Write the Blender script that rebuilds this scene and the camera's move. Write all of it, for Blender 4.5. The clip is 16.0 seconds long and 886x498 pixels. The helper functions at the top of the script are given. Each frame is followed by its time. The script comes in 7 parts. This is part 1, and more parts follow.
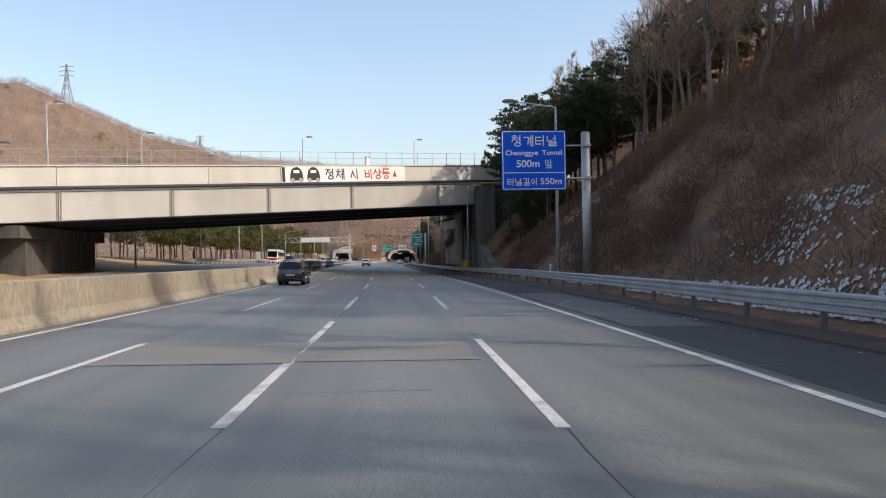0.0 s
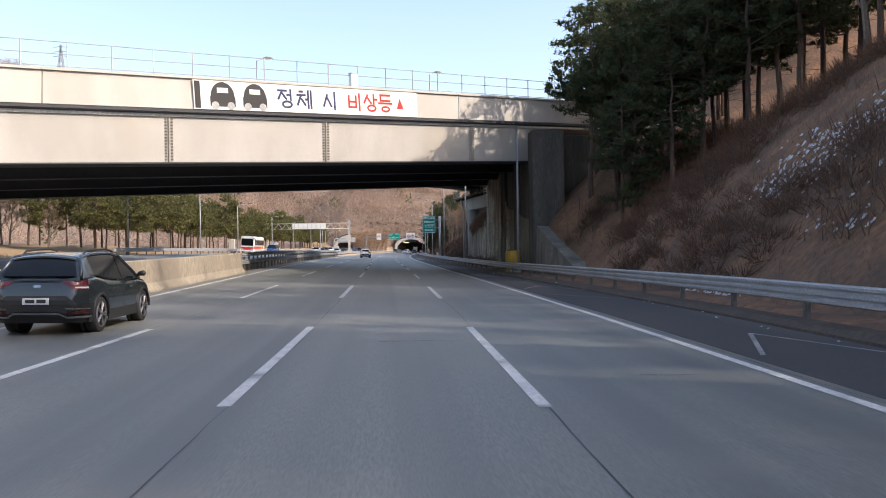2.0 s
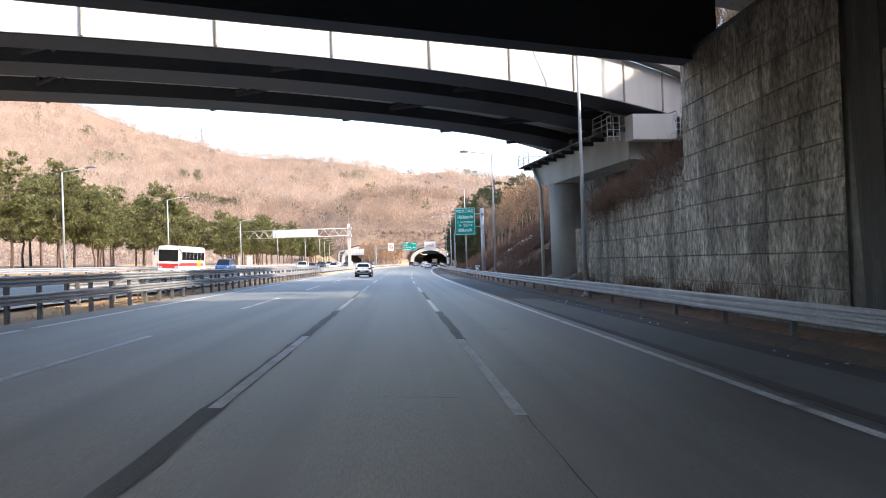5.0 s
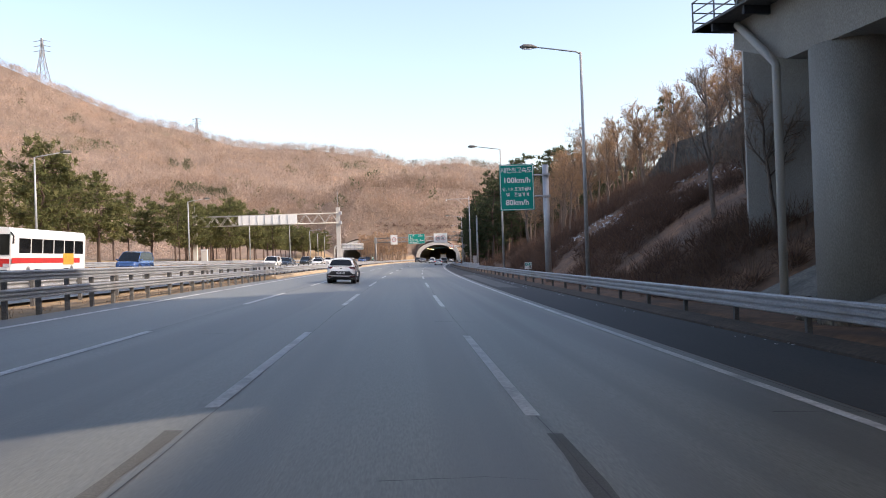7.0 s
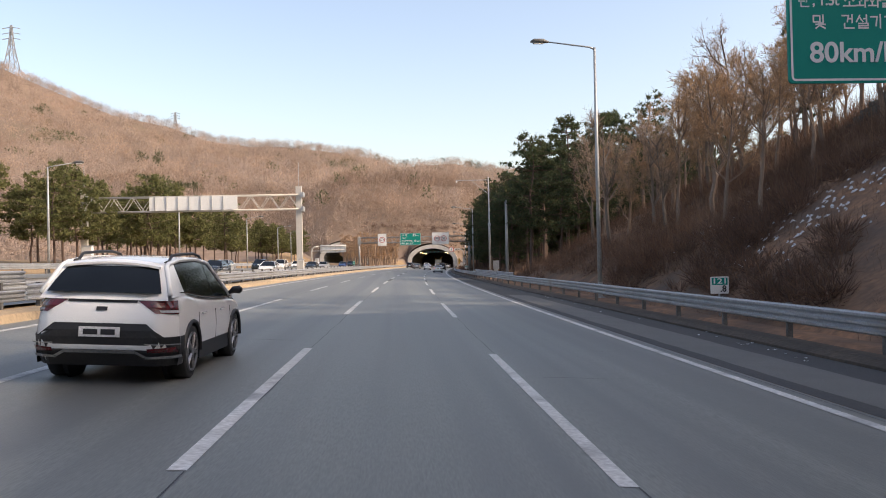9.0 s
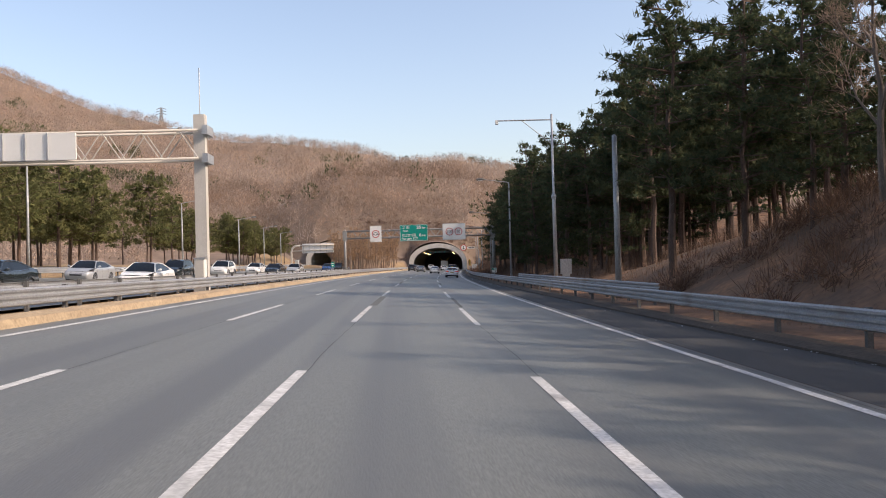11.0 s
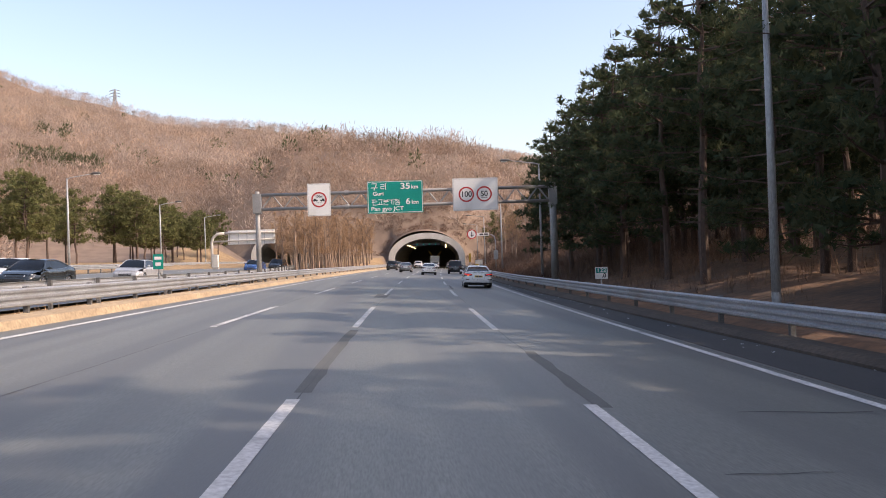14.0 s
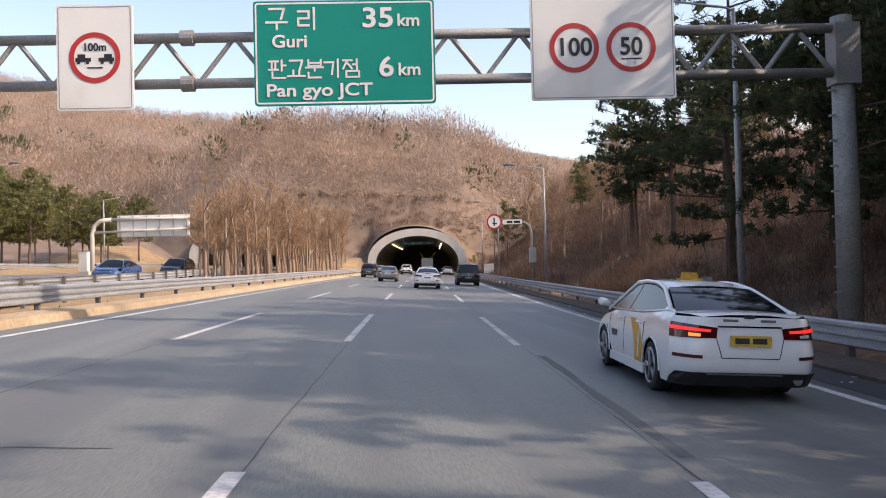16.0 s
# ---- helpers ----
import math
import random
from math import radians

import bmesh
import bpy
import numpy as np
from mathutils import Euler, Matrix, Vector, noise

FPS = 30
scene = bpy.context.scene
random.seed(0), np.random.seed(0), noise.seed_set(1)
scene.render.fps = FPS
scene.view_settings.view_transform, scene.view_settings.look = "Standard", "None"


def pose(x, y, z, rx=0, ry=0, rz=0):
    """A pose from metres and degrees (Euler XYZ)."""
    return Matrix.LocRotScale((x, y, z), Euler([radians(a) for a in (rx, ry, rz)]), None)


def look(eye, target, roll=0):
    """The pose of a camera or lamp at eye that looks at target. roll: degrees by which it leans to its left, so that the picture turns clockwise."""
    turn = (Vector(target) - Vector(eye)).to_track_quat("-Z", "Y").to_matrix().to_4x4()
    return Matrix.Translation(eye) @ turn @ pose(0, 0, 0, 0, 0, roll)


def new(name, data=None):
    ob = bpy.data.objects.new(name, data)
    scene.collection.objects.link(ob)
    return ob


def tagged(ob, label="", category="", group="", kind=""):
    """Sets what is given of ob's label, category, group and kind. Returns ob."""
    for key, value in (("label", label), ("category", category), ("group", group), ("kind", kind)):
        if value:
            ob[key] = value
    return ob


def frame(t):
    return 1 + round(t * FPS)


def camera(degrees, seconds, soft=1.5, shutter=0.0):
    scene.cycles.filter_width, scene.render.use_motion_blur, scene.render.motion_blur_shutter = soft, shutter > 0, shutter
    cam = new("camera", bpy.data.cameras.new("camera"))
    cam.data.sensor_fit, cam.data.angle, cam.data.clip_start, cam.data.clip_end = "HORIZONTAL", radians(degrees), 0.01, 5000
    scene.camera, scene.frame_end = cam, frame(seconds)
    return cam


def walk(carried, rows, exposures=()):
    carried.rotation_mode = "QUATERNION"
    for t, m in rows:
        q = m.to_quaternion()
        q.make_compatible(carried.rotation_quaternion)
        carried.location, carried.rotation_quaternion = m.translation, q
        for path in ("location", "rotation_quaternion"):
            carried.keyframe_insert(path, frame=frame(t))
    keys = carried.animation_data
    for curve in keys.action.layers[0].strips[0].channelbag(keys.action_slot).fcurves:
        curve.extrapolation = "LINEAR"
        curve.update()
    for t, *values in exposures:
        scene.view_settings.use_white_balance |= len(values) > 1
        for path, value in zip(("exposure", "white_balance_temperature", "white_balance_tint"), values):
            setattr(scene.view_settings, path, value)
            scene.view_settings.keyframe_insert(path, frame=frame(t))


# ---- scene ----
cam = camera(57.0, 16.0, 1.0)
PATH = [
    (0, (-0.054, -0.319, 1.746), (0.107, 1.674, 1.770), -1.0),
    (0.5, (0.122, 9.060, 1.719), (0.268, 11.055, 1.748), -1.4),
    (1, (0.358, 18.868, 1.688), (0.499, 20.862, 1.734), -1.5),
    (1.5, (0.724, 28.963, 1.720), (0.869, 30.957, 1.749), -1.3),
    (2, (0.975, 39.082, 1.751), (1.117, 41.077, 1.751), -0.8),
    (2.5, (1.101, 48.809, 1.759), (1.241, 50.804, 1.784), -0.8),
    (3, (1.203, 58.905, 1.696), (1.345, 60.900, 1.737), -0.9),
    (5.5, (1.716, 108.593, 1.826), (1.812, 110.590, 1.855), -2.2),
    (6, (1.578, 118.791, 1.845), (1.666, 120.788, 1.874), -2.1),
    (6.5, (1.520, 129.000, 1.785), (1.612, 130.998, 1.811), -2.0),
    (7, (1.515, 139.037, 1.758), (1.608, 141.035, 1.779), -1.9),
    (7.5, (1.282, 149.291, 1.779), (1.382, 151.289, 1.811), -1.75),
    (8, (1.160, 159.820, 1.700), (1.268, 161.817, 1.726), -1.65),
    (8.5, (1.090, 170.600, 1.760), (1.206, 172.596, 1.782), -1.7),
    (9, (1.059, 181.637, 1.771), (1.180, 183.633, 1.805), -1.2),
    (9.5, (1.209, 192.622, 1.723), (1.317, 194.618, 1.762), -0.95),
    (12, (1.592, 245.793, 1.740), (1.727, 247.788, 1.779), -2.0),
    (12.5, (1.822, 256.008, 1.764), (1.967, 258.002, 1.800), -1.9),
    (13, (2.069, 266.318, 1.765), (2.221, 268.312, 1.796), -2.0),
    (13.5, (2.506, 276.711, 1.770), (2.664, 278.705, 1.799), -2.0),
    (14, (2.862, 287.619, 1.775), (3.030, 289.612, 1.804), -1.9),
    (14.5, (3.235, 298.545, 1.775), (3.415, 300.537, 1.810), -2.1),
    (15, (3.782, 309.505, 1.800), (3.971, 311.495, 1.828), -2.3),
    (15.5, (4.404, 320.250, 1.757), (4.595, 322.241, 1.795), -1.6),
    (16, (4.860, 331.150, 1.712), (5.062, 333.140, 1.751), -1.45),
]
EXPOSURES = [(0, 0.72, 6750, 13), (1.5, 1.0, 6600, 14), (3.0, 1.5, 6950, 17), (4.5, 1.85, 6700, 15), (5.5, 2.15, 6450, 14), (6.0, 1.9, 6450, 14), (6.6, 1.3, 6600, 16), (7.2, 1.2, 7000, 18), (8.0, 1.2, 7400, 18), (9.5, 0.85, 7400, 17), (12, 0.72, 6850, 20), (12.5, 0.95, 7000, 21), (13.5, 1.1, 7150, 20), (14.5, 1.0, 7050, 22), (16, 1.12, 7100, 20)]
walk(cam, [(t, look(eye, target, roll)) for t, eye, target, roll in PATH], EXPOSURES)

from mathutils.bvhtree import BVHTree

# ---- world and light ----
SUN_DIR = Vector((0.78, -0.30, 0.61)).normalized()
world = bpy.data.worlds.new("sky_world")
scene.world = world
world.use_nodes = True
wn = world.node_tree
sky = wn.nodes.new("ShaderNodeTexSky")
sky.sky_type = "NISHITA"
sky.sun_disc = False
sky.sun_elevation = math.asin(SUN_DIR.z)
sky.sun_rotation = math.atan2(SUN_DIR.x, SUN_DIR.y)
sky.dust_density = 2.5
sky.air_density = 1.1
wn.links.new(sky.outputs["Color"], wn.nodes["Background"].inputs["Color"])
wn.nodes["Background"].inputs["Strength"].default_value = 0.15
sun = new("sun", bpy.data.lights.new("sun", "SUN"))
sun.data.energy = 2.5
sun.data.angle = radians(0.6)
sun.data.color = (1.0, 0.90, 0.76)
sun.matrix_world = look(SUN_DIR * 50, (0, 0, 0))

# ---- materials ----


def mat(name, a, b=None, rough=0.7, metal=0.0, scale=3.0, fine=40.0, bump=0.0, blotch=0.0, dark=(0.03, 0.03, 0.03), stretch=(1, 1, 1), rnd=0.0, spec=0.5, coat=0.0, streak=None, world_xyz=False):
    """A procedural surface: colours a and b mixed by two noises, blotches of a dirt colour, fine relief."""
    m = bpy.data.materials.new(name)
    m.use_nodes = True
    nt = m.node_tree
    bs = nt.nodes["Principled BSDF"]
    bs.inputs["Roughness"].default_value = rough
    bs.inputs["Metallic"].default_value = metal
    bs.inputs["Specular IOR Level"].default_value = spec
    bs.inputs["Coat Weight"].default_value = coat
    b = b or tuple(min(1, c * 0.82) for c in a)
    tc = nt.nodes.new("ShaderNodeTexCoord")
    mp = nt.nodes.new("ShaderNodeMapping")
    mp.inputs["Scale"].default_value = stretch
    nt.links.new(nt.nodes.new("ShaderNodeNewGeometry").outputs["Position"] if world_xyz else tc.outputs["Object"], mp.inputs["Vector"])

    def noise_node(sc, detail):
        n = nt.nodes.new("ShaderNodeTexNoise")
        n.inputs["Scale"].default_value = sc
        n.inputs["Detail"].default_value = detail
        nt.links.new(mp.outputs["Vector"], n.inputs["Vector"])
        return n.outputs["Fac"]

    def ramp(fac, lo, hi):
        r = nt.nodes.new("ShaderNodeMapRange")
        r.inputs["From Min"].default_value = lo
        r.inputs["From Max"].default_value = hi
        nt.links.new(fac, r.inputs["Value"])
        return r.outputs["Result"]

    def mix(fac, x, y):
        n = nt.nodes.new("ShaderNodeMix")
        n.data_type = "RGBA"
        for sock, v in ((n.inputs["Factor"], fac), (n.inputs[6], x), (n.inputs[7], y)):
            if isinstance(v, (int, float)):
                sock.default_value = v
            elif isinstance(v, tuple):
                sock.default_value = (*v, 1)
            else:
                nt.links.new(v, sock)
        return n.outputs[2]

    big, small = noise_node(scale, 4), noise_node(fine, 3)
    col = mix(ramp(big, 0.35, 0.65), a, b)
    col = mix(ramp(small, 0.3, 0.8), col, mix(0.35, b, (0.0, 0.0, 0.0)))
    if blotch:
        col = mix(ramp(noise_node(scale * 0.37, 6), 0.62 - blotch * 0.2, 0.75), col, dark)
    if streak:
        mp2 = nt.nodes.new("ShaderNodeMapping")
        mp2.inputs["Scale"].default_value = (0.95, 0.010, 1)
        nt.links.new(tc.outputs["Object"], mp2.inputs["Vector"])
        n2 = nt.nodes.new("ShaderNodeTexNoise")
        n2.inputs["Scale"].default_value = 1.0
        n2.inputs["Detail"].default_value = 3
        nt.links.new(mp2.outputs["Vector"], n2.inputs["Vector"])
        col = mix(ramp(n2.outputs["Fac"], 0.44, 0.62), col, streak)
    if rnd:
        oi = nt.nodes.new("ShaderNodeObjectInfo")
        hs = nt.nodes.new("ShaderNodeHueSaturation")
        nt.links.new(ramp(oi.outputs["Random"], 0.0, 1.0), hs.inputs["Value"])
        nt.nodes[-1].name = "hs"
        rr = [n for n in nt.nodes if n.type == "MAP_RANGE"][-1]
        rr.inputs["To Min"].default_value = 1 - rnd
        rr.inputs["To Max"].default_value = 1 + rnd
        nt.links.new(col, hs.inputs["Color"])
        col = hs.outputs["Color"]
    nt.links.new(col, bs.inputs["Base Color"])
    if bump:
        bp = nt.nodes.new("ShaderNodeBump")
        bp.inputs["Strength"].default_value = bump
        bp.inputs["Distance"].default_value = 0.02
        nt.links.new(small, bp.inputs["Height"])
        nt.links.new(bp.outputs["Normal"], bs.inputs["Normal"])
    return m


def glow(name, col, strength):
    m = bpy.data.materials.new(name)
    m.use_nodes = True
    bs = m.node_tree.nodes["Principled BSDF"]
    bs.inputs["Base Color"].default_value = (*col, 1)
    bs.inputs["Emission Color"].default_value = (*col, 1)
    bs.inputs["Emission Strength"].default_value = strength
    return m


M = dict(
    asphalt=mat("asphalt", (0.176, 0.182, 0.164), (0.145, 0.150, 0.136), 0.52, scale=0.35, fine=55, bump=0.2, blotch=0.15, dark=(0.115, 0.117, 0.109), stretch=(1.0, 0.12, 1), streak=(0.100, 0.103, 0.098)),
    shoulder=mat("shoulder_asphalt", (0.044, 0.045, 0.046), (0.034, 0.035, 0.036), 0.85, scale=0.5, fine=45, bump=0.3, blotch=0.3, dark=(0.075, 0.07, 0.065), stretch=(1, 0.15, 1)),
    paint=mat("road_paint", (0.66, 0.66, 0.64), (0.5, 0.5, 0.48), 0.7, scale=2.5, fine=18, bump=0.1, blotch=0.35, dark=(0.16, 0.16, 0.16)),
    seal=mat("joint_sealant", (0.032, 0.032, 0.033), rough=0.6, scale=4),
    patch=mat("asphalt_patch", (0.130, 0.132, 0.124), (0.108, 0.110, 0.104), 0.85, scale=1, fine=50, bump=0.2),
    soil=mat("verge_soil", (0.10, 0.072, 0.05), (0.06, 0.045, 0.033), 0.95, scale=0.6, fine=9, bump=0.8, blotch=0.3, dark=(0.05, 0.04, 0.028)),
    litter=mat("slope_leaf_litter", (0.29, 0.145, 0.072), (0.135, 0.080, 0.050), 0.95, scale=0.55, fine=4, bump=1.0, blotch=0.5, dark=(0.062, 0.046, 0.035)),
    hill=mat("far_hillside", (0.24, 0.17, 0.122), (0.18, 0.128, 0.094), 0.95, scale=0.02, fine=0.4, bump=0.6, blotch=0.25, dark=(0.10, 0.085, 0.05)),
    dry_grass=mat("dry_median_grass", (0.36, 0.25, 0.13), (0.24, 0.16, 0.085), 0.95, scale=0.5, fine=8, bump=0.8),
    concrete=mat("weathered_concrete", (0.44, 0.42, 0.38), (0.33, 0.315, 0.285), 0.85, scale=0.6, fine=45, bump=0.15, blotch=0.25, dark=(0.15, 0.135, 0.115), stretch=(1, 1, 0.35)),
    pale=mat("painted_parapet", (0.60, 0.57, 0.52), (0.50, 0.47, 0.42), 0.7, scale=0.6, fine=90, bump=0.1, blotch=0.25, dark=(0.4, 0.37, 0.32), stretch=(1, 1, 0.3)),
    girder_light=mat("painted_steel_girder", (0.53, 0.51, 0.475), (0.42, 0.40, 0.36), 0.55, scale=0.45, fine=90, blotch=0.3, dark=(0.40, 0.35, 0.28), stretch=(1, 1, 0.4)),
    # Near-black steel: shade under the decks is put into this colour.
    girder_dark=mat("shaded_girder_steel", (0.042, 0.046, 0.056), (0.030, 0.033, 0.041), 0.6, scale=0.8, fine=10),
    soffit=mat("deck_soffit", (0.80, 0.79, 0.76), (0.70, 0.69, 0.66), 0.9, scale=0.7, fine=9, blotch=0.2, dark=(0.16, 0.15, 0.14)),
    galv=mat("galvanised_steel", (0.50, 0.51, 0.52), (0.40, 0.41, 0.42), 0.5, 0.55, scale=1.2, fine=20, blotch=0.15, dark=(0.28, 0.26, 0.24)),
    gantry=mat("weathered_gantry_steel", (0.36, 0.355, 0.34), (0.27, 0.265, 0.255), 0.6, 0.25, scale=1.2, fine=20, blotch=0.2, dark=(0.2, 0.18, 0.16)),
    post=mat("weathered_post", (0.20, 0.20, 0.19), (0.13, 0.125, 0.12), 0.7, 0.3, scale=5, fine=30),
    pole=mat("pole_paint", (0.42, 0.43, 0.43), (0.34, 0.35, 0.35), 0.5, 0.35, scale=2, fine=25, stretch=(1, 1, 0.3)),
    white=mat("white_sign_sheet", (0.84, 0.83, 0.79), (0.78, 0.77, 0.73), 0.5, scale=0.8, fine=500, blotch=0.08, dark=(0.5, 0.47, 0.4)),
    blue=mat("blue_sign_sheet", (0.004, 0.115, 0.70), (0.004, 0.10, 0.64), 0.6, scale=0.8, fine=500, spec=0.12),
    green=mat("green_sign_sheet", (0.0, 0.29, 0.225), (0.0, 0.26, 0.205), 0.6, scale=0.8, fine=500, spec=0.12),
    red=mat("red_sign_sheet", (0.55, 0.03, 0.025), rough=0.45, scale=1),
    black=mat("black_lettering", (0.015, 0.015, 0.018), rough=0.6, scale=1),
    navy=mat("navy_lettering", (0.02, 0.03, 0.12), rough=0.6, scale=1),
    letter=mat("white_lettering", (0.85, 0.85, 0.83), (0.78, 0.78, 0.76), 0.5, scale=1, fine=500),
    yellow=mat("yellow_plastic", (0.62, 0.36, 0.03), (0.5, 0.28, 0.03), 0.6, scale=2, fine=15, blotch=0.1),
    barrier=mat("stained_barrier_concrete", (0.33, 0.285, 0.215), (0.25, 0.215, 0.165), 0.9, scale=0.5, fine=10, bump=0.25, blotch=0.3, dark=(0.15, 0.125, 0.095), stretch=(1, 0.6, 0.35)),
    tan_kerb=mat("sandy_kerb_concrete", (0.47, 0.36, 0.23), (0.36, 0.27, 0.175), 0.95, scale=0.6, fine=9, bump=0.4, blotch=0.2, dark=(0.2, 0.15, 0.1)),
    old_paint=mat("worn_road_paint", (0.34, 0.34, 0.33), (0.2, 0.2, 0.2), 0.8, scale=2.0, fine=9, blotch=0.5, dark=(0.1, 0.1, 0.1)),
    pale_patch=mat("sunlit_asphalt_band", (0.20, 0.20, 0.187), (0.165, 0.165, 0.156), 0.85, scale=0.6, fine=30, bump=0.15, blotch=0.25, dark=(0.13, 0.13, 0.125)),
    snow=mat("old_snow", (0.72, 0.74, 0.78), (0.5, 0.5, 0.5), 0.8, scale=1.2, fine=8, bump=0.6, blotch=0.2, dark=(0.25, 0.2, 0.16)),
)

# ---- plan of the road: x of the line between lane 3 and lane 4, by station y ----
HY = [-60, 17, 77, 127, 157, 197, 277, 317, 357, 430]
HV = [0.05, 0.027, 0.003, -0.005, -0.004, 0.008, 0.034, 0.050, 0.070, 0.088]
ST = np.arange(-200, 1400, 1.0)
HD = np.interp(ST, HY, HV)
HD = np.convolve(np.pad(HD, 20, "edge"), np.ones(41) / 41, "valid")
XS = np.concatenate([[0], np.cumsum((HD[1:] + HD[:-1]) / 2)])
XS += 1.8 - np.interp(7.5, ST, XS)
TUNNEL_Y = 486.0


def lx(y):
    return float(np.interp(y, ST, XS))


def bank(y):
    """Crossfall of the road, as a slope down to the right."""
    return math.tan(radians(float(np.interp(y, [60, 108], [0.8, 2.9]))))


def P(o, y, z=0.0):
    return Vector((lx(y) + o, y, z - bank(y) * max(-60.0, min(25.0, o))))


def turn(y):
    return -math.degrees(math.atan(float(np.interp(y, ST, HD))))


def at_road(o, y, rz=0.0):
    """As at(), leaning with the crossfall."""
    p = P(o, y, 0.0)
    return pose(p.x, p.y, p.z, 0, math.degrees(math.atan(bank(y))), turn(y)) @ pose(0, 0, 0, 0, 0, rz)


def at(o, y, z=0.0, rz=0.0):
    p = P(o, y, z)
    return pose(p.x, p.y, p.z, 0, 0, turn(y) + rz)


# ---- mesh helpers ----


class Build:
    """Collects faces for one mesh."""

    def __init__(self):
        self.v, self.f = [], []

    def add(self, verts, faces):
        n = len(self.v)
        self.v += [tuple(p) for p in verts]
        self.f += [tuple(i + n for i in q) for q in faces]
        return self

    def box(self, cx, cy, cz, sx, sy, sz, m=None, taper=1.0):
        vs = []
        for dz in (-0.5, 0.5):
            k = taper if dz > 0 else 1.0
            for dx, dy in ((-0.5, -0.5), (0.5, -0.5), (0.5, 0.5), (-0.5, 0.5)):
                vs.append(Vector((cx + dx * sx * k, cy + dy * sy * k, cz + dz * sz)))
        if m:
            vs = [m @ p for p in vs]
        return self.add(vs, [(3, 2, 1, 0), (4, 5, 6, 7), (0, 1, 5, 4), (1, 2, 6, 5), (2, 3, 7, 6), (3, 0, 4, 7)])

    def tube(self, pts, radii, n=8, cap=True):
        pts = [Vector(p) for p in pts]
        if not isinstance(radii, (list, tuple)):
            radii = [radii] * len(pts)
        base = len(self.v)
        prev = None
        for i, p in enumerate(pts):
            d = (pts[min(i + 1, len(pts) - 1)] - pts[max(i - 1, 0)]).normalized()
            if prev is None:
                u = d.orthogonal().normalized()
            else:
                u = (prev - d * prev.dot(d)).normalized()
            prev = u
            w = d.cross(u)
            for k in range(n):
                a = 2 * math.pi * k / n
                self.v.append(tuple(p + (u * math.cos(a) + w * math.sin(a)) * radii[i]))
        for i in range(len(pts) - 1):
            for k in range(n):
                a, b = base + i * n + k, base + i * n + (k + 1) % n
                self.f.append((a, b, b + n, a + n))
        if cap:
            self.f.append(tuple(base + k for k in range(n))[::-1])
            self.f.append(tuple(base + (len(pts) - 1) * n + k for k in range(n)))
        return self

    def sweep(self, profile, rows, close=True):
        """profile: (o, z) pairs; rows: functions or matrices that place (o, 0, z)."""
        base, n = len(self.v), len(profile)
        for row in rows:
            for o, z in profile:
                self.v.append(tuple(row(o, z)))
        for i in range(len(rows) - 1):
            for k in range(n if close else n - 1):
                a, b = base + i * n + k, base + i * n + (k + 1) % n
                self.f.append((a, b, b + n, a + n))
        if close:
            self.f.append(tuple(base + k for k in range(n))[::-1])
            self.f.append(tuple(base + (len(rows) - 1) * n + k for k in range(n)))
        return self

    def mesh(self, name, material, smooth=False):
        me = bpy.data.meshes.new(name)
        me.from_pydata(self.v, [], self.f)
        for m in material if isinstance(material, (list, tuple)) else [material]:
            me.materials.append(m)
        bm = bmesh.new()
        bm.from_mesh(me)
        bmesh.ops.recalc_face_normals(bm, faces=bm.faces)
        bm.to_mesh(me)
        bm.free()
        if smooth:
            me.polygons.foreach_set("use_smooth", [True] * len(me.polygons))
        me.update()
        return me


def part(name, b, material, parent, label="", smooth=False, m=None):
    ob = new(name, b.mesh(name, material, smooth) if isinstance(b, Build) else b)
    ob.parent = parent
    if m is not None:
        ob.matrix_basis = m
    if label:
        tagged(ob, label)
    return ob


def thing(name, m, label, category, group="", kind=""):
    ob = new(name)
    ob.matrix_basis = m
    return tagged(ob, label, category, group, kind)


def structure(name, b, material, label, category="", smooth=False):
    return tagged(new(name, b.mesh(name, material, smooth)), label, category, "", "structure")


def strip(o0, o1, y0, y1, z, step=4.0):
    b = Build()
    k = max(1, int(math.ceil((y1 - y0) / step)))
    vs = []
    for i in range(k + 1):
        y = y0 + (y1 - y0) * i / k
        vs += [P(o0(y) if callable(o0) else o0, y, z), P(o1(y) if callable(o1) else o1, y, z)]
    return b.add(vs, [(2 * i, 2 * i + 1, 2 * i + 3, 2 * i + 2) for i in range(k)])


# ---- heights of the land ----
RX = [-900, -600, -410, -346, -305, -246, -187, -140, -54, 11, 60, 95, 150, 300, 600, 1000]
RZ = [150, 185, 207, 188, 165, 141, 125, 117, 108, 98, 105, 97, 84, 75, 90, 100]
RZ = [(z - 0.05 * (x - 5)) * (0.93 if x < -100 else 1.0) - 6.5 for x, z in zip(RX, RZ)]
SLOPE_Y = [-200, 0, 60, 85, 100, 148, 160, 178, 205, 250, 290, 345, 380, 425, 445]
SLOPE_H = [48, 48, 42, 24, 15, 13, 12, 20, 27, 26, 8, 9, 20, 28, 30]
SLOPE_O = [9.0, 9.0, 9.2, 9.6, 10.6, 11.5, 11.5, 10.0, 9.0, 9.0, 9.0, 8.5, 8.5, 8.0, 8.0]
SLOPE_K = [1.15, 1.15, 1.15, 1.1, 0.9, 0.5, 0.6, 0.75, 0.78, 0.75, 0.25, 0.28, 0.6, 0.75, 0.8]


def smooth01(t):
    t = max(0.0, min(1.0, t))
    return t * t * (3 - 2 * t)


def rail_o(y):
    return float(np.interp(y, [225, 265, 300, 350, 430], [7.6, 6.9, 6.3, 5.5, 5.2]))


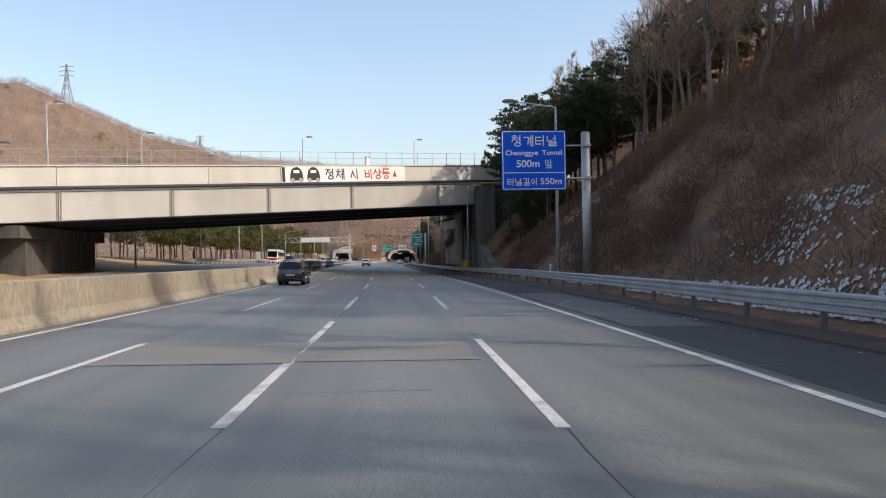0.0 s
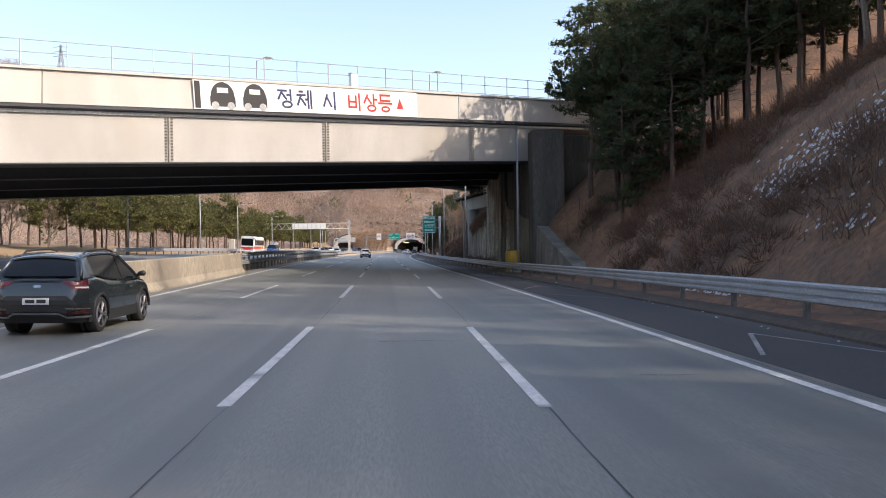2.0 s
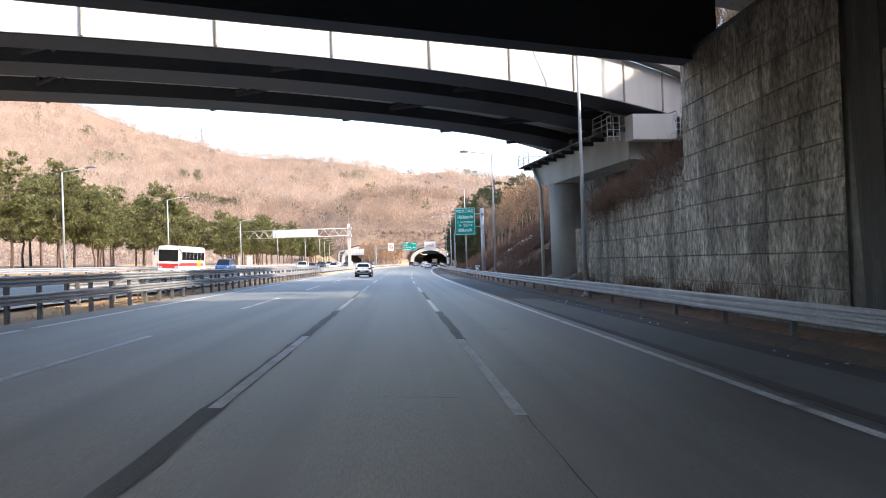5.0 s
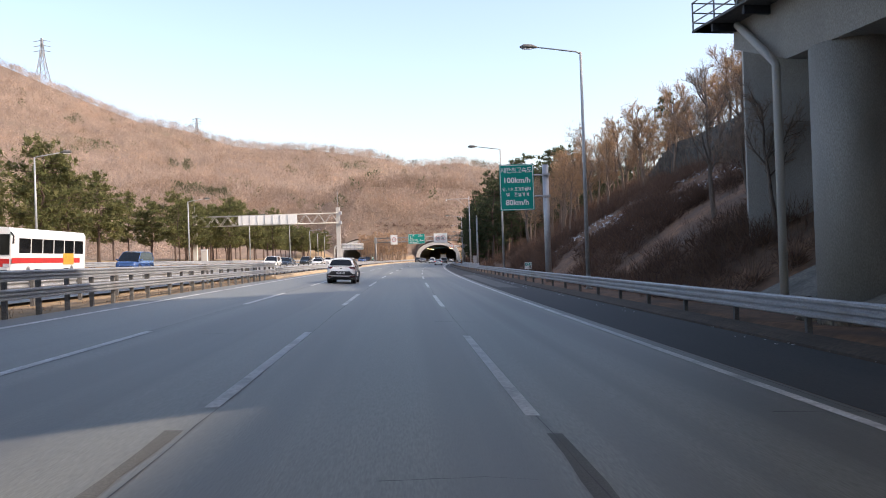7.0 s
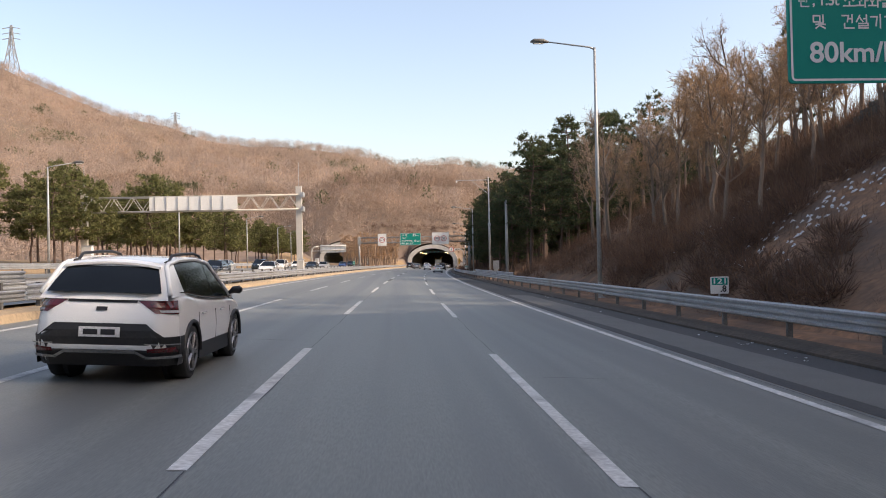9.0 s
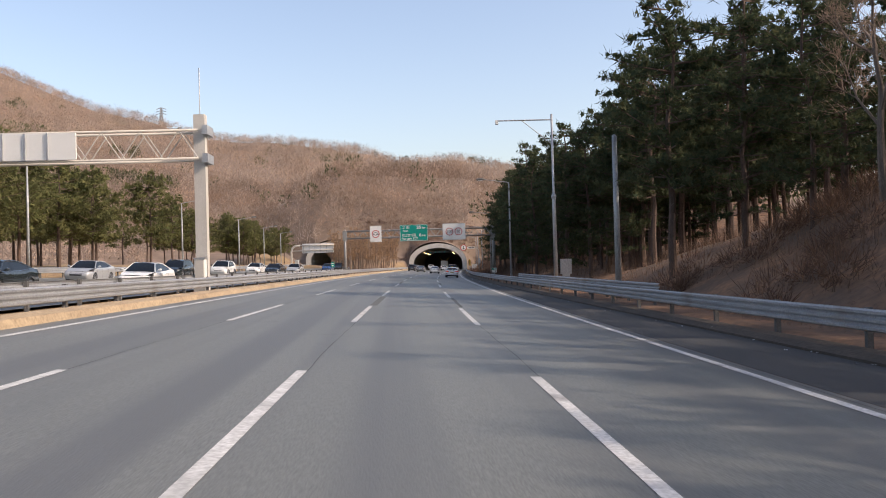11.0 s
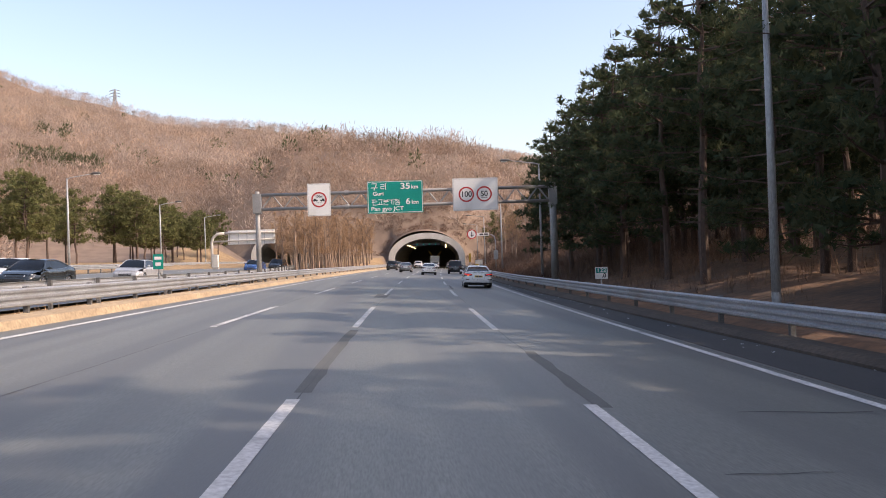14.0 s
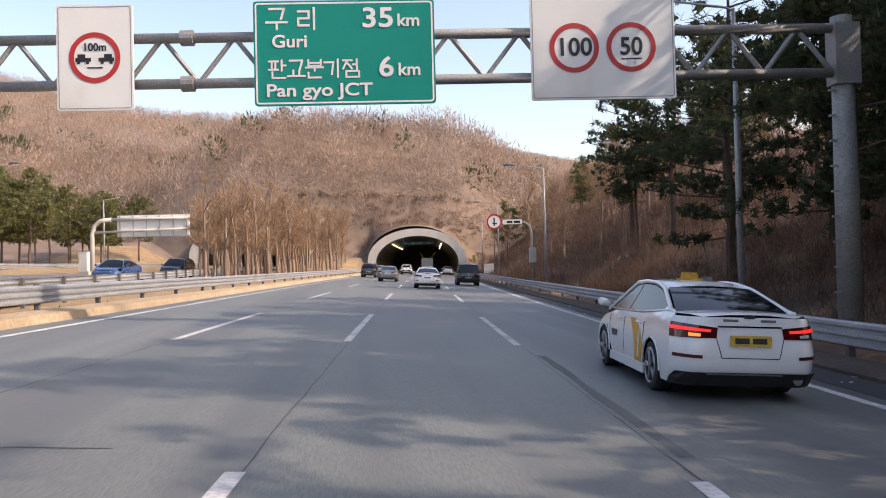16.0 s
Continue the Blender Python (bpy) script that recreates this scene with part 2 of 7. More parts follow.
def arch_h(o, c):
    d = abs(o - c) / 9.3
    return 2.6 + 6.5 * math.sqrt(1 - d * d) if d < 1 else 2.6 - 0.8 * (abs(o - c) - 9.3)


def land(o, y):
    """Height of the ground at offset o from the lane line and station y."""
    x = lx(y) + o
    z = -0.12
    if o > 5.0:
        z += 0.35 * smooth01((o - rail_o(y) + 0.5) / 1.0)
        o0, k, h = (float(np.interp(y, SLOPE_Y, a)) for a in (SLOPE_O, SLOPE_K, SLOPE_H))
        if o > o0:
            z += h * (1 - math.exp(-k * (o - o0) / h)) * (1 - 0.6 * smooth01((o - 70) / 120))
    if 86 < y < 119 and o > 10.3:
        foot_z = float(np.interp(y, [86, 90, 96, 101, 119], [0.3, 1.0, 2.6, 4.2, 6.0])) - 0.25
        z = max(z, foot_z + 11 * (1 - math.exp(-1.25 * (o - 10.3) / 11)))
    # Higher ground, mostly out of view, added so that it shades the road.
    if o > 24 and 100 < y < 231:
        z += 27 * smooth01((o - 24) / 20) * smooth01((y - 100) / 24) * smooth01((231 - y) / 56)
    if o < -33:
        z += 0.5 * smooth01((-33 - o) / 6)
    foot = 500.0 if o > -40 else 500 - 200 * smooth01((-40 - o) / 200)
    if y > foot:
        r = float(np.interp(x, RX, RZ))
        t = (y - foot) / (960 - foot)
        m = r * (min(t, 1.0) ** 1.12 if t < 1 else max(0.3, 1 - (t - 1) * 0.6))
        m *= 1 + 0.10 * noise.noise((x * 0.012, y * 0.012, 0.3)) * min(1, t * 3)
        z = max(z, z * 0.3 + m)
    # the hillside that covers the tunnel tubes
    if y > TUNNEL_Y and -75 < o < 30:
        near = max(arch_h(o, -3.7), arch_h(o, -36.0), 3.2 - 0.04 * (o + 20) ** 2)
        fill = 9.3 - 0.5 * max(0.0, -45 - o, o - 6)
        up = near + (fill - near) * smooth01((y - TUNNEL_Y - 2) / 9) if fill > near else near
        up += min(y - TUNNEL_Y, 75) * 0.40 * smooth01((y - TUNNEL_Y - 2) / 12)
        z = max(z, up)
    elif y > TUNNEL_Y - 30 and (o < -46 or -26 < o < -13):
        z += 4.0 * smooth01((y - TUNNEL_Y + 30) / 30) * (1 if o < -46 else 0.7)
    if abs(o + 12) > 26 and z > 0.3:
        z += 0.5 * noise.noise((x * 0.15, y * 0.15, 1.7))
    return z


def opp(y):
    """How far the opposite carriageway swings away before the bridges."""
    return -12.5 * smooth01((y - 335) / 130)

# ---- ground ----
TUN_O = -3.7


def build_ground():
    os_ = sorted(set(
        [-1500, -1200, -900, -700, -560, -460, -380, -320, -270, -230, -195, -165, -140, -118, -100, -86, -76, -68, -60, -52, -46, -41, -37, -34.5, -33, -30.5, -22, -14.2, -13, -11.4]
        + [-3.7 + k * d for k in (-1, 1) for d in (1.5, 3, 4.5, 6, 7, 7.8, 8.4, 8.9, 9.3)] + [-36.0 + k * d for k in (-1, 1) for d in (1.5, 3, 4.5, 6, 7, 7.8, 8.4, 8.9)] + [-3.7, -36.0, 5.2, 6.2, 6.8, 7.2, 7.6, 8.0, 8.4, 8.8] + [9 + 0.8 * i for i in range(0, 30)] + [34, 38, 43, 50, 60, 75, 95, 120, 160, 220, 300, 420, 600, 900, 1400]))
    ys_ = [-200, -120, -80, -60] + [-45 + 5 * i for i in range(100)] + [460, 470, 478, 484, 486.2, 487, 492, 494, 500, 506, 512, 530, 555, 585, 620, 660, 700, 745, 790, 840, 890, 930, 960, 1000, 1100, 1300, 1700, 2400, 3400]
    ys_ = sorted(set(ys_))
    b = Build()
    n = len(os_)
    for y in ys_:
        for o in os_:
            p = P(o, y, land(o, y))
            b.v.append(tuple(p))
    b.f = []
    for j in range(len(ys_) - 1):
        for i in range(n - 1):
            yc, oc = (ys_[j] + ys_[j + 1]) / 2, (os_[i] + os_[i + 1]) / 2
            if TUNNEL_Y - 3 < yc < TUNNEL_Y + 1.2 and min(abs(oc + 3.7), abs(oc + 36.0)) < 9.25:
                continue
            b.f.append((j * n + i, j * n + i + 1, (j + 1) * n + i + 1, (j + 1) * n + i))
    ob = structure("ground", b, [M["litter"], M["hill"], M["dry_grass"]], "brown leaf-littered hillside and verge in winter", "ground", True)
    for q in ob.data.polygons:
        c = q.center
        oc = c.x - lx(c.y)
        q.material_index = 1 if (c.y > 478 or oc < -60 or oc > 60) else (2 if oc < -11 else 0)
    return ob


ground_tree = BVHTree.FromPolygons(*(lambda me: ([v.co for v in me.vertices], [tuple(q.vertices) for q in me.polygons]))(build_ground().data))

# ---- carriageways ----
structure("road", strip(-11.3, 4.0, -60, 640, 0.0), M["asphalt"], "grey worn asphalt motorway with four lanes", "road")
structure("road_shoulder", strip(4.0, lambda y: rail_o(y) - 0.55, -60, 486, 0.004), M["shoulder"], "dark asphalt hard shoulder beside the motorway", "shoulder")
structure("road_opposite", strip(lambda y: -31.0 + opp(y), lambda y: -14.2 + opp(y), -60, 640, 0.0), M["asphalt"], "grey asphalt carriageway for oncoming traffic", "road")
structure("kerb", Build().sweep([(-0.4, -0.15), (-0.35, 0.06), (-0.1, 0.16), (0.3, 0.2), (0.6, -0.15)], [(lambda o, z, y=y: P(rail_o(y) - 0.35 + o, y, z)) for y in range(-60, 487, 6)]), M["soil"], "low earth-covered kerb under the guardrail", "kerb")
structure("kerb_left", Build().sweep([(-0.5, -0.15), (-0.45, 0.22), (0.3, 0.2), (0.42, -0.15)], [(lambda o, z, y=y: P(-11.35 + o, y, z)) for y in range(200, 487, 6)]), M["tan_kerb"], "low sandy concrete kerb along the median", "kerb")


def marking(name, o0, o1, y0, y1, material, label, z=0.005):
    return tagged(new(name, strip(o0, o1, y0, y1, z).mesh(name, material)), label, "road marking", "road markings", "structure")


marking("edge_line", 3.52, 3.70, -60, 560, M["paint"], "solid white edge line on the asphalt", 0.008)
marking("edge_line", -10.32, -10.14, -60, 560, M["paint"], "solid white edge line on the asphalt", 0.008)
marking("edge_line", lambda y: -30.2 + opp(y), lambda y: -30.05 + opp(y), -60, 560, M["paint"], "solid white edge line on the asphalt", 0.008)
marking("edge_line", lambda y: -15.0 + opp(y), lambda y: -14.85 + opp(y), -60, 560, M["paint"], "solid white edge line on the asphalt", 0.008)
for line in (0.0, -3.53, -6.95):
    shift = 0.3 if line == -3.53 else 0.0
    for k in range(-3, 28):
        y0 = 7.9 + 20 * k + shift
        marking("lane_dash", line - 0.08, line + 0.08, y0, y0 + 9.3, M["paint"], "white dashed lane marking on the asphalt", 0.006)
for line in (-18.7, -22.3, -26.2):
    for k in range(-3, 28):
        y0 = 3 + 20 * k
        marking("lane_dash", lambda y: line + opp(y) - 0.08, lambda y: line + opp(y) + 0.08, y0, y0 + 9.6, M["paint"], "white dashed lane marking on the asphalt", 0.006)


def wobble_line(name, o, y0, y1, w, material, label, seed):
    r = random.Random(seed)
    b = Build()
    vs, y, d = [], y0, 0.0
    while y < y1:
        d = d * 0.8 + r.uniform(-0.02, 0.02)
        ww = w * r.uniform(0.4, 1.2)
        vs += [P(o + d - ww / 2, y, 0.004), P(o + d + ww / 2, y, 0.004)]
        y += r.uniform(0.4, 1.1)
    b.add(vs, [(2 * i, 2 * i + 1, 2 * i + 3, 2 * i + 2) for i in range(len(vs) // 2 - 1)])
    return tagged(new(name, b.mesh(name, material)), label, "road joint", "", "structure")


for i, o in enumerate((0.02, -3.5, -6.97, 3.85)):
    wobble_line("pavement_joint", o + 0.03, -30, 400, 0.016, M["seal"], "dark cracked joint between asphalt lanes", i)

marking("lane_dash", -3.61, -3.45, 17.0, 22.6, M["paint"], "white dashed lane marking on the asphalt", 0.006)

# ---- concrete median barrier ----
bar_end = 91.8
b = Build().sweep([(-0.42, -0.12), (0.36, -0.12), (0.34, 0.08), (0.16, 0.34), (0.09, 1.2), (0.05, 1.24), (-0.11, 1.24), (-0.15, 1.2), (-0.22, 0.34)], [(lambda o, z, y=y: P(-11.25 + o, y, z)) for y in list(np.arange(-60, bar_end, 6.0)) + [bar_end]])
structure("median_barrier", b, M["barrier"], "tall stained concrete median barrier wall", "barrier")

# ---- guardrails ----
WBEAM = [(0.0, 0.0)] + [(x, z + 0.165 * k) for k in range(3) for x, z in ((-0.055, 0.03), (-0.055, 0.085), (0.0, 0.12), (0.0, 0.15))][:-1] + [(0.0, 0.46), (0.014, 0.46)] + [(x + 0.014, z + 0.165 * k) for k in (2, 1, 0) for x, z in ((0.0, 0.15), (0.0, 0.12), (-0.055, 0.085), (-0.055, 0.03))][1:] + [(0.014, 0.0)]
LOWBEAM = [(x, z * 0.66) for x, z in WBEAM]


def guardrail(y0, y1, off, top, side=1, tiers=1, gap=4.0, label="galvanised steel W-beam guardrail on posts"):
    root = thing("guardrail", at(off((y0 + y1) / 2), (y0 + y1) / 2), label, "guardrail")
    inv = root.matrix_basis.inverted()
    ys_ = list(np.arange(y0, y1, 4.0)) + [y1]
    for t in range(tiers):
        prof = WBEAM if tiers == 1 and gap > 3 else LOWBEAM
        z0 = lambda y: top(y) - (0.46 if prof is WBEAM else 0.30) - 0.50 * t
        b = Build().sweep([(side * o, z) for o, z in prof], [(lambda o, z, y=y: inv @ P(off(y) + o, y, z0(y) + z)) for y in ys_])
        part("beam", b, M["galv"], root, smooth=False)
    pm = Build().box(0, 0, 0, 0.12, 0.12, 1.0).mesh("post", M["post"])
    y = y0 + 1.0
    k = 0
    while y < y1 and k < 290:
        h = top(y) + 0.02
        ob = part("post", pm, None, root)
        ob.matrix_basis = inv @ at(off(y) + side * 0.1, y, h / 2 - 0.1) @ Matrix.Diagonal((1, 1, h + 0.2, 1))
        y += gap
        k += 1
    return root


def rtop(y):
    return float(np.interp(y, [230, 270, 350], [1.0, 0.95, 0.82]))


for a, c in ((-60, 60), (60, 180), (180, 300), (300, 420), (420, 486)):
    guardrail(a, c, rail_o, rtop)
guardrail(92, 175, lambda y: -11.75, lambda y: 1.2, -1, 2, 2.0, "double-tier galvanised median guardrail on close posts")
guardrail(175, 204, lambda y: -11.75, lambda y: 1.2, -1, 2, 2.0, "double-tier galvanised median guardrail on close posts")
guardrail(204, 370, lambda y: -11.7, lambda y: 0.86, -1, 1, 4.0, "galvanised median guardrail above a concrete kerb")
guardrail(370, 486, lambda y: -11.7, lambda y: 0.84, -1, 1, 4.0, "galvanised median guardrail above a concrete kerb")
for a, c in ((130, 250), (250, 486)):
    guardrail(a, c, lambda y: -13.9 + opp(y), lambda y: 0.86, 1, 1, 4.0, "galvanised guardrail on the far side of the median")
    guardrail(a, c, lambda y: -31.4 + opp(y), lambda y: 0.82, -1, 1, 4.0, "galvanised guardrail along the opposite carriageway")
guardrail(258, 300, lambda y: 8.3 - (y - 258) * 0.02, lambda y: 1.15, 1, 1, 4.0, "second weathered guardrail behind the first")

# ---- street lamps ----


def street_lamp(m, h, arm, side, label):
    root = thing("street_lamp", m, label, "street lamp", "street lamps along the motorway")
    part("base_plate", Build().box(0, 0, 0.06, 0.4, 0.4, 0.16).tube([(0, 0, 0.1), (0, 0, 0.9)], 0.13, 8), M["pole"], root)
    part("pole", Build().tube([(0, 0, 0), (0, 0, h * 0.5), (0, 0, h)], [0.125, 0.1, 0.065], 10), M["pole"], root, smooth=True)
    part("arm", Build().tube([(0, 0, h - 0.1), (side * arm * 0.1, 0, h + 0.02), (side * arm, 0, h + 0.32)], [0.05, 0.045, 0.035], 8), M["pole"], root, smooth=True)
    hd = Build().tube([(side * (arm - 0.1), 0, h + 0.31), (side * (arm + 0.2), 0, h + 0.36), (side * (arm + 0.65), 0, h + 0.36), (side * (arm + 0.85), 0, h + 0.33)], [0.05, 0.13, 0.14, 0.05], 8)
    lh = part("lamp_head", hd, M["post"], root, "dark cobra-head lantern", True)
    part("lens", Build().box(side * (arm + 0.45), 0, h + 0.24, 0.5, 0.16, 0.05), M["white"], lh)
    return root


for y, h in ((50, 11.4), (103, 12.4), (139.5, 12.6), (183.5, 13.4), (223.5, 13.4), (308.5, 10.6), (356.5, 10.4), (398, 10.0), (444, 10.2), (480, 10.2)):
    o = {139.5: 8.1, 183.5: 8.7, 308.5: 7.6}.get(y, 8.5)
    street_lamp(at(o, y, land(o, y) - 0.1), h - 0.25, 2.5, -1, "grey tapered steel street lamp behind the guardrail")
for y, h in ((60, 10), (100, 10), (137, 10), (175, 9.8), (208, 9.8), (252.5, 9.2), (290, 9.0), (329, 9.0), (363, 8.8), (403, 8.6), (440, 8.6)):
    street_lamp(at(-31.9 + opp(y), y, land(-31.9 + opp(y), y) - 0.1), h, 2.2, 1, "slim grey street lamp beside the opposite carriageway")

# ---- lettering ----


def words(name, text, size, material, parent, m, width=0.0):
    """Text set with the built-in font, as a mesh, centred on its place, facing -y."""
    cu = bpy.data.curves.new(name, "FONT")
    cu.body, cu.size, cu.align_x, cu.align_y = text, size, "CENTER", "CENTER"
    cu.extrude, cu.offset = 0.004, size * 0.018
    tmp = bpy.data.objects.new(name, cu)
    scene.collection.objects.link(tmp)
    dg = bpy.context.evaluated_depsgraph_get()
    me = bpy.data.meshes.new_from_object(tmp.evaluated_get(dg))
    bpy.data.objects.remove(tmp)
    if width:
        xs_ = [v.co.x for v in me.vertices]
        k = width / max(0.01, max(xs_) - min(xs_))
        for v in me.vertices:
            v.co.x *= k
    me.materials.clear()
    me.materials.append(material)
    ob = new(name, me)
    ob.parent = parent
    ob.matrix_basis = m @ pose(0, 0, 0, 90, 0, 0)
    return ob


def plate(w, h, d=0.06, r=0.08):
    """A board with rounded corners, its face at y = -d/2."""
    b = Build()
    ring = []
    for cx, cz, a0 in ((w / 2 - r, h / 2 - r, 0), (-w / 2 + r, h / 2 - r, 90), (-w / 2 + r, -h / 2 + r, 180), (w / 2 - r, -h / 2 + r, 270)):
        for a in (0, 30, 60, 90):
            ring.append((cx + r * math.cos(radians(a0 + a)), cz + r * math.sin(radians(a0 + a))))
    n = len(ring)
    b.add([(x, -d / 2, z) for x, z in ring] + [(x, d / 2, z) for x, z in ring], [tuple(range(n)), tuple(range(2 * n - 1, n - 1, -1))] + [(i, (i + 1) % n, (i + 1) % n + n, i + n) for i in range(n)])
    return b


def border(w, h, t, r=0.08, y=-0.034):
    b = Build()
    rings = []
    for k in (0.0, t):
        ring = []
        for cx, cz, a0 in ((w / 2 - r, h / 2 - r, 0), (-w / 2 + r, h / 2 - r, 90), (-w / 2 + r, -h / 2 + r, 180), (w / 2 - r, -h / 2 + r, 270)):
            for a in (0, 30, 60, 90):
                ring.append((cx + (r - k) * math.cos(radians(a0 + a)), y, cz + (r - k) * math.sin(radians(a0 + a))))
        rings.append(ring)
    n = len(rings[0])
    return b.add(rings[0] + rings[1], [(i, (i + 1) % n, (i + 1) % n + n, i + n) for i in range(n)])


def bars(items, y=-0.036):
    """Plain bars: (x, z, w, h)."""
    b = Build()
    for x, z, w, h in items:
        b.box(x, y, z, w, 0.006, h)
    return b


def ring(x, z, r0, r1, y):
    b = Build()
    n = 40
    vs = [(x + r * math.cos(2 * math.pi * i / n), y, z + r * math.sin(2 * math.pi * i / n)) for r in (r0, r1) for i in range(n)]
    return b.add(vs, [(i, (i + 1) % n, (i + 1) % n + n, i + n) for i in range(n)])


# Korean letters as strokes on a unit square: lines (x0, z0, x1, z1) and circles ("o", x, z, r)
JAMO = {
    "g": [(0, 1, 1, 1), (1, 1, 0.8, 0)], "n": [(0, 1, 0, 0), (0, 0, 1, 0)], "d": [(0, 1, 1, 1), (0, 1, 0, 0), (0, 0, 1, 0)],
    "r": [(0, 1, 1, 1), (1, 1, 1, 0.5), (0, 0.5, 1, 0.5), (0, 0.5, 0, 0), (0, 0, 1, 0)], "m": [(0, 1, 1, 1), (1, 1, 1, 0), (1, 0, 0, 0), (0, 0, 0, 1)],
    "b": [(0, 1, 0, 0), (1, 1, 1, 0), (0, 0.5, 1, 0.5), (0, 0, 1, 0)], "s": [(0.5, 1, 0, 0), (0.5, 0.7, 1, 0)], "O": [("o", 0.5, 0.5, 0.5)],
    "j": [(0, 1, 1, 1), (0.5, 1, 0, 0), (0.55, 0.6, 1, 0)], "C": [(0.3, 1.15, 0.7, 1.15), (0, 0.85, 1, 0.85), (0.5, 0.85, 0, 0), (0.55, 0.5, 1, 0)],
    "t": [(0, 1, 1, 1), (0, 1, 0, 0), (0, 0.5, 0.9, 0.5), (0, 0, 1, 0)], "p": [(0, 1, 1, 1), (0.3, 1, 0.3, 0), (0.7, 1, 0.7, 0), (0, 0, 1, 0)],
    "h": [(0.3, 1.15, 0.7, 1.15), (0, 0.85, 1, 0.85), ("o", 0.5, 0.3, 0.33)],
    "K": [(0, 1, 0.45, 1), (0.45, 1, 0.35, 0), (0.55, 1, 1, 1), (1, 1, 0.9, 0)],
    "i": [(0.5, 1, 0.5, 0)], "a": [(0.4, 1, 0.4, 0), (0.4, 0.5, 1, 0.5)], "e": [(0.6, 1, 0.6, 0), (0, 0.5, 0.6, 0.5)],
    "E": [(0.4, 1, 0.4, 0), (0.9, 1, 0.9, 0), (0, 0.5, 0.4, 0.5)], "Y": [(0.4, 1, 0.4, 0), (0.9, 1, 0.9, 0), (0, 0.65, 0.4, 0.65), (0, 0.35, 0.4, 0.35)],
    "A": [(0.3, 1, 0.3, 0), (0.8, 1, 0.8, 0), (0.3, 0.5, 0.8, 0.5)], "y": [(0.6, 1, 0.6, 0), (0, 0.65, 0.6, 0.65), (0, 0.35, 0.6, 0.35)],
    "u": [(0, 0.8, 1, 0.8), (0.5, 0.8, 0.5, 0)], "w": [(0, 0.5, 1, 0.5)], "o_": [(0, 0.2, 1, 0.2), (0.5, 0.2, 0.5, 1)], "yo": [(0, 0.2, 1, 0.2), (0.33, 0.2, 0.33, 1), (0.67, 0.2, 0.67, 1)],
}
# each syllable: pieces (letter, x0, z0, x1, z1)
V_SIDE = lambda c, v: [(c, 0.02, 0.18, 0.52, 0.85), (v, 0.58, 0.0, 0.95, 1.0)]
V_SIDE_F = lambda c, v, f: [(c, 0.02, 0.48, 0.52, 0.95), (v, 0.58, 0.42, 0.95, 1.0), (f, 0.2, 0.0, 0.92, 0.34)]
V_DOWN = lambda c, v: [(c, 0.15, 0.5, 0.85, 0.98), (v, 0.02, 0.02, 0.98, 0.42)]
V_DOWN_F = lambda c, v, f: [(c, 0.15, 0.66, 0.85, 1.0), (v, 0.02, 0.38, 0.98, 0.62), (f, 0.15, 0.0, 0.85, 0.28)]
SYL = {
    "청": V_SIDE_F("C", "e", "O"), "계": V_SIDE("g", "Y"), "터": V_SIDE("t", "e"), "널": V_SIDE_F("n", "e", "r"), "앞": V_SIDE_F("O", "a", "p"),
    "길": V_SIDE_F("g", "i", "r"), "이": V_SIDE("O", "i"), "정": V_SIDE_F("j", "e", "O"), "체": V_SIDE("C", "E"), "시": V_SIDE("s", "i"),
    "비": V_SIDE("b", "i"), "상": V_SIDE_F("s", "a", "O"), "등": V_DOWN_F("d", "w", "O"), "구": V_DOWN("g", "u"), "리": V_SIDE("r", "i"),
    "판": V_SIDE_F("p", "a", "n"), "교": V_DOWN("g", "yo"), "분": V_DOWN_F("b", "u", "n"), "기": V_SIDE("g", "i"), "점": V_SIDE_F("j", "e", "m"),
    "제": V_SIDE("j", "E"), "한": V_SIDE_F("h", "a", "n"), "최": [("C", 0.1, 0.45, 0.6, 0.9), ("o_", 0.02, 0.05, 0.66, 0.4), ("i", 0.6, 0.0, 0.98, 1.0)],
    "고": V_DOWN("g", "o_"), "속": V_DOWN_F("s", "o_", "g"), "도": V_DOWN("d", "o_"), "단": V_SIDE_F("d", "a", "n"), "초": V_DOWN("C", "o_"),
    "과": [("g", 0.05, 0.5, 0.55, 0.9), ("o_", 0.0, 0.05, 0.62, 0.42), ("a", 0.6, 0.0, 0.98, 1.0)], "화": [("h", 0.05, 0.45, 0.55, 0.9), ("o_", 0.0, 0.05, 0.62, 0.35), ("a", 0.6, 0.0, 0.98, 1.0)],
    "물": V_DOWN_F("m", "u", "r"), "차": V_SIDE("C", "a"), "및": V_SIDE_F("m", "i", "C"), "건": V_SIDE_F("g", "e", "n"), "설": V_SIDE_F("s", "e", "r"), "계2": V_SIDE("g", "Y"),
}


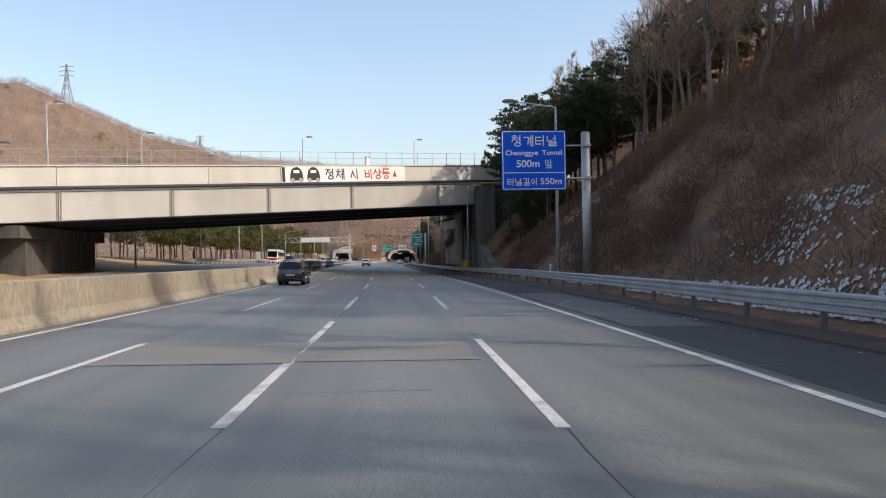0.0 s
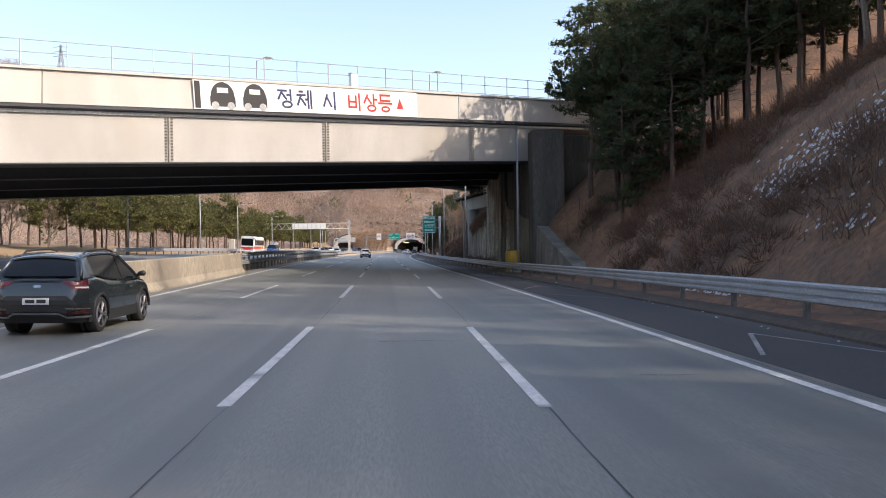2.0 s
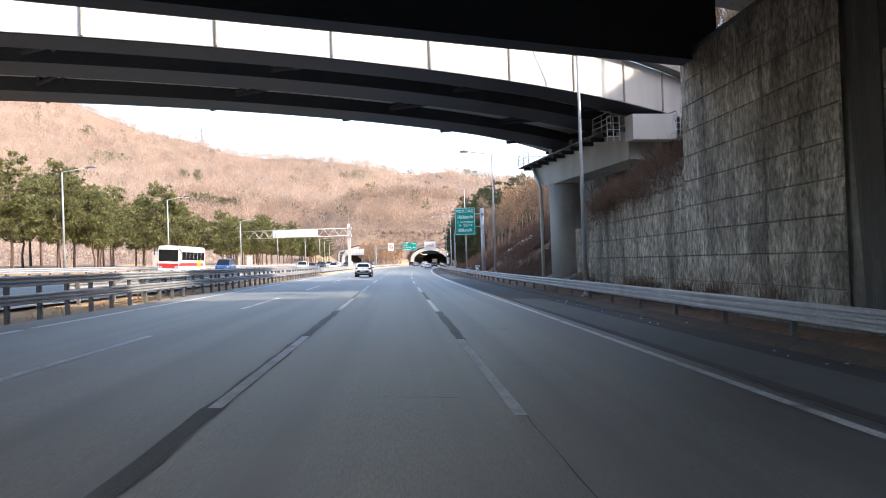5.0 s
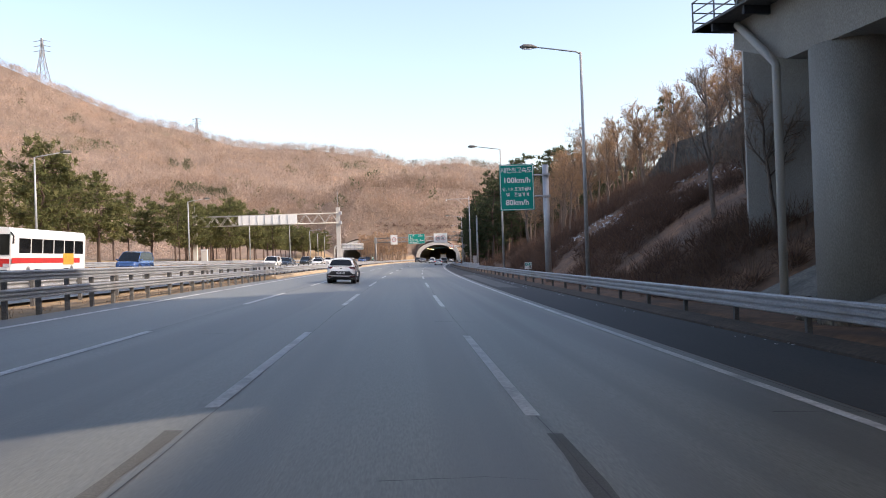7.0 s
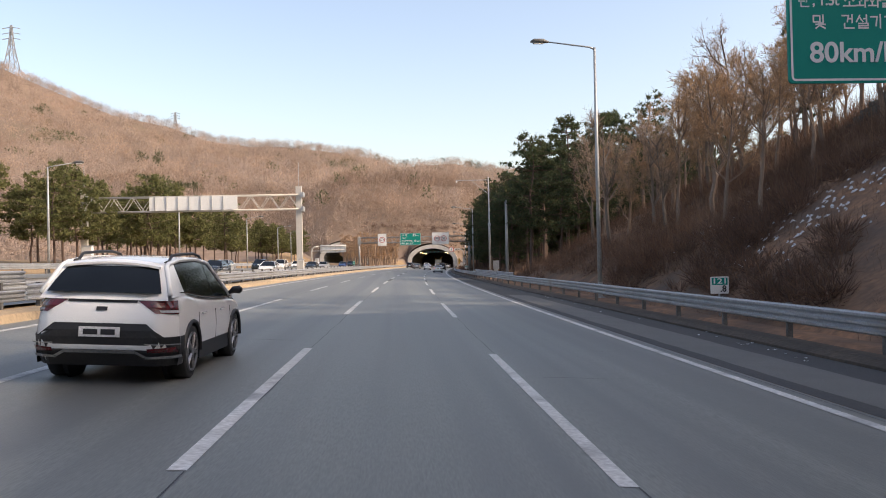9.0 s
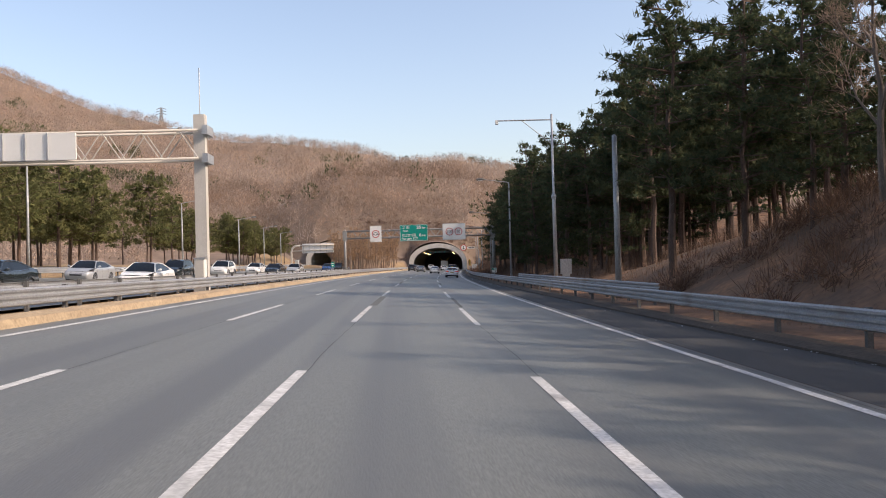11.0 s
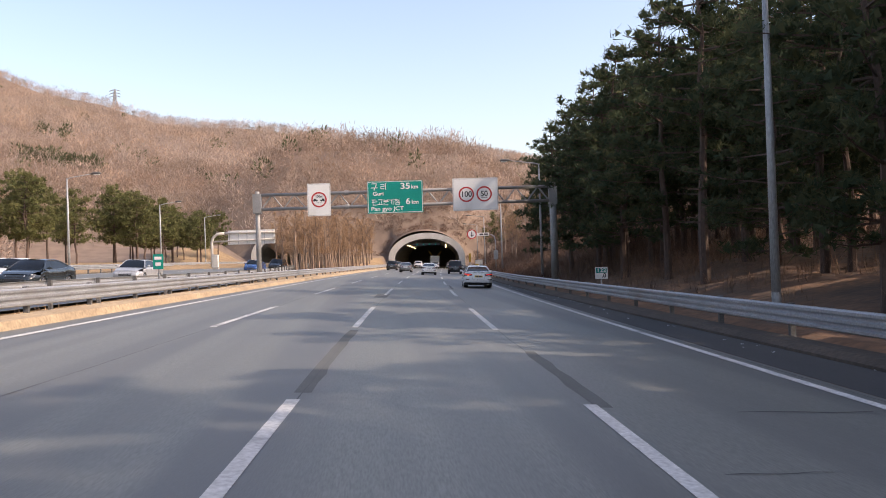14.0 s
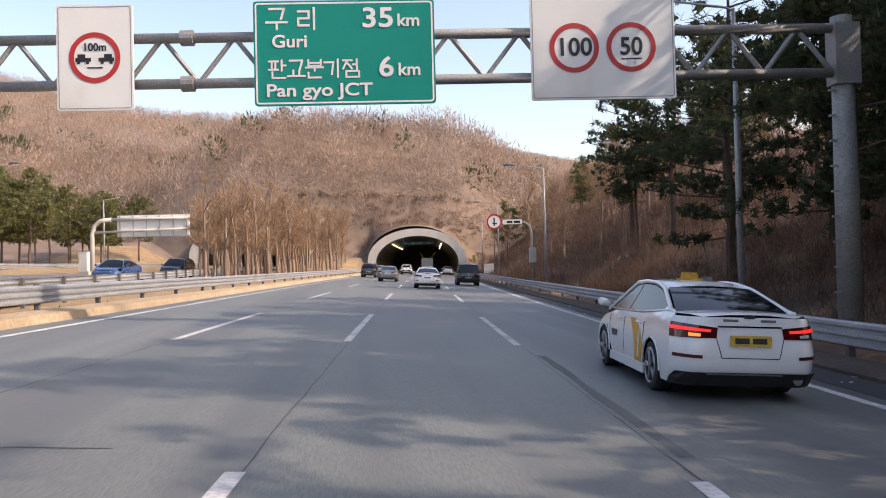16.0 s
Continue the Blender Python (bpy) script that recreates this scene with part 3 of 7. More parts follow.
def hangul(name, text, size, material, parent, m, pitch=1.12, weight=0.11):
    """Korean words drawn as strokes, centred on m, in the x-z plane facing -y."""
    b = Build()
    n = len(text)
    for i, ch in enumerate(text):
        if ch == " ":
            continue
        bx = (i - n / 2 + 0.5) * size * pitch - size / 2
        for key, x0, z0, x1, z1 in SYL[ch]:
            for st in JAMO[key]:
                if st[0] == "o":
                    cx, cz = bx + (x0 + (x1 - x0) * st[1]) * size, (z0 + (z1 - z0) * st[2] - 0.5) * size
                    rx, rz = (x1 - x0) * st[3] * size * 0.8, (z1 - z0) * st[3] * size
                    k, w = 20, weight * size * 0.5
                    vs = [(cx + (rx + s) * math.cos(2 * math.pi * q / k), 0, cz + (rz + s) * math.sin(2 * math.pi * q / k)) for s in (w, -w) for q in range(k)]
                    b.add(vs, [(q, (q + 1) % k, (q + 1) % k + k, q + k) for q in range(k)])
                else:
                    a = Vector((bx + (x0 + (x1 - x0) * st[0]) * size, 0, (z0 + (z1 - z0) * st[1] - 0.5) * size))
                    c = Vector((bx + (x0 + (x1 - x0) * st[2]) * size, 0, (z0 + (z1 - z0) * st[3] - 0.5) * size))
                    d = (c - a).normalized()
                    s = Vector((-d.z, 0, d.x)) * weight * size / 2
                    e = d * weight * size * 0.45
                    b.add([a - e + s, c + e + s, c + e - s, a - e - s], [(0, 1, 2, 3)])
    return part(name, b, material, parent, m=m)


def off(x, z, y=-0.04):
    return Matrix.Translation((x, y, z))


# ---- blue sign before the tunnel ----
def clamp_arms(root, x0, x1, zs):
    for z in zs:
        part("bracket", Build().tube([(x0, 0.12, z), (x1, 0.12, z)], 0.05, 8).box(x1, 0.12, z, 0.5, 0.5, 0.14), M["galv"], root)


def blue_sign():
    root = thing("tunnel_sign", at(6.4, 46.3), "blue rectangular tunnel sign on a thick grey post", "road sign")
    w, h, zc = 3.75, 3.45, 7.45
    bd = part("board", plate(w, h), M["blue"], root, "blue reflective board", m=Matrix.Translation((0, 0, zc)))
    part("border", border(w - 0.08, h - 0.08, 0.045), M["letter"], bd)
    part("divider", bars([(0, -0.72, w - 0.1, 0.045)]), M["letter"], bd)
    hangul("lettering", "청계터널", 0.58, M["letter"], bd, off(0.05, 1.12), 1.18)
    words("lettering", "Cheonggye  Tunnel", 0.4, M["letter"], bd, off(0, 0.42), 3.3)
    words("lettering", "500m", 0.58, M["letter"], bd, off(-0.35, -0.22), 1.35)
    hangul("lettering", "앞", 0.46, M["letter"], bd, off(0.85, -0.22))
    hangul("lettering", "터널길이", 0.40, M["letter"], bd, off(-0.68, -1.24), 1.14)
    words("lettering", "550m", 0.50, M["letter"], bd, off(0.98, -1.24), 1.25)
    part("post", Build().tube([(3.1, 0.2, -0.2), (3.1, 0.2, 9.0)], 0.26, 14).tube([(3.1, 0.2, 9.0), (3.1, 0.2, 9.1)], [0.28, 0.2], 14), M["galv"], root, "thick galvanised post", True)
    clamp_arms(root, 1.7, 3.1, (6.4, 8.3))
    for x in (-0.9, 0.9):
        part("backing_rail", Build().box(x, 0.07, zc, 0.08, 0.06, h - 0.3), M["galv"], root)


blue_sign()


def speed_board():
    root = thing("speed_sign", at(6.6, 196.0), "green speed limit sign on a grey post", "road sign")
    w, h, zc = 2.42, 3.24, 6.85
    bd = part("board", plate(w, h), M["green"], root, "green reflective board", m=Matrix.Translation((0, 0, zc)))
    part("border", border(w - 0.08, h - 0.08, 0.04), M["letter"], bd)
    hangul("lettering", "제한최고속도", 0.34, M["letter"], bd, off(0, 1.2), 1.07)
    words("lettering", "100km/h", 0.52, M["letter"], bd, off(0, 0.48), 1.82)
    hangul("lettering", "단", 0.2, M["letter"], bd, off(-0.9, -0.12))
    words("lettering", ", 1.5t", 0.26, M["letter"], bd, off(-0.5, -0.12), 0.5)
    hangul("lettering", "초과화물차", 0.23, M["letter"], bd, off(0.42, -0.12), 1.03, 0.12)
    hangul("lettering", "및 건설기계", 0.24, M["letter"], bd, off(0.05, -0.5), 1.12, 0.12)
    words("lettering", "80km/h", 0.52, M["letter"], bd, off(0, -1.08), 1.62)
    part("post", Build().tube([(2.08, 0.2, -0.2), (2.08, 0.2, 8.4)], 0.22, 14), M["galv"], root, "thick galvanised post", True)
    clamp_arms(root, 1.15, 2.08, (6.2, 7.7))


speed_board()


def km_post(o, y, top, bottom, label):
    root = thing("distance_marker", at(o, y, land(o, y) - 0.05), label, "distance marker", "distance markers")
    bd = part("board", plate(0.62, 0.58, 0.03, 0.03), M["white"], root, m=Matrix.Translation((0, 0, 1.1)))
    part("upper_panel", bars([(0, 0.13, 0.54, 0.24)], -0.02), M["green"], bd, "green upper panel")
    words("lettering", top, 0.25, M["letter"], bd, off(0, 0.13, -0.03), 0.42)
    words("lettering", bottom, 0.3, M["black"], bd, off(0.12, -0.13, -0.025))
    part("post", Build().tube([(0, 0.05, -0.2), (0, 0.05, 0.9)], 0.035, 8), M["galv"], root)


km_post(9.6, 50.5, "121", ".7", "small white and green distance marker reading 121.7")
km_post(9.0, 208.6, "121", ".8", "small white and green distance marker reading 121.8")
km_post(7.2, 327.2, "122", ".0", "small white and green distance marker reading 122.0")


# ---- gantry with three boards ----
def truss(root, x0, x1, z0, z1, y, material, n, r=0.11, depth=0.0):
    for z in (z0, z1):
        part("chord", Build().tube([(x0, y, z), (x1, y, z)], r, 10), material, root, smooth=True)
    step = (x1 - x0) / n
    for i in range(n):
        a, c = (z0, z1) if i % 2 == 0 else (z1, z0)
        part("web_member", Build().tube([(x0 + i * step, y, a), (x0 + (i + 1) * step, y, c)], r * 0.5, 6), material, root)


def main_gantry():
    y = 350.5
    root = thing("sign_gantry", at(0, y), "galvanised truss gantry spanning the motorway with three sign boards", "sign gantry")
    z0, z1 = 6.2, 7.3
    truss(root, -14.0, 8.3, z0, z1, 0.12, M["gantry"], 26, 0.125)
    for x in (-7.4,):
        for z in (z0, z1):
            part("flange", Build().tube([(x - 0.15, 0.12, z), (x + 0.15, 0.12, z)], 0.19, 12), M["gantry"], root)
    for x, w in ((-14.3, 0.2), (8.6, 0.3)):
        part("column", Build().tube([(x, 0.2, -0.2), (x, 0.2, 7.6)], [w, w * 0.85], 14), M["gantry"], root, "thick tubular column", True)
        part("column_head", Build().box(x, 0.15, 6.65, 0.62, 0.5, 1.5), M["gantry"], root)
    for k in range(9):
        part("ladder_rung", Build().box(8.25, 0.1, 0.8 + k * 0.62, 0.14, 0.1, 0.05), M["gantry"], root)
    bd = part("no_lane_change_board", plate(1.78, 2.5, 0.06, 0.06), M["white"], root, "white board with a red ring", m=Matrix.Translation((-9.5, -0.1, 6.8)))
    part("border", border(1.7, 2.42, 0.02, 0.06), M["gantry"], bd)
    part("red_ring", ring(0, 0.0, 0.6, 0.48, -0.04), M["red"], bd)
    words("lettering", "100m", 0.26, M["black"], bd, off(0, 0.24), 0.5)
    part("car_symbol", bars([(-0.27, -0.05, 0.36, 0.09), (0.27, -0.05, 0.36, 0.09), (-0.31, 0.03, 0.18, 0.1), (0.31, 0.03, 0.18, 0.1), (0, -0.24, 0.36, 0.03), (-0.38, -0.12, 0.07, 0.06), (-0.17, -0.12, 0.07, 0.06), (0.38, -0.12, 0.07, 0.06), (0.17, -0.12, 0.07, 0.06)]), M["black"], bd)
    bd = part("direction_board", plate(4.3, 2.5), M["green"], root, "green direction board", m=Matrix.Translation((-3.63, -0.1, 6.83)))
    part("border", border(4.22, 2.42, 0.04), M["letter"], bd)
    hangul("lettering", "구리", 0.5, M["letter"], bd, off(-1.22, 0.82), 1.5)
    words("lettering", "Guri", 0.42, M["letter"], bd, off(-1.3, 0.27), 0.82)
    words("lettering", "35", 0.66, M["letter"], bd, off(0.8, 0.8), 0.72)
    words("lettering", "km", 0.42, M["letter"], bd, off(1.53, 0.74), 0.52)
    hangul("lettering", "판교분기점", 0.42, M["letter"], bd, off(-0.72, -0.38), 1.04)
    words("lettering", "6", 0.66, M["letter"], bd, off(0.98, -0.38), 0.34)
    words("lettering", "km", 0.42, M["letter"], bd, off(1.53, -0.44), 0.52)
    words("lettering", "Pan gyo JCT", 0.42, M["letter"], bd, off(-0.62, -0.9), 2.5)
    bd = part("speed_limit_board", plate(3.5, 2.5, 0.06, 0.06), M["white"], root, "white board with two speed limit rings", m=Matrix.Translation((2.57, -0.1, 6.85)))
    part("border", border(3.42, 2.42, 0.02, 0.06), M["gantry"], bd)
    for x, s in ((-0.7, "100"), (0.68, "50")):
        part("red_ring", ring(x, 0, 0.6, 0.48, -0.04), M["red"], bd)
        words("lettering", s, 0.6, M["black"], bd, off(x, 0), 0.76 if s == "100" else 0.54)
    part("underline", bars([(0.68, -0.28, 0.5, 0.03)]), M["black"], bd)


main_gantry()


# ---- gantry over the opposite carriageway ----
def far_gantry(y, z0, z1, x0, x1, boards, label, arm=False):
    root = thing("sign_gantry", at(0, y), label, "sign gantry")
    truss(root, x0, x1, z0, z1, -0.5, M["pale"], 22, 0.07)
    truss(root, x0, x1, z0, z1, 0.5, M["pale"], 22, 0.07)
    for x in (x0, x1):
        part("column", Build().box(x, 0, (z1 + 0.9) / 2, 0.62, 0.5, z1 + 0.9), M["pale"], root, "pale painted column")
        part("mast", Build().tube([(x, 0, z1 + 0.8), (x, 0, z1 + 3.5)], 0.03, 6), M["galv"], root)
        for z in (z0, z1):
            part("flange", Build().box(x + 0.4, 0, z, 0.3, 1.3, 0.5), M["galv"], root)
    for bx, bw, bh in boards:
        part("board", plate(bw, bh, 0.1, 0.04), M["white"], root, "pale back of a message board", m=Matrix.Translation((bx, -0.75, (z0 + z1) / 2)))
        for k in range(int(bw / 1.2)):
            part("stiffener", Build().box(bx - bw / 2 + 0.6 + k * 1.2, -0.84, (z0 + z1) / 2, 0.08, 0.08, bh), M["galv"], root)
    return root


far_gantry(270.0, 7.9, 9.45, -36.3, -13.4, ((-24.5, 9.3, 1.45),), "pale steel truss gantry over the opposite carriageway")


def cantilever(y):
    root = thing("cantilever_sign", at(-31.9 + opp(y) * 0.45, y, -1.3), "pale cantilever gantry seen from behind its board", "sign gantry")
    part("column", Build().tube([(0, 0, -0.2), (0, 0, 5.2), (0.25, 0, 6.1), (0.9, 0, 6.6), (2.0, 0, 6.7)], 0.22, 12), M["pale"], root, "curved column", True)
    part("arm", Build().tube([(1.5, 0, 6.7), (10.0, 0, 6.7)], 0.14, 10), M["pale"], root, smooth=True)
    part("arm", Build().tube([(0, 0, 5.4), (10.0, 0, 5.6)], 0.12, 10), M["pale"], root, smooth=True)
    part("board", plate(7.4, 2.2, 0.1, 0.05), M["white"], root, "pale board back", m=Matrix.Translation((6.2, 0.25, 6.0)))
    for k in range(6):
        part("stiffener", Build().box(2.8 + k * 1.36, 0.15, 6.0, 0.08, 0.08, 2.3), M["galv"], root)


cantilever(418.0)


# ---- tunnel mouths ----
def arch(w, h, n=28, foot=-0.2):
    """Half-ellipse-topped opening: (x, z) from one foot to the other."""
    spring = h * 0.30
    pts = [(-w / 2, foot)]
    for i in range(n + 1):
        a = math.pi * (1 - i / n)
        pts.append((w / 2 * math.cos(a), spring + (h - spring) * math.sin(a)))
    pts.append((w / 2, foot))
    return pts


def tunnel(o, y, w, h, label):
    hd = turn(y)
    root = thing("tunnel", at(o, y), label, "tunnel", "tunnel mouths", "structure")
    inner, outer = arch(w, h), arch(w + 2.9, h + 1.4)
    b = Build()
    n = len(inner)
    loops = [[(x, -3.6 + 0.0 * z, z) for x, z in outer], [(x, -3.6, z) for x, z in inner], [(x, 70, z) for x, z in inner], [(x, 6, z) for x, z in outer]]
    v = [p for lp in loops for p in lp]
    f = []
    for a, c in ((0, 1), (1, 2), (3, 0)):
        f += [(a * n + i, a * n + i + 1, c * n + i + 1, c * n + i) for i in range(n - 1)]
    b.add(v, f)
    part("portal_ring", Build().add(v, [q for q in f if max(q) < 2 * n] + [q for q in f if min(q) < n and max(q) >= 3 * n]), M["pale"], root, "pale concrete portal ring")
    part("lining", Build().add(v, [q for q in f if n <= min(q) and max(q) < 3 * n]), M["lining"], root, "dark sooty lining")
    part("back_wall", Build().add([(x, 69.5, z) for x, z in inner], [tuple(range(n))]), M["lining"], root)
    lamp = Build().box(0, 0, 0, 0.25, 1.2, 0.12).mesh("tunnel_lamp", M["tunnel_light"])
    for k in range(9):
        for x in (-w * 0.3, w * 0.3):
            q = part("lamp", lamp, None, root)
            q.matrix_basis = Matrix.Translation((x, 2 + k * 6.0, h * 0.80))
    return root


M["lining"] = mat("tunnel_lining", (0.24, 0.25, 0.26), (0.17, 0.18, 0.19), 0.8, scale=0.4, fine=8)
M["tunnel_light"] = glow("tunnel_lamp_glow", (1.0, 0.75, 0.4), 3.0)
tunnel(TUN_O, 486, 15.4, 7.05, "four-lane motorway tunnel mouth with a pale arched ring")
tunnel(-36.0, 486, 15.4, 7.05, "second tunnel mouth of the opposite carriageway")
root = thing("tunnel_sign_bar", at(TUN_O, 483.5), "dark lane signal bar hung in the tunnel mouth", "signal")
part("bar", Build().box(0, 0, 5.7, 6.5, 0.25, 0.5), M["black"], root)
for x in (-2.2, -0.7, 0.7, 2.2):
    part("signal", Build().box(x, -0.15, 5.7, 0.35, 0.06, 0.35), M["green_glow"] if "green_glow" in M else M["green"], root)
for x in (-2.5, 2.5):
    part("hanger", Build().tube([(x, 0, 5.9), (x, 0, 6.6)], 0.05, 6), M["galv"], root)

# ---- first overpass: skewed girder bridge with a banner ----
BR_K = 0.69
BR_DIR = Vector((1, BR_K, 0)).normalized()


def br(x, depth, z):
    """A point on the bridge: plan x of the near face, depth behind it, height over the girder's foot."""
    p = Vector((x, 93.3 + BR_K * (x + 2.76), 7.62 + 0.072 * (x + 2.76) + z))
    return p + Vector((0, depth / 0.823, 0))


def bridge_beam(x0, x1, prof, n=14):
    """prof: (depth, z) outline swept along the bridge."""
    return Build().sweep(prof, [(lambda d, z, x=x0 + (x1 - x0) * i / n: br(x, d, z)) for i in range(n + 1)])


def overpass():
    root = thing("overpass", Matrix.Identity(4), "pale concrete and steel overpass crossing the motorway at a skew", "bridge")
    x0, x1 = -52.0, 13.5
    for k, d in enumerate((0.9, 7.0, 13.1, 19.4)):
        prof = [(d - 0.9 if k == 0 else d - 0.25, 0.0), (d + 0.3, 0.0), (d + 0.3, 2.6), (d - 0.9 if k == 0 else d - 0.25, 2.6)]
        # Only the outer girder keeps its cream paint; shade is painted on the rest.
        part("girder", bridge_beam(x0, x1, prof), M["girder_light"] if k == 0 else M["girder_dark"], root, "cream painted steel girder" if k == 0 else "inner girder with deck shade in its dark colour")
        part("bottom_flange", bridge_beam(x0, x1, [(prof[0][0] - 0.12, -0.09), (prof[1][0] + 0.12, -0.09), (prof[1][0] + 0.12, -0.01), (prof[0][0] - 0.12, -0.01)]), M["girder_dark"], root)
    part("deck", bridge_beam(x0, x1 + 40, [(-0.1, 2.62), (20.5, 2.62), (20.5, 2.98), (-0.1, 2.98)]), M["soffit"], root, "grey deck slab")
    # Recess line under the parapet, its shade given as a dark ledge.
    part("ledge", bridge_beam(x0, x1 + 40, [(-0.42, 2.86), (-0.05, 2.78), (-0.05, 3.06), (-0.42, 3.02)]), M["girder_dark"], root, "drip ledge, recess shade painted dark")
    for k in range(9):
        a = x0 + (x1 + 40 - x0) * k / 9
        c = x0 + (x1 + 40 - x0) * (k + 1) / 9 - 0.05
        part("parapet", bridge_beam(a, c, [(-0.28, 3.08), (0.12, 3.08), (0.08, 4.85), (-0.22, 4.85)], 3), M["pale"], root, "cream painted parapet panel")
        part("coping", bridge_beam(a, c, [(-0.34, 4.86), (0.16, 4.86), (0.16, 5.0), (-0.34, 5.0)], 3), M["pale"], root)
    part("far_parapet", bridge_beam(x0, x1 + 40, [(20.2, 2.99), (20.55, 2.99), (20.55, 4.9), (20.2, 4.9)]), M["concrete"], root)
    for x in (-44, -36, -28.5, -20.0, -11.4, -2.8, 7.6):
        b = Build()
        for dz in range(14):
            for dx in (-0.12, 0.12):
                p = br(x + dx * 1.2, -0.03, 0.15 + dz * 0.18)
                b.box(p.x, p.y, p.z, 0.16, 0.06, 0.09)
        p, q = br(x, -0.02, 0.0), br(x, -0.02, 2.6)
        b.tube([p, q], 0.07, 6)
        part("web_splice", b, M["girder_splice"], root, "weathered bolted web stiffener")
    # fence on the parapet
    for k in range(54):
        x = x0 + 1.9 * k
        part("fence_post", Build().tube([br(x, 0, 5.0), br(x, 0, 6.5)], 0.035, 6), M["galv"], root)
    for z in (5.15, 5.8, 6.45):
        part("fence_rail", Build().tube([br(x0, 0, z), br(-20, 0, z), br(x1 + 38, 0, z)], 0.022, 6), M["galv"], root)
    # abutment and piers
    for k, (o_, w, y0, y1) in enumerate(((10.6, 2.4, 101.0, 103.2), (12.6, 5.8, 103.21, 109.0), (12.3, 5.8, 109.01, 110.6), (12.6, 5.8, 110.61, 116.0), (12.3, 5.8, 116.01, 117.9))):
        part("abutment", Build().box(0, 0, 5.0, w, y1 - y0, 12.6 - 0.02 * k, at(o_, (y0 + y1) / 2, 0.0)), M["grimy_shaded"], root, "stained concrete abutment wall, shade painted dark")
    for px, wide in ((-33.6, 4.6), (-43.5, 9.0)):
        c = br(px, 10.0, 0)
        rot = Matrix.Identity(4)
        part("pier", Build().box(0, 0, 0, wide, 18.0, c.z - 1.0, Matrix.Translation((c.x, c.y, (c.z - 1.4) / 2)) @ rot), M["grimy_shaded"], root, "wall-shaped concrete pier")
        part("pier_cap", Build().box(0, 0, 0, wide + 0.8, 22.0, 1.1, Matrix.Translation((c.x, c.y, c.z - 0.66)) @ rot), M["grimy_shaded"], root)
    return root


# Stained concrete, darkened further for the shade under the deck.
M["grimy_shaded"] = mat("stained_shaded_concrete", (0.13, 0.12, 0.105), (0.065, 0.06, 0.053), 0.9, scale=0.8, fine=12, bump=0.4, blotch=0.45, dark=(0.03, 0.028, 0.026), stretch=(1.6, 1.6, 0.18))
M["ramp_web"] = mat("grey_painted_web", (0.62, 0.61, 0.59), (0.50, 0.49, 0.47), 0.6, scale=0.6, fine=60, blotch=0.35, dark=(0.24, 0.22, 0.19), stretch=(1, 1, 0.3))
M["girder_splice"] = mat("weathered_splice", (0.42, 0.38, 0.32), (0.3, 0.27, 0.23), 0.7, scale=3, fine=20)
overpass()


def banner():
    ang = math.degrees(math.atan2(BR_DIR.y, BR_DIR.x))
    x0, x1 = -10.1, 3.4
    c = (br(x0, -0.345, 3.95) + br(x1, -0.345, 3.95)) / 2
    w = (br(x1, 0, 0) - br(x0, 0, 0)).length
    tilt = math.degrees(math.asin((br(x1, 0, 0).z - br(x0, 0, 0).z) / w))
    root = thing("banner", Matrix.Translation(c) @ pose(0, 0, 0, 0, 0, ang) @ pose(0, 0, 0, 0, -tilt, 0), "white cloth banner with blue and red Korean words on the overpass", "banner")
    part("cloth", plate(w, 1.72, 0.012, 0.02), M["white"], root, "white cloth")
    hangul("lettering", "정체", 1.1, M["navy"], root, off(-1.5, 0.0, -0.012), 1.22, 0.13)
    hangul("lettering", "시", 1.1, M["navy"], root, off(1.1, 0.0, -0.012), 1.2, 0.13)
    hangul("lettering", "비상등", 1.1, M["red"], root, off(4.25, 0.0, -0.012), 1.1, 0.13)
    for x in (-6.4, -4.3):
        b = Build()
        n = 16
        ring_ = [(x + 0.75 * math.cos(math.pi * i / n), -0.014, -0.05 + 0.85 * math.sin(math.pi * i / n)) for i in range(n + 1)]
        b.add(ring_, [tuple(range(n + 1))])
        b.box(x, -0.014, -0.36, 1.6, 0.004, 0.62)
        part("car_picture", b, M["black"], root, "black printed car picture")
        part("car_window", Build().box(x, -0.02, 0.3, 0.7, 0.004, 0.3), M["letter"], root)
        for dx in (-0.5, 0.5):
            part("car_wheel", Build().add([(x + dx + 0.24 * math.cos(q * 0.4), -0.021, -0.62 + 0.24 * math.sin(q * 0.4)) for q in range(16)], [tuple(range(16))]), M["pole"], root)
    part("edge_strip", Build().box(-w / 2 + 0.25, -0.014, 0, 0.35, 0.004, 1.6), M["black"], root)
    b = Build()
    b.add([(6.4, -0.014, -0.35), (7.0, -0.014, -0.35), (6.7, -0.014, 0.4)], [(0, 1, 2)])
    part("warning_triangle", b, M["red"], root, "red printed triangle")


banner()
for x, dp in ((-30.4, 3.0), (-27.5, 18.0), (-9.8, 18.0), (5.7, 18.0), (-46.0, 18.0)):
    street_lamp(Matrix.Translation(br(x, dp, 2.98)) @ pose(0, 0, 0, 0, 0, 35), 8.1, 0.7, 1, "grey street lamp on the overpass deck")
p = br(-1.0, 0.0, 5.0)
root = thing("junction_box", Matrix.Translation(p) @ pose(0, 0, 0, 0, 0, 35), "pale steel junction box on the overpass parapet", "box")
part("cabinet", Build().box(0, 0, 0.45, 0.5, 0.35, 0.9), M["white"], root)
part("cap", Build().box(0, 0, 0.93, 0.58, 0.43, 0.06), M["galv"], root)

# ---- second overpass: curved ramp ----
RC = Vector((-33.8, 195.1, 0))


def rp(r, th, z):
    a = radians(th)
    r = 56.0 + (r - 57.0) * 0.868
    return Vector((RC.x + r * math.sin(a), RC.y - r * math.cos(a), z + 0.98))


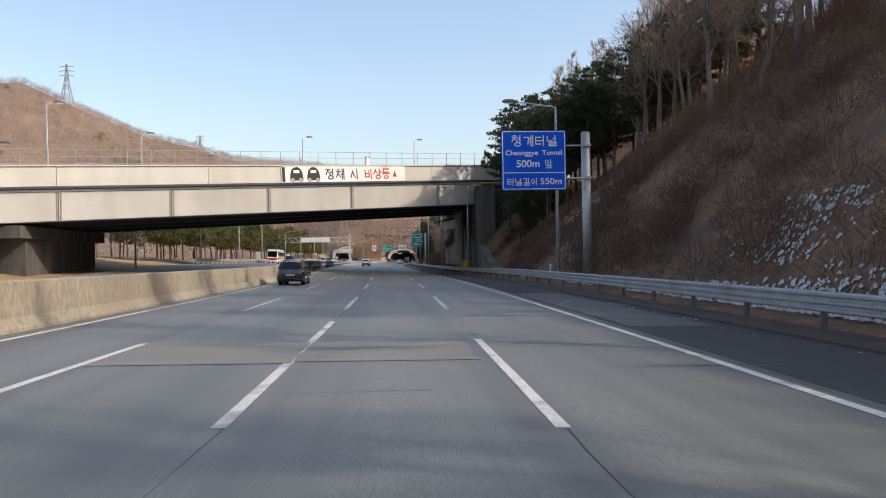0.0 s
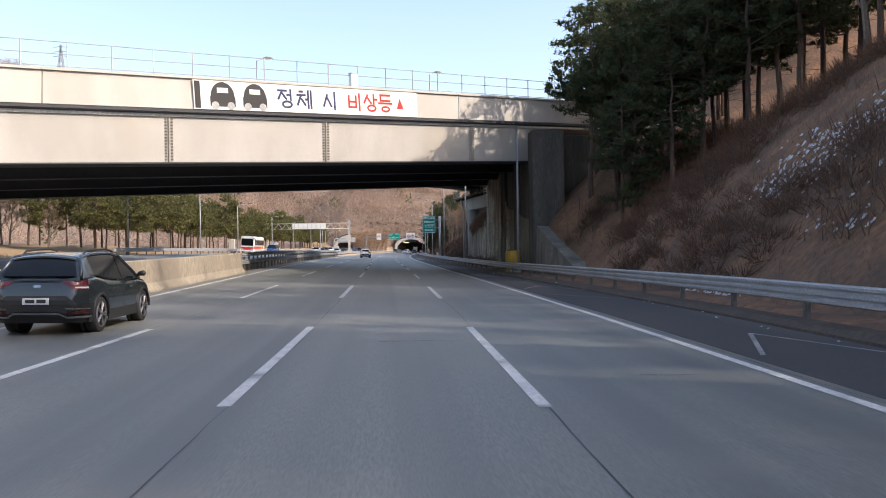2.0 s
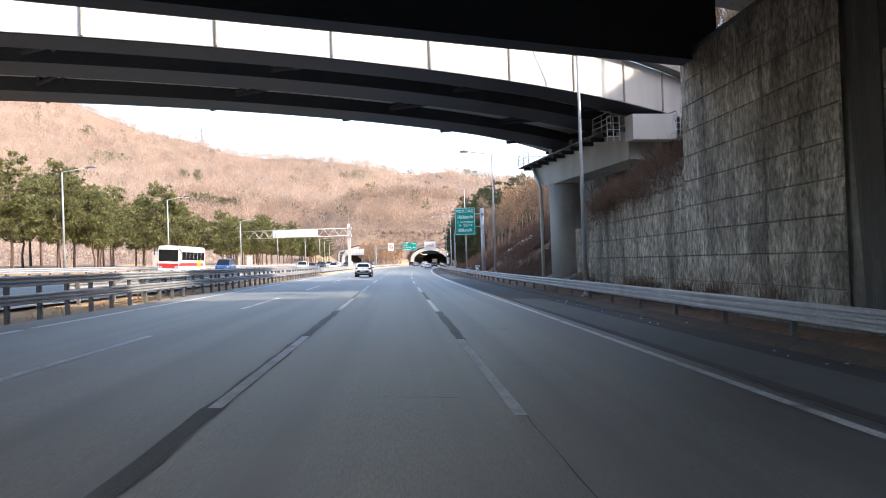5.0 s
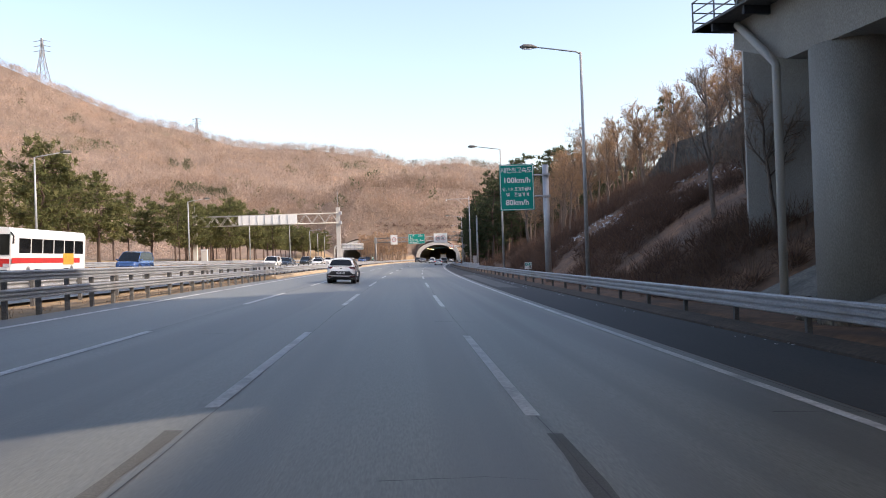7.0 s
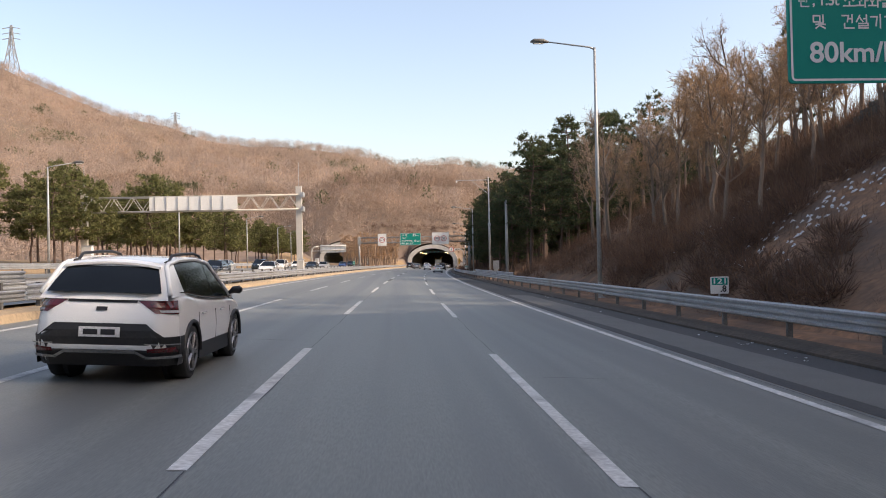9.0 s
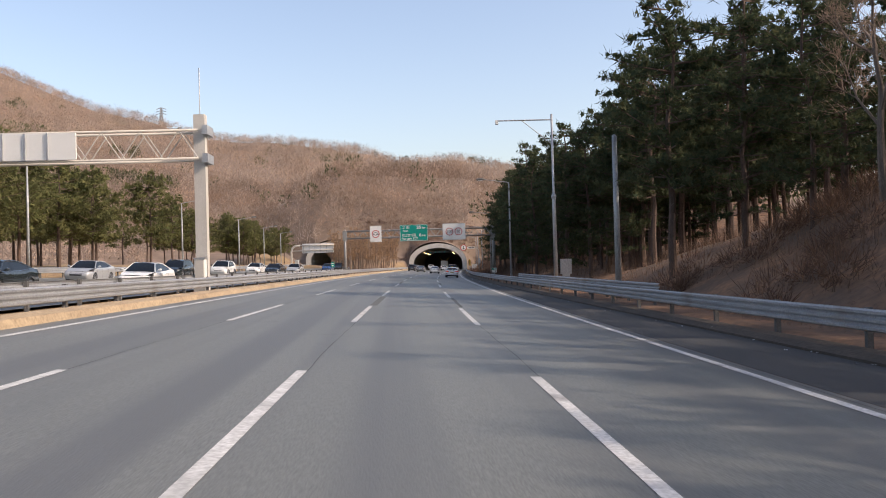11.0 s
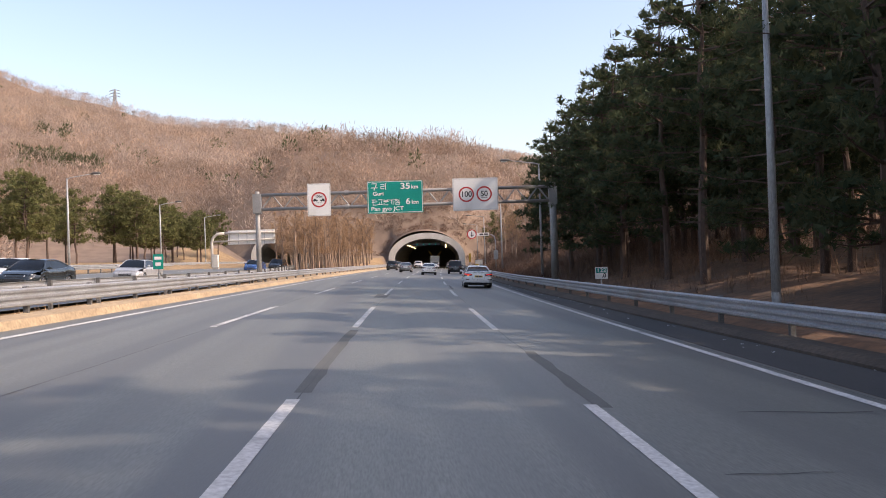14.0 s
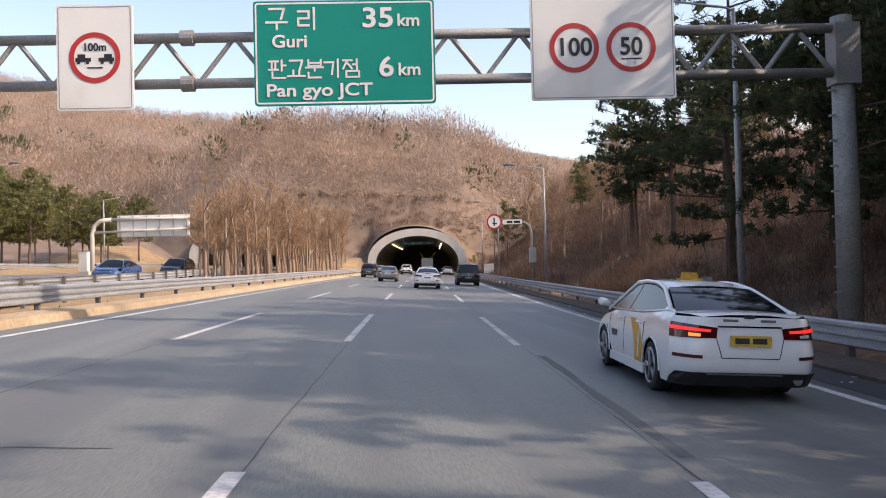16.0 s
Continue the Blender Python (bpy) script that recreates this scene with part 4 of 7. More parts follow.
def ramp_beam(prof, t0=-38.0, t1=68.0, n=52):
    return Build().sweep(prof, [(lambda r, z, t=t0 + (t1 - t0) * i / n: rp(r, t, z)) for i in range(n + 1)])


def ramp_bridge():
    root = thing("ramp_bridge", Matrix.Identity(4), "curved steel ramp bridge with dark girders over the motorway", "bridge")
    part("deck", ramp_beam([(55.3, 10.25), (72.9, 10.25), (72.9, 12.2), (55.3, 12.2)]), M["soffit"], root, "grey concrete deck soffit")
    # Girders and cross frames carry the underdeck shade as near-black colour.
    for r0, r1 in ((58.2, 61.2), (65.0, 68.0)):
        part("girder", ramp_beam([(r0, 9.6), (r1, 9.6), (r1 + 0.2, 10.24), (r0 - 0.2, 10.24)]), M["girder_dark"], root, "steel box girder with underdeck shade in its colour")
    part("girder", ramp_beam([(70.6, 9.6), (72.95, 9.6), (72.95, 10.24), (70.4, 10.24)]), M["girder_dark"], root, "steel box girder with underdeck shade in its colour")
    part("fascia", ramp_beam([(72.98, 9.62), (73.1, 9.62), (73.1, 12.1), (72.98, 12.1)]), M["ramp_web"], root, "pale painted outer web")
    part("edge_beam", ramp_beam([(72.9, 12.22), (73.8, 12.22), (73.8, 12.6), (73.5, 13.6), (73.2, 13.6), (72.9, 12.6)]), M["concrete"], root, "concrete edge parapet")
    part("edge_beam", ramp_beam([(55.0, 12.0), (55.5, 12.22), (55.5, 13.4), (55.2, 13.4), (55.0, 12.4)]), M["concrete"], root)
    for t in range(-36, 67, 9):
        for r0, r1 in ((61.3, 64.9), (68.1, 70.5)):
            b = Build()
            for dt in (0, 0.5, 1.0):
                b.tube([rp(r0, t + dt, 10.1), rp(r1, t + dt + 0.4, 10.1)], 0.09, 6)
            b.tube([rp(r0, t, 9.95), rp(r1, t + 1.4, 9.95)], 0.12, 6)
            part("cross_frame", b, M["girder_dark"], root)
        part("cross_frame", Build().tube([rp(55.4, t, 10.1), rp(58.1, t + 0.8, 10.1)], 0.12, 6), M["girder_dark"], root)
    for t in range(-36, 67, 4):
        p, q = rp(73.14, t, 9.65), rp(73.14, t, 12.05)
        part("web_splice", Build().tube([p, q], 0.06, 6), M["girder_splice"], root)
    # pier with a cross head
    th = 59.6
    c = Vector((14.7, 162.1, 0))
    part("pier", Build().tube([(c.x, c.y, -0.5), (c.x, c.y, 7.55)], 1.2, 28), M["concrete"], root, "round concrete pier with dark streaks", True)
    rot = pose(0, 0, 0, 0, 0, -83.0)
    cap = Build()
    prof = [(-4.6, 10.1), (-4.6, 8.95), (-1.6, 7.9), (15.5, 7.9), (15.5, 10.1)]
    cc = c
    vs = [rot @ Vector((a, s, z)) + Vector((cc.x, cc.y, -0.38)) for s in (-1.1, 1.1) for a, z in prof]
    cap.add(vs, [(0, 1, 2, 3, 4), (9, 8, 7, 6, 5)] + [(i, (i + 1) % 5, (i + 1) % 5 + 5, i + 5) for i in range(5)])
    part("cross_head", cap, M["concrete"], root, "concrete cross head")
    mw = Matrix.Translation((cc.x, cc.y, 0.25)) @ rot
    for sd in (-1.62, 1.62):
        part("walkway", Build().box(4.9, sd, 9.2, 21.0, 1.0, 0.08, mw), M["post"], root, "steel inspection walkway")
        for k in range(11):
            part("walkway_bracket", Build().box(-4.4 + k * 2.0, sd * 0.94, 9.02, 0.12, 0.95, 0.26, mw), M["girder_dark"], root)
    part("walkway", Build().box(-5.1, 0, 9.2, 1.0, 4.24, 0.08, mw), M["post"], root, "steel inspection walkway")
    for sd in (-2.1, 2.1):
        for k in range(3):
            part("handrail_post", Build().tube([mw @ Vector((-5.55 + k * 1.5, sd, 9.2)), mw @ Vector((-5.55 + k * 1.5, sd, 10.2))], 0.03, 6), M["galv"], root)
            part("handrail_post", Build().tube([mw @ Vector((15.3 - k * 1.5, sd, 9.2)), mw @ Vector((15.3 - k * 1.5, sd, 10.2))], 0.03, 6), M["galv"], root)
        for z in (9.5, 9.85, 10.2):
            part("handrail", Build().tube([mw @ Vector((-5.55, sd, z)), mw @ Vector((-2.5, sd, z))], 0.025, 6), M["galv"], root)
            part("handrail", Build().tube([mw @ Vector((12.3, sd, z)), mw @ Vector((15.3, sd, z))], 0.025, 6), M["galv"], root)
    for z in (9.5, 9.85, 10.2):
        part("handrail", Build().tube([mw @ Vector((-5.55, -2.1, z)), mw @ Vector((-5.55, 2.1, z))], 0.025, 6), M["galv"], root)
    part("end_block", Build().box(16.2, 0, 9.0, 1.2, 2.7, 1.5, mw), M["pale"], root, "pale concrete end block")
    for sd in (-1.75, 1.75):
        for k in range(3):
            part("handrail_post", Build().tube([mw @ Vector((15.75, sd * (1 + 0.22 * k), 8.3)), mw @ Vector((15.75, sd * (1 + 0.22 * k), 9.8))], 0.035, 6), M["pale"], root)
        for z in (8.6, 9.0, 9.4, 9.8):
            part("handrail", Build().tube([mw @ Vector((15.75, sd, z)), mw @ Vector((15.75, sd * 1.44, z))], 0.03, 6), M["pale"], root)
    for k in (-2.0, 3.0, 8.0, 13.0):
        part("bearing", Build().box(k, 0, 9.9, 0.8, 0.8, 0.84, mw), M["post"], root)
    part("drain_pipe", Build().tube([mw @ Vector((-4.0, -1.3, 9.0)), mw @ Vector((-2.2, -1.4, 7.6)), mw @ Vector((-1.6, -1.45, 7.1)), mw @ Vector((-1.6, -1.45, -0.4))], 0.13, 10), M["pale"], root, "pale plastic drain pipe", True)
    cb = rp(72.0, th + 2, 0)
    part("pier", Build().tube([(cb.x, cb.y, 2.0), (cb.x, cb.y, 8.8)], 1.2, 24), M["concrete"], root, smooth=True)
    e = rp(65.2, 68.0, 0)
    part("abutment", Build().box(0, 1.5, 6.0, 17.0, 3.0, 12.6, Matrix.Translation((e.x, e.y, 0)) @ pose(0, 0, 0, 0, 0, 68 - 90)), M["concrete"], root, "concrete abutment in the slope")


ramp_bridge()

# ---- retaining wall of cast stone panels ----
WALL_Y = [88, 96, 103, 107, 117.9, 118, 127.6, 128.0, 140, 144, 148]
WALL_Z = [0.7, 2.6, 4.4, 4.8, 6.5, 9.6, 9.6, 6.0, 5.2, 4.4, 3.5]


def wall_o(y):
    return 9.5 if not 118 <= y <= 127.8 else 9.25


M["rubble"] = mat("dark_rubble_stone", (0.20, 0.18, 0.155), (0.11, 0.10, 0.088), 0.92, scale=1.5, fine=8, bump=1.0, blotch=0.5, dark=(0.05, 0.046, 0.04))
M["stone"] = mat("cast_stone_panels", (0.62, 0.57, 0.48), (0.30, 0.27, 0.23), 0.92, scale=1.7, fine=7, bump=1.0, blotch=0.8, dark=(0.09, 0.08, 0.066), rnd=0.06, stretch=(1, 1.3, 0.42), world_xyz=True)
nt_ = M["stone"].node_tree
bs_ = nt_.nodes["Principled BSDF"]
mp_ = nt_.nodes.new("ShaderNodeMapping")
mp_.inputs["Scale"].default_value = (4.2, 4.2, 2.2)
nt_.links.new(nt_.nodes.new("ShaderNodeNewGeometry").outputs["Position"], mp_.inputs["Vector"])
nz_ = nt_.nodes.new("ShaderNodeTexNoise")
nz_.inputs["Scale"].default_value, nz_.inputs["Detail"].default_value, nz_.inputs["Roughness"].default_value = 1.6, 7, 0.68
nt_.links.new(mp_.outputs["Vector"], nz_.inputs["Vector"])
cr_ = nt_.nodes.new("ShaderNodeValToRGB")
for i_, (p_, c_) in enumerate(((0.36, (0.16, 0.15, 0.135)), (0.62, (1.25, 1.22, 1.15)))):
    cr_.color_ramp.elements[i_].position, cr_.color_ramp.elements[i_].color = p_, (*c_, 1)
nt_.links.new(nz_.outputs["Fac"], cr_.inputs["Fac"])
mu_ = nt_.nodes.new("ShaderNodeMix")
mu_.data_type, mu_.blend_type = "RGBA", "MULTIPLY"
mu_.inputs["Factor"].default_value = 0.8
nt_.links.new(bs_.inputs["Base Color"].links[0].from_socket, mu_.inputs[6])
nt_.links.new(cr_.outputs["Color"], mu_.inputs[7])
nt_.links.new(mu_.outputs[2], bs_.inputs["Base Color"])
bp_ = nt_.nodes.new("ShaderNodeBump")
bp_.inputs["Strength"].default_value, bp_.inputs["Distance"].default_value = 1.0, 0.06
nt_.links.new(nz_.outputs["Fac"], bp_.inputs["Height"])
nt_.links.new(bp_.outputs["Normal"], bs_.inputs["Normal"])
M["wall_face"] = mat("mossy_wall_concrete", (0.27, 0.25, 0.21), (0.17, 0.155, 0.13), 0.92, scale=1.2, fine=9, bump=0.6, blotch=0.4, dark=(0.06, 0.055, 0.045), stretch=(1, 1, 0.4))
prof_rows = sorted(set([88 + 2 * i for i in range(31)] + [118.01, 127.6, 127.79, 127.81, 128.0]))
b = Build()
vs = []
for y in prof_rows:
    h = float(np.interp(y, WALL_Y, WALL_Z))
    vs += [P(wall_o(y), y, -0.2), P(wall_o(y) + 0.1, y, h), P(wall_o(y) + 1.2, y, h), P(wall_o(y) + 1.2, y, -0.2)]
b.add(vs, [(4 * i + k, 4 * i + (k + 1) % 4, 4 * i + 4 + (k + 1) % 4, 4 * i + 4 + k) for i in range(len(prof_rows) - 1) for k in range(4)] + [(0, 1, 2, 3), tuple(len(vs) - 4 + k for k in range(4))])
wall = tagged(new("retaining_wall", b.mesh("retaining_wall", M["wall_face"])), "tall retaining wall of weathered cast-stone panels with ivy stains", "wall", "", "structure")
rs = random.Random(8)
stone_meshes = []
for k in range(8):
    bb = Build()
    vs = []
    cut = (0.0, 0.03, 0.34, 0.66, 0.97, 1.0)
    for iz in range(6):
        for iy in range(6):
            edge = iz in (0, 5) or iy in (0, 5)
            inner = iz in (2, 3) and iy in (2, 3)
            dy, dz = (rs.uniform(-0.05, 0.05), rs.uniform(-0.05, 0.05)) if inner else (0.0, 0.0)
            vs.append((0.0 if edge else -0.03 - rs.uniform(0, 0.004), cut[iy] - 0.5 + dy, cut[iz] - 0.5 + dz))
    bb.add(vs, [(iz * 6 + iy, iz * 6 + iy + 1, iz * 6 + iy + 7, iz * 6 + iy + 6) for iz in range(5) for iy in range(5)])
    stone_meshes.append(bb.mesh("stone", M["stone"]))
sy, count = 106.0, 0
while sy < 147.5:
    wy = rs.uniform(1.7, 2.3)
    h = float(np.interp(sy + wy / 2, WALL_Y, WALL_Z))
    z = 0.35
    while z < h - 0.3:
        hz = 0.9
        if sy > 112:
            q = part("stone", rs.choice(stone_meshes), None, wall)
            q.matrix_basis = Matrix.Translation(P(wall_o(sy + wy / 2) + 0.0, sy + wy / 2, z + hz / 2)) @ Matrix.Diagonal((1, wy * 1.0, hz * 0.985, 1))
            count += 1
        z += hz
    sy += wy

# dry-stone terrace wall high on the hillside
def terrace_wall():
    root = thing("terrace_wall", at(26.0, 214.0), "grey rubble terrace wall high on the brown hillside", "wall", "", "structure")
    inv = root.matrix_basis.inverted()
    q = random.Random(31)
    back, b = Build(), Build()
    rows = [190 + 3 * i for i in range(15)]
    foot = lambda y: land(25.2, y) - 0.1 + bank(y) * 0
    top = lambda y: foot(y) + 3.4 * smooth01((234 - y) / 14)
    vs = []
    for y in rows:
        vs += [inv @ P(25.3, y, foot(y) - 0.6), inv @ P(25.7, y, top(y)), inv @ P(26.9, y, top(y)), inv @ P(26.9, y, foot(y) - 0.6)]
    back.add(vs, [(4 * i + k, 4 * i + (k + 1) % 4, 4 * i + 4 + (k + 1) % 4, 4 * i + 4 + k) for i in range(len(rows) - 1) for k in range(4)] + [(0, 1, 2, 3), tuple(len(vs) - 4 + k for k in range(4))])
    part("core", back, M["wall_face"], root)
    z = 0.0
    while z < 3.3:
        hz = q.uniform(0.26, 0.36)
        y = 190.0
        while y < 231:
            wy = q.uniform(0.34, 0.62)
            if z + hz < top(y + wy / 2) - foot(y + wy / 2) + 0.1:
                lean = 0.4 * (z + hz / 2) / 3.4
                p = inv @ P(25.27 + lean + q.uniform(-0.05, 0.03), y + wy / 2, foot(y + wy / 2) + z + hz / 2)
                b.box(p.x, p.y, p.z, 0.3, wy * 0.93, hz * 0.9, None, 0.94)
            y += wy
        z += hz
    tagged(part("rubble_stones", b, M["rubble"], root), "weathered grey rubble stones", "", "", "stuff")


terrace_wall()

# sloped paving under the ramp bridge
b = Build()
rows = []
for i in range(9):
    y = 148.2 + i * 2.4
    rows.append([P(10.6 + k * 1.9, y, max(land(10.6 + k * 1.9, y), 0.3 + k * 0.85) + 0.12) for k in range(8)])
b.add([p for r in rows for p in r], [(i * 8 + k, i * 8 + k + 1, i * 8 + k + 9, i * 8 + k + 8) for i in range(8) for k in range(7)])
structure("slope_paving", b, M["wall_face"], "sloping grey concrete paving beneath the ramp bridge", "paving")

# ---- roadside bits ----
def barrel(o, y, label):
    root = thing("impact_barrel", at(o, y, land(o, y) - 0.02), label, "barrel", "yellow barrels")
    part("drum", Build().tube([(0, 0, 0.2), (0, 0, 0.25), (0, 0, 1.65), (0, 0, 1.75)], [0.48, 0.56, 0.54, 0.46], 18), M["yellow"], root, smooth=True)
    part("plinth", Build().box(0, 0, 0.05, 0.8, 0.8, 0.32), M["concrete"], root)
    part("rim", Build().tube([(0, 0, 1.74), (0, 0, 1.8)], 0.42, 18), M["black"], root)


barrel(8.5, 105.0, "yellow plastic impact barrel behind the guardrail")
barrel(8.5, 106.3, "yellow plastic impact barrel behind the guardrail")
root = thing("hydrant_post", at(9.2, 56.0, land(9.2, 56.0) - 0.05), "white rounded marker post behind the guardrail", "marker post")
part("post", Build().tube([(0, 0, 0), (0, 0, 1.0), (0, 0, 1.12), (0, 0, 1.2)], [0.07, 0.07, 0.12, 0.05], 10), M["white"], root, smooth=True)
part("collar", Build().tube([(0, 0, 0.8), (0, 0, 0.86)], 0.085, 10), M["galv"], root)


def camera_pole():
    root = thing("traffic_camera_pole", at(8.3, 283.5, 0.2), "silver pole with a long camera arm and control box", "camera pole")
    part("pole", Build().tube([(0, 0, -0.2), (0, 0, 6.8), (0, 0, 6.9), (0, 0, 12.7)], [0.16, 0.13, 0.09, 0.075], 12), M["galv"], root, smooth=True)
    part("collar", Build().tube([(0, 0, 6.5), (0, 0, 6.7), (0, 0, 6.9)], [0.14, 0.2, 0.12], 12), M["galv"], root)
    part("arm", Build().tube([(0, 0, 12.3), (-4.1, 0, 12.3)], 0.05, 8), M["galv"], root)
    part("brace", Build().tube([(0, 0, 10.5), (-2.2, 0, 12.3)], 0.03, 6), M["galv"], root)
    part("camera_head", Build().box(-4.0, -0.1, 12.12, 0.2, 0.35, 0.2), M["white"], root)
    part("control_box", Build().box(0.75, 0.1, 1.6, 0.75, 0.5, 1.1), M["pole"], root, "grey steel control box")
    part("box_stand", Build().box(0.75, 0.1, 0.5, 0.5, 0.4, 1.1), M["galv"], root)


camera_pole()
root = thing("utility_pole", at(8.6, 266.0, 0.2), "plain grey concrete pole beside the pines", "pole")
part("pole", Build().tube([(0, 0, -0.2), (0, 0, 8.3)], [0.17, 0.12], 12), M["pole"], root, smooth=True)
part("cap", Build().tube([(0, 0, 8.3), (0, 0, 8.4)], [0.13, 0.06], 12), M["pole"], root)


def round_sign():
    root = thing("cyclist_ban_sign", at(7.9, 402.0, 0.2), "round red-bordered ban sign with a name plate on an arm", "road sign")
    part("post", Build().tube([(0, 0, -0.2), (0, 0, 4.6), (-0.15, 0, 5.2), (-0.6, 0, 5.5)], 0.08, 10), M["galv"], root, smooth=True)
    part("arm", Build().tube([(-0.5, 0, 5.5), (-3.3, 0, 5.55)], 0.05, 8), M["galv"], root)
    disc = Build().add([(-3.3 + 0.7 * math.cos(q * math.pi / 16), -0.1, 5.6 + 0.7 * math.sin(q * math.pi / 16)) for q in range(32)], [tuple(range(32))])
    disc.add([(-3.3 + 0.7 * math.cos(q * math.pi / 16), -0.06, 5.6 + 0.7 * math.sin(q * math.pi / 16)) for q in range(32)], [tuple(range(31, -1, -1))])
    d = part("disc", disc, M["white"], root, "white disc")
    part("red_ring", ring(-3.3, 5.6, 0.69, 0.54, -0.108), M["red"], d)
    part("symbol", Build().box(-3.3, -0.11, 5.6, 0.12, 0.004, 0.7).box(-3.25, -0.11, 5.45, 0.4, 0.004, 0.1), M["black"], d)
    n = part("name_plate", Build().box(-1.7, -0.08, 5.55, 1.7, 0.04, 0.42), M["white"], root)
    part("text_bar", Build().box(-1.95, -0.105, 5.55, 0.5, 0.004, 0.2).box(-1.3, -0.105, 5.55, 0.55, 0.004, 0.2), M["black"], n)
    part("box", Build().box(0.0, -0.2, 2.6, 0.6, 0.3, 1.3), M["pole"], root)


round_sign()


def cabinet(o, y, label, w=0.8, h=1.5):
    root = thing("roadside_cabinet", at(o, y, max(0.0, land(o, y))), label, "cabinet", "roadside cabinets")
    part("plinth", Build().box(0, 0, 0.1, w + 0.1, 0.6, 0.4), M["concrete"], root)
    part("body", Build().box(0, 0, 0.25 + h / 2, w, 0.5, h), M["white"], root)
    part("door", Build().box(0, -0.265, 0.25 + h / 2, w * 0.86, 0.03, h * 0.9), M["pale"], root)
    part("roof", Build().box(0, 0, 0.28 + h, w + 0.12, 0.62, 0.06), M["galv"], root)


cabinet(-12.9, 268.0, "pale control cabinet on the median", 0.5, 1.5)
cabinet(-32.5, 205, "pale control cabinet beside the opposite carriageway", 1.1, 2.4)
cabinet(-32.4, 262, "pale control cabinet beside the opposite carriageway", 0.9, 2.2)
cabinet(-32.6, 408, "pale control cabinet beside the opposite carriageway", 0.8, 1.8)
cabinet(7.6, 452, "pale control cabinet beside the tunnel approach", 1.4, 1.6)
root = thing("median_board", at(-12.2, 321.0), "small green board on a post behind the median guardrail", "road sign")
part("post", Build().tube([(0, 0, -0.2), (0, 0, 1.3)], 0.035, 8), M["galv"], root)
part("board", plate(0.40, 0.6, 0.03, 0.02), M["green"], root, m=Matrix.Translation((0, -0.06, 1.5)))
part("text_bar", Build().box(0, -0.082, 1.64, 0.28, 0.004, 0.12).box(0, -0.082, 1.4, 0.22, 0.004, 0.14), M["letter"], root)
root = thing("hazard_board", at(6.3, 470.0), "tall yellow and black hazard board beside the tunnel", "road sign")
part("board", Build().box(0, 0, 2.6, 0.5, 0.06, 1.9), M["yellow"], root)
part("post", Build().tube([(0, 0.06, -0.2), (0, 0.06, 2.2)], 0.05, 8), M["galv"], root)


# ---- pylon on the ridge ----
def pylon(x, y, h, w):
    z = P(x - lx(y), y, land(x - lx(y), y) - 2).z
    root = thing("pylon", pose(x, y, z), "grey lattice power pylon on the wooded ridge", "pylon", "power pylons")
    b = Build()
    lv = [(0, 1.0), (0.25, 0.68), (0.5, 0.4), (0.7, 0.25), (1.0, 0.1)]
    for sx, sy in ((1, 1), (1, -1), (-1, -1), (-1, 1)):
        part("leg", Build().tube([(sx * w * k / 2, sy * w * k / 2, h * t) for t, k in lv], 0.45, 4), M["pole"], root)
    for (t0, k0), (t1, k1) in zip(lv, lv[1:]):
        for a, c in (((1, 1), (1, -1)), ((1, -1), (-1, -1)), ((-1, -1), (-1, 1)), ((-1, 1), (1, 1))):
            part("brace", Build().tube([(a[0] * w * k0 / 2, a[1] * w * k0 / 2, h * t0), (c[0] * w * k1 / 2, c[1] * w * k1 / 2, h * t1)], 0.25, 4), M["pole"], root)
            part("brace", Build().tube([(c[0] * w * k0 / 2, c[1] * w * k0 / 2, h * t0), (a[0] * w * k1 / 2, a[1] * w * k1 / 2, h * t1)], 0.25, 4), M["pole"], root)
    for t in (0.68, 0.80, 0.92):
        part("cross_arm", Build().tube([(-w * 0.75, 0, h * t), (0, 0, h * t + 1.5), (w * 0.75, 0, h * t)], 0.4, 4), M["pole"], root)


pylon(-350, 960, 42, 11)
pylon(-205, 975, 20, 6)

# ---- vehicles ----
M["car_white"] = mat("white_car_paint", (0.83, 0.83, 0.81), (0.81, 0.81, 0.79), 0.22, scale=0.4, fine=400, coat=0.6)
M["car_dark"] = mat("dark_green_car_paint", (0.022, 0.030, 0.034), (0.018, 0.024, 0.028), 0.2, scale=0.4, fine=400, coat=0.8)
M["car_black"] = mat("black_car_paint", (0.012, 0.012, 0.014), (0.01, 0.01, 0.012), 0.2, scale=0.4, fine=400, coat=0.8)
M["car_grey"] = mat("grey_car_paint", (0.20, 0.21, 0.22), (0.17, 0.18, 0.19), 0.25, 0.3, scale=0.4, fine=400, coat=0.7)
M["car_silver"] = mat("silver_car_paint", (0.5, 0.51, 0.52), (0.46, 0.47, 0.48), 0.28, 0.3, scale=0.4, fine=400, coat=0.7)
M["car_blue"] = mat("blue_car_paint", (0.03, 0.08, 0.25), (0.025, 0.07, 0.2), 0.25, scale=0.4, fine=400, coat=0.7)
M["cladding"] = mat("black_plastic", (0.018, 0.018, 0.019), (0.012, 0.012, 0.013), 0.55, scale=4, fine=40)
M["glass_dark"] = mat("tinted_car_glass", (0.008, 0.010, 0.012), (0.006, 0.008, 0.010), 0.06, scale=1, fine=3, spec=0.35)
M["rubber"] = mat("tyre_rubber", (0.02, 0.02, 0.02), (0.013, 0.013, 0.013), 0.85, scale=6, fine=50)
M["rim"] = mat("alloy_rim", (0.35, 0.35, 0.36), (0.25, 0.25, 0.26), 0.35, 0.8, scale=4, fine=30)
M["chrome"] = mat("chrome_trim", (0.6, 0.6, 0.6), (0.5, 0.5, 0.5), 0.15, 1.0, scale=4)
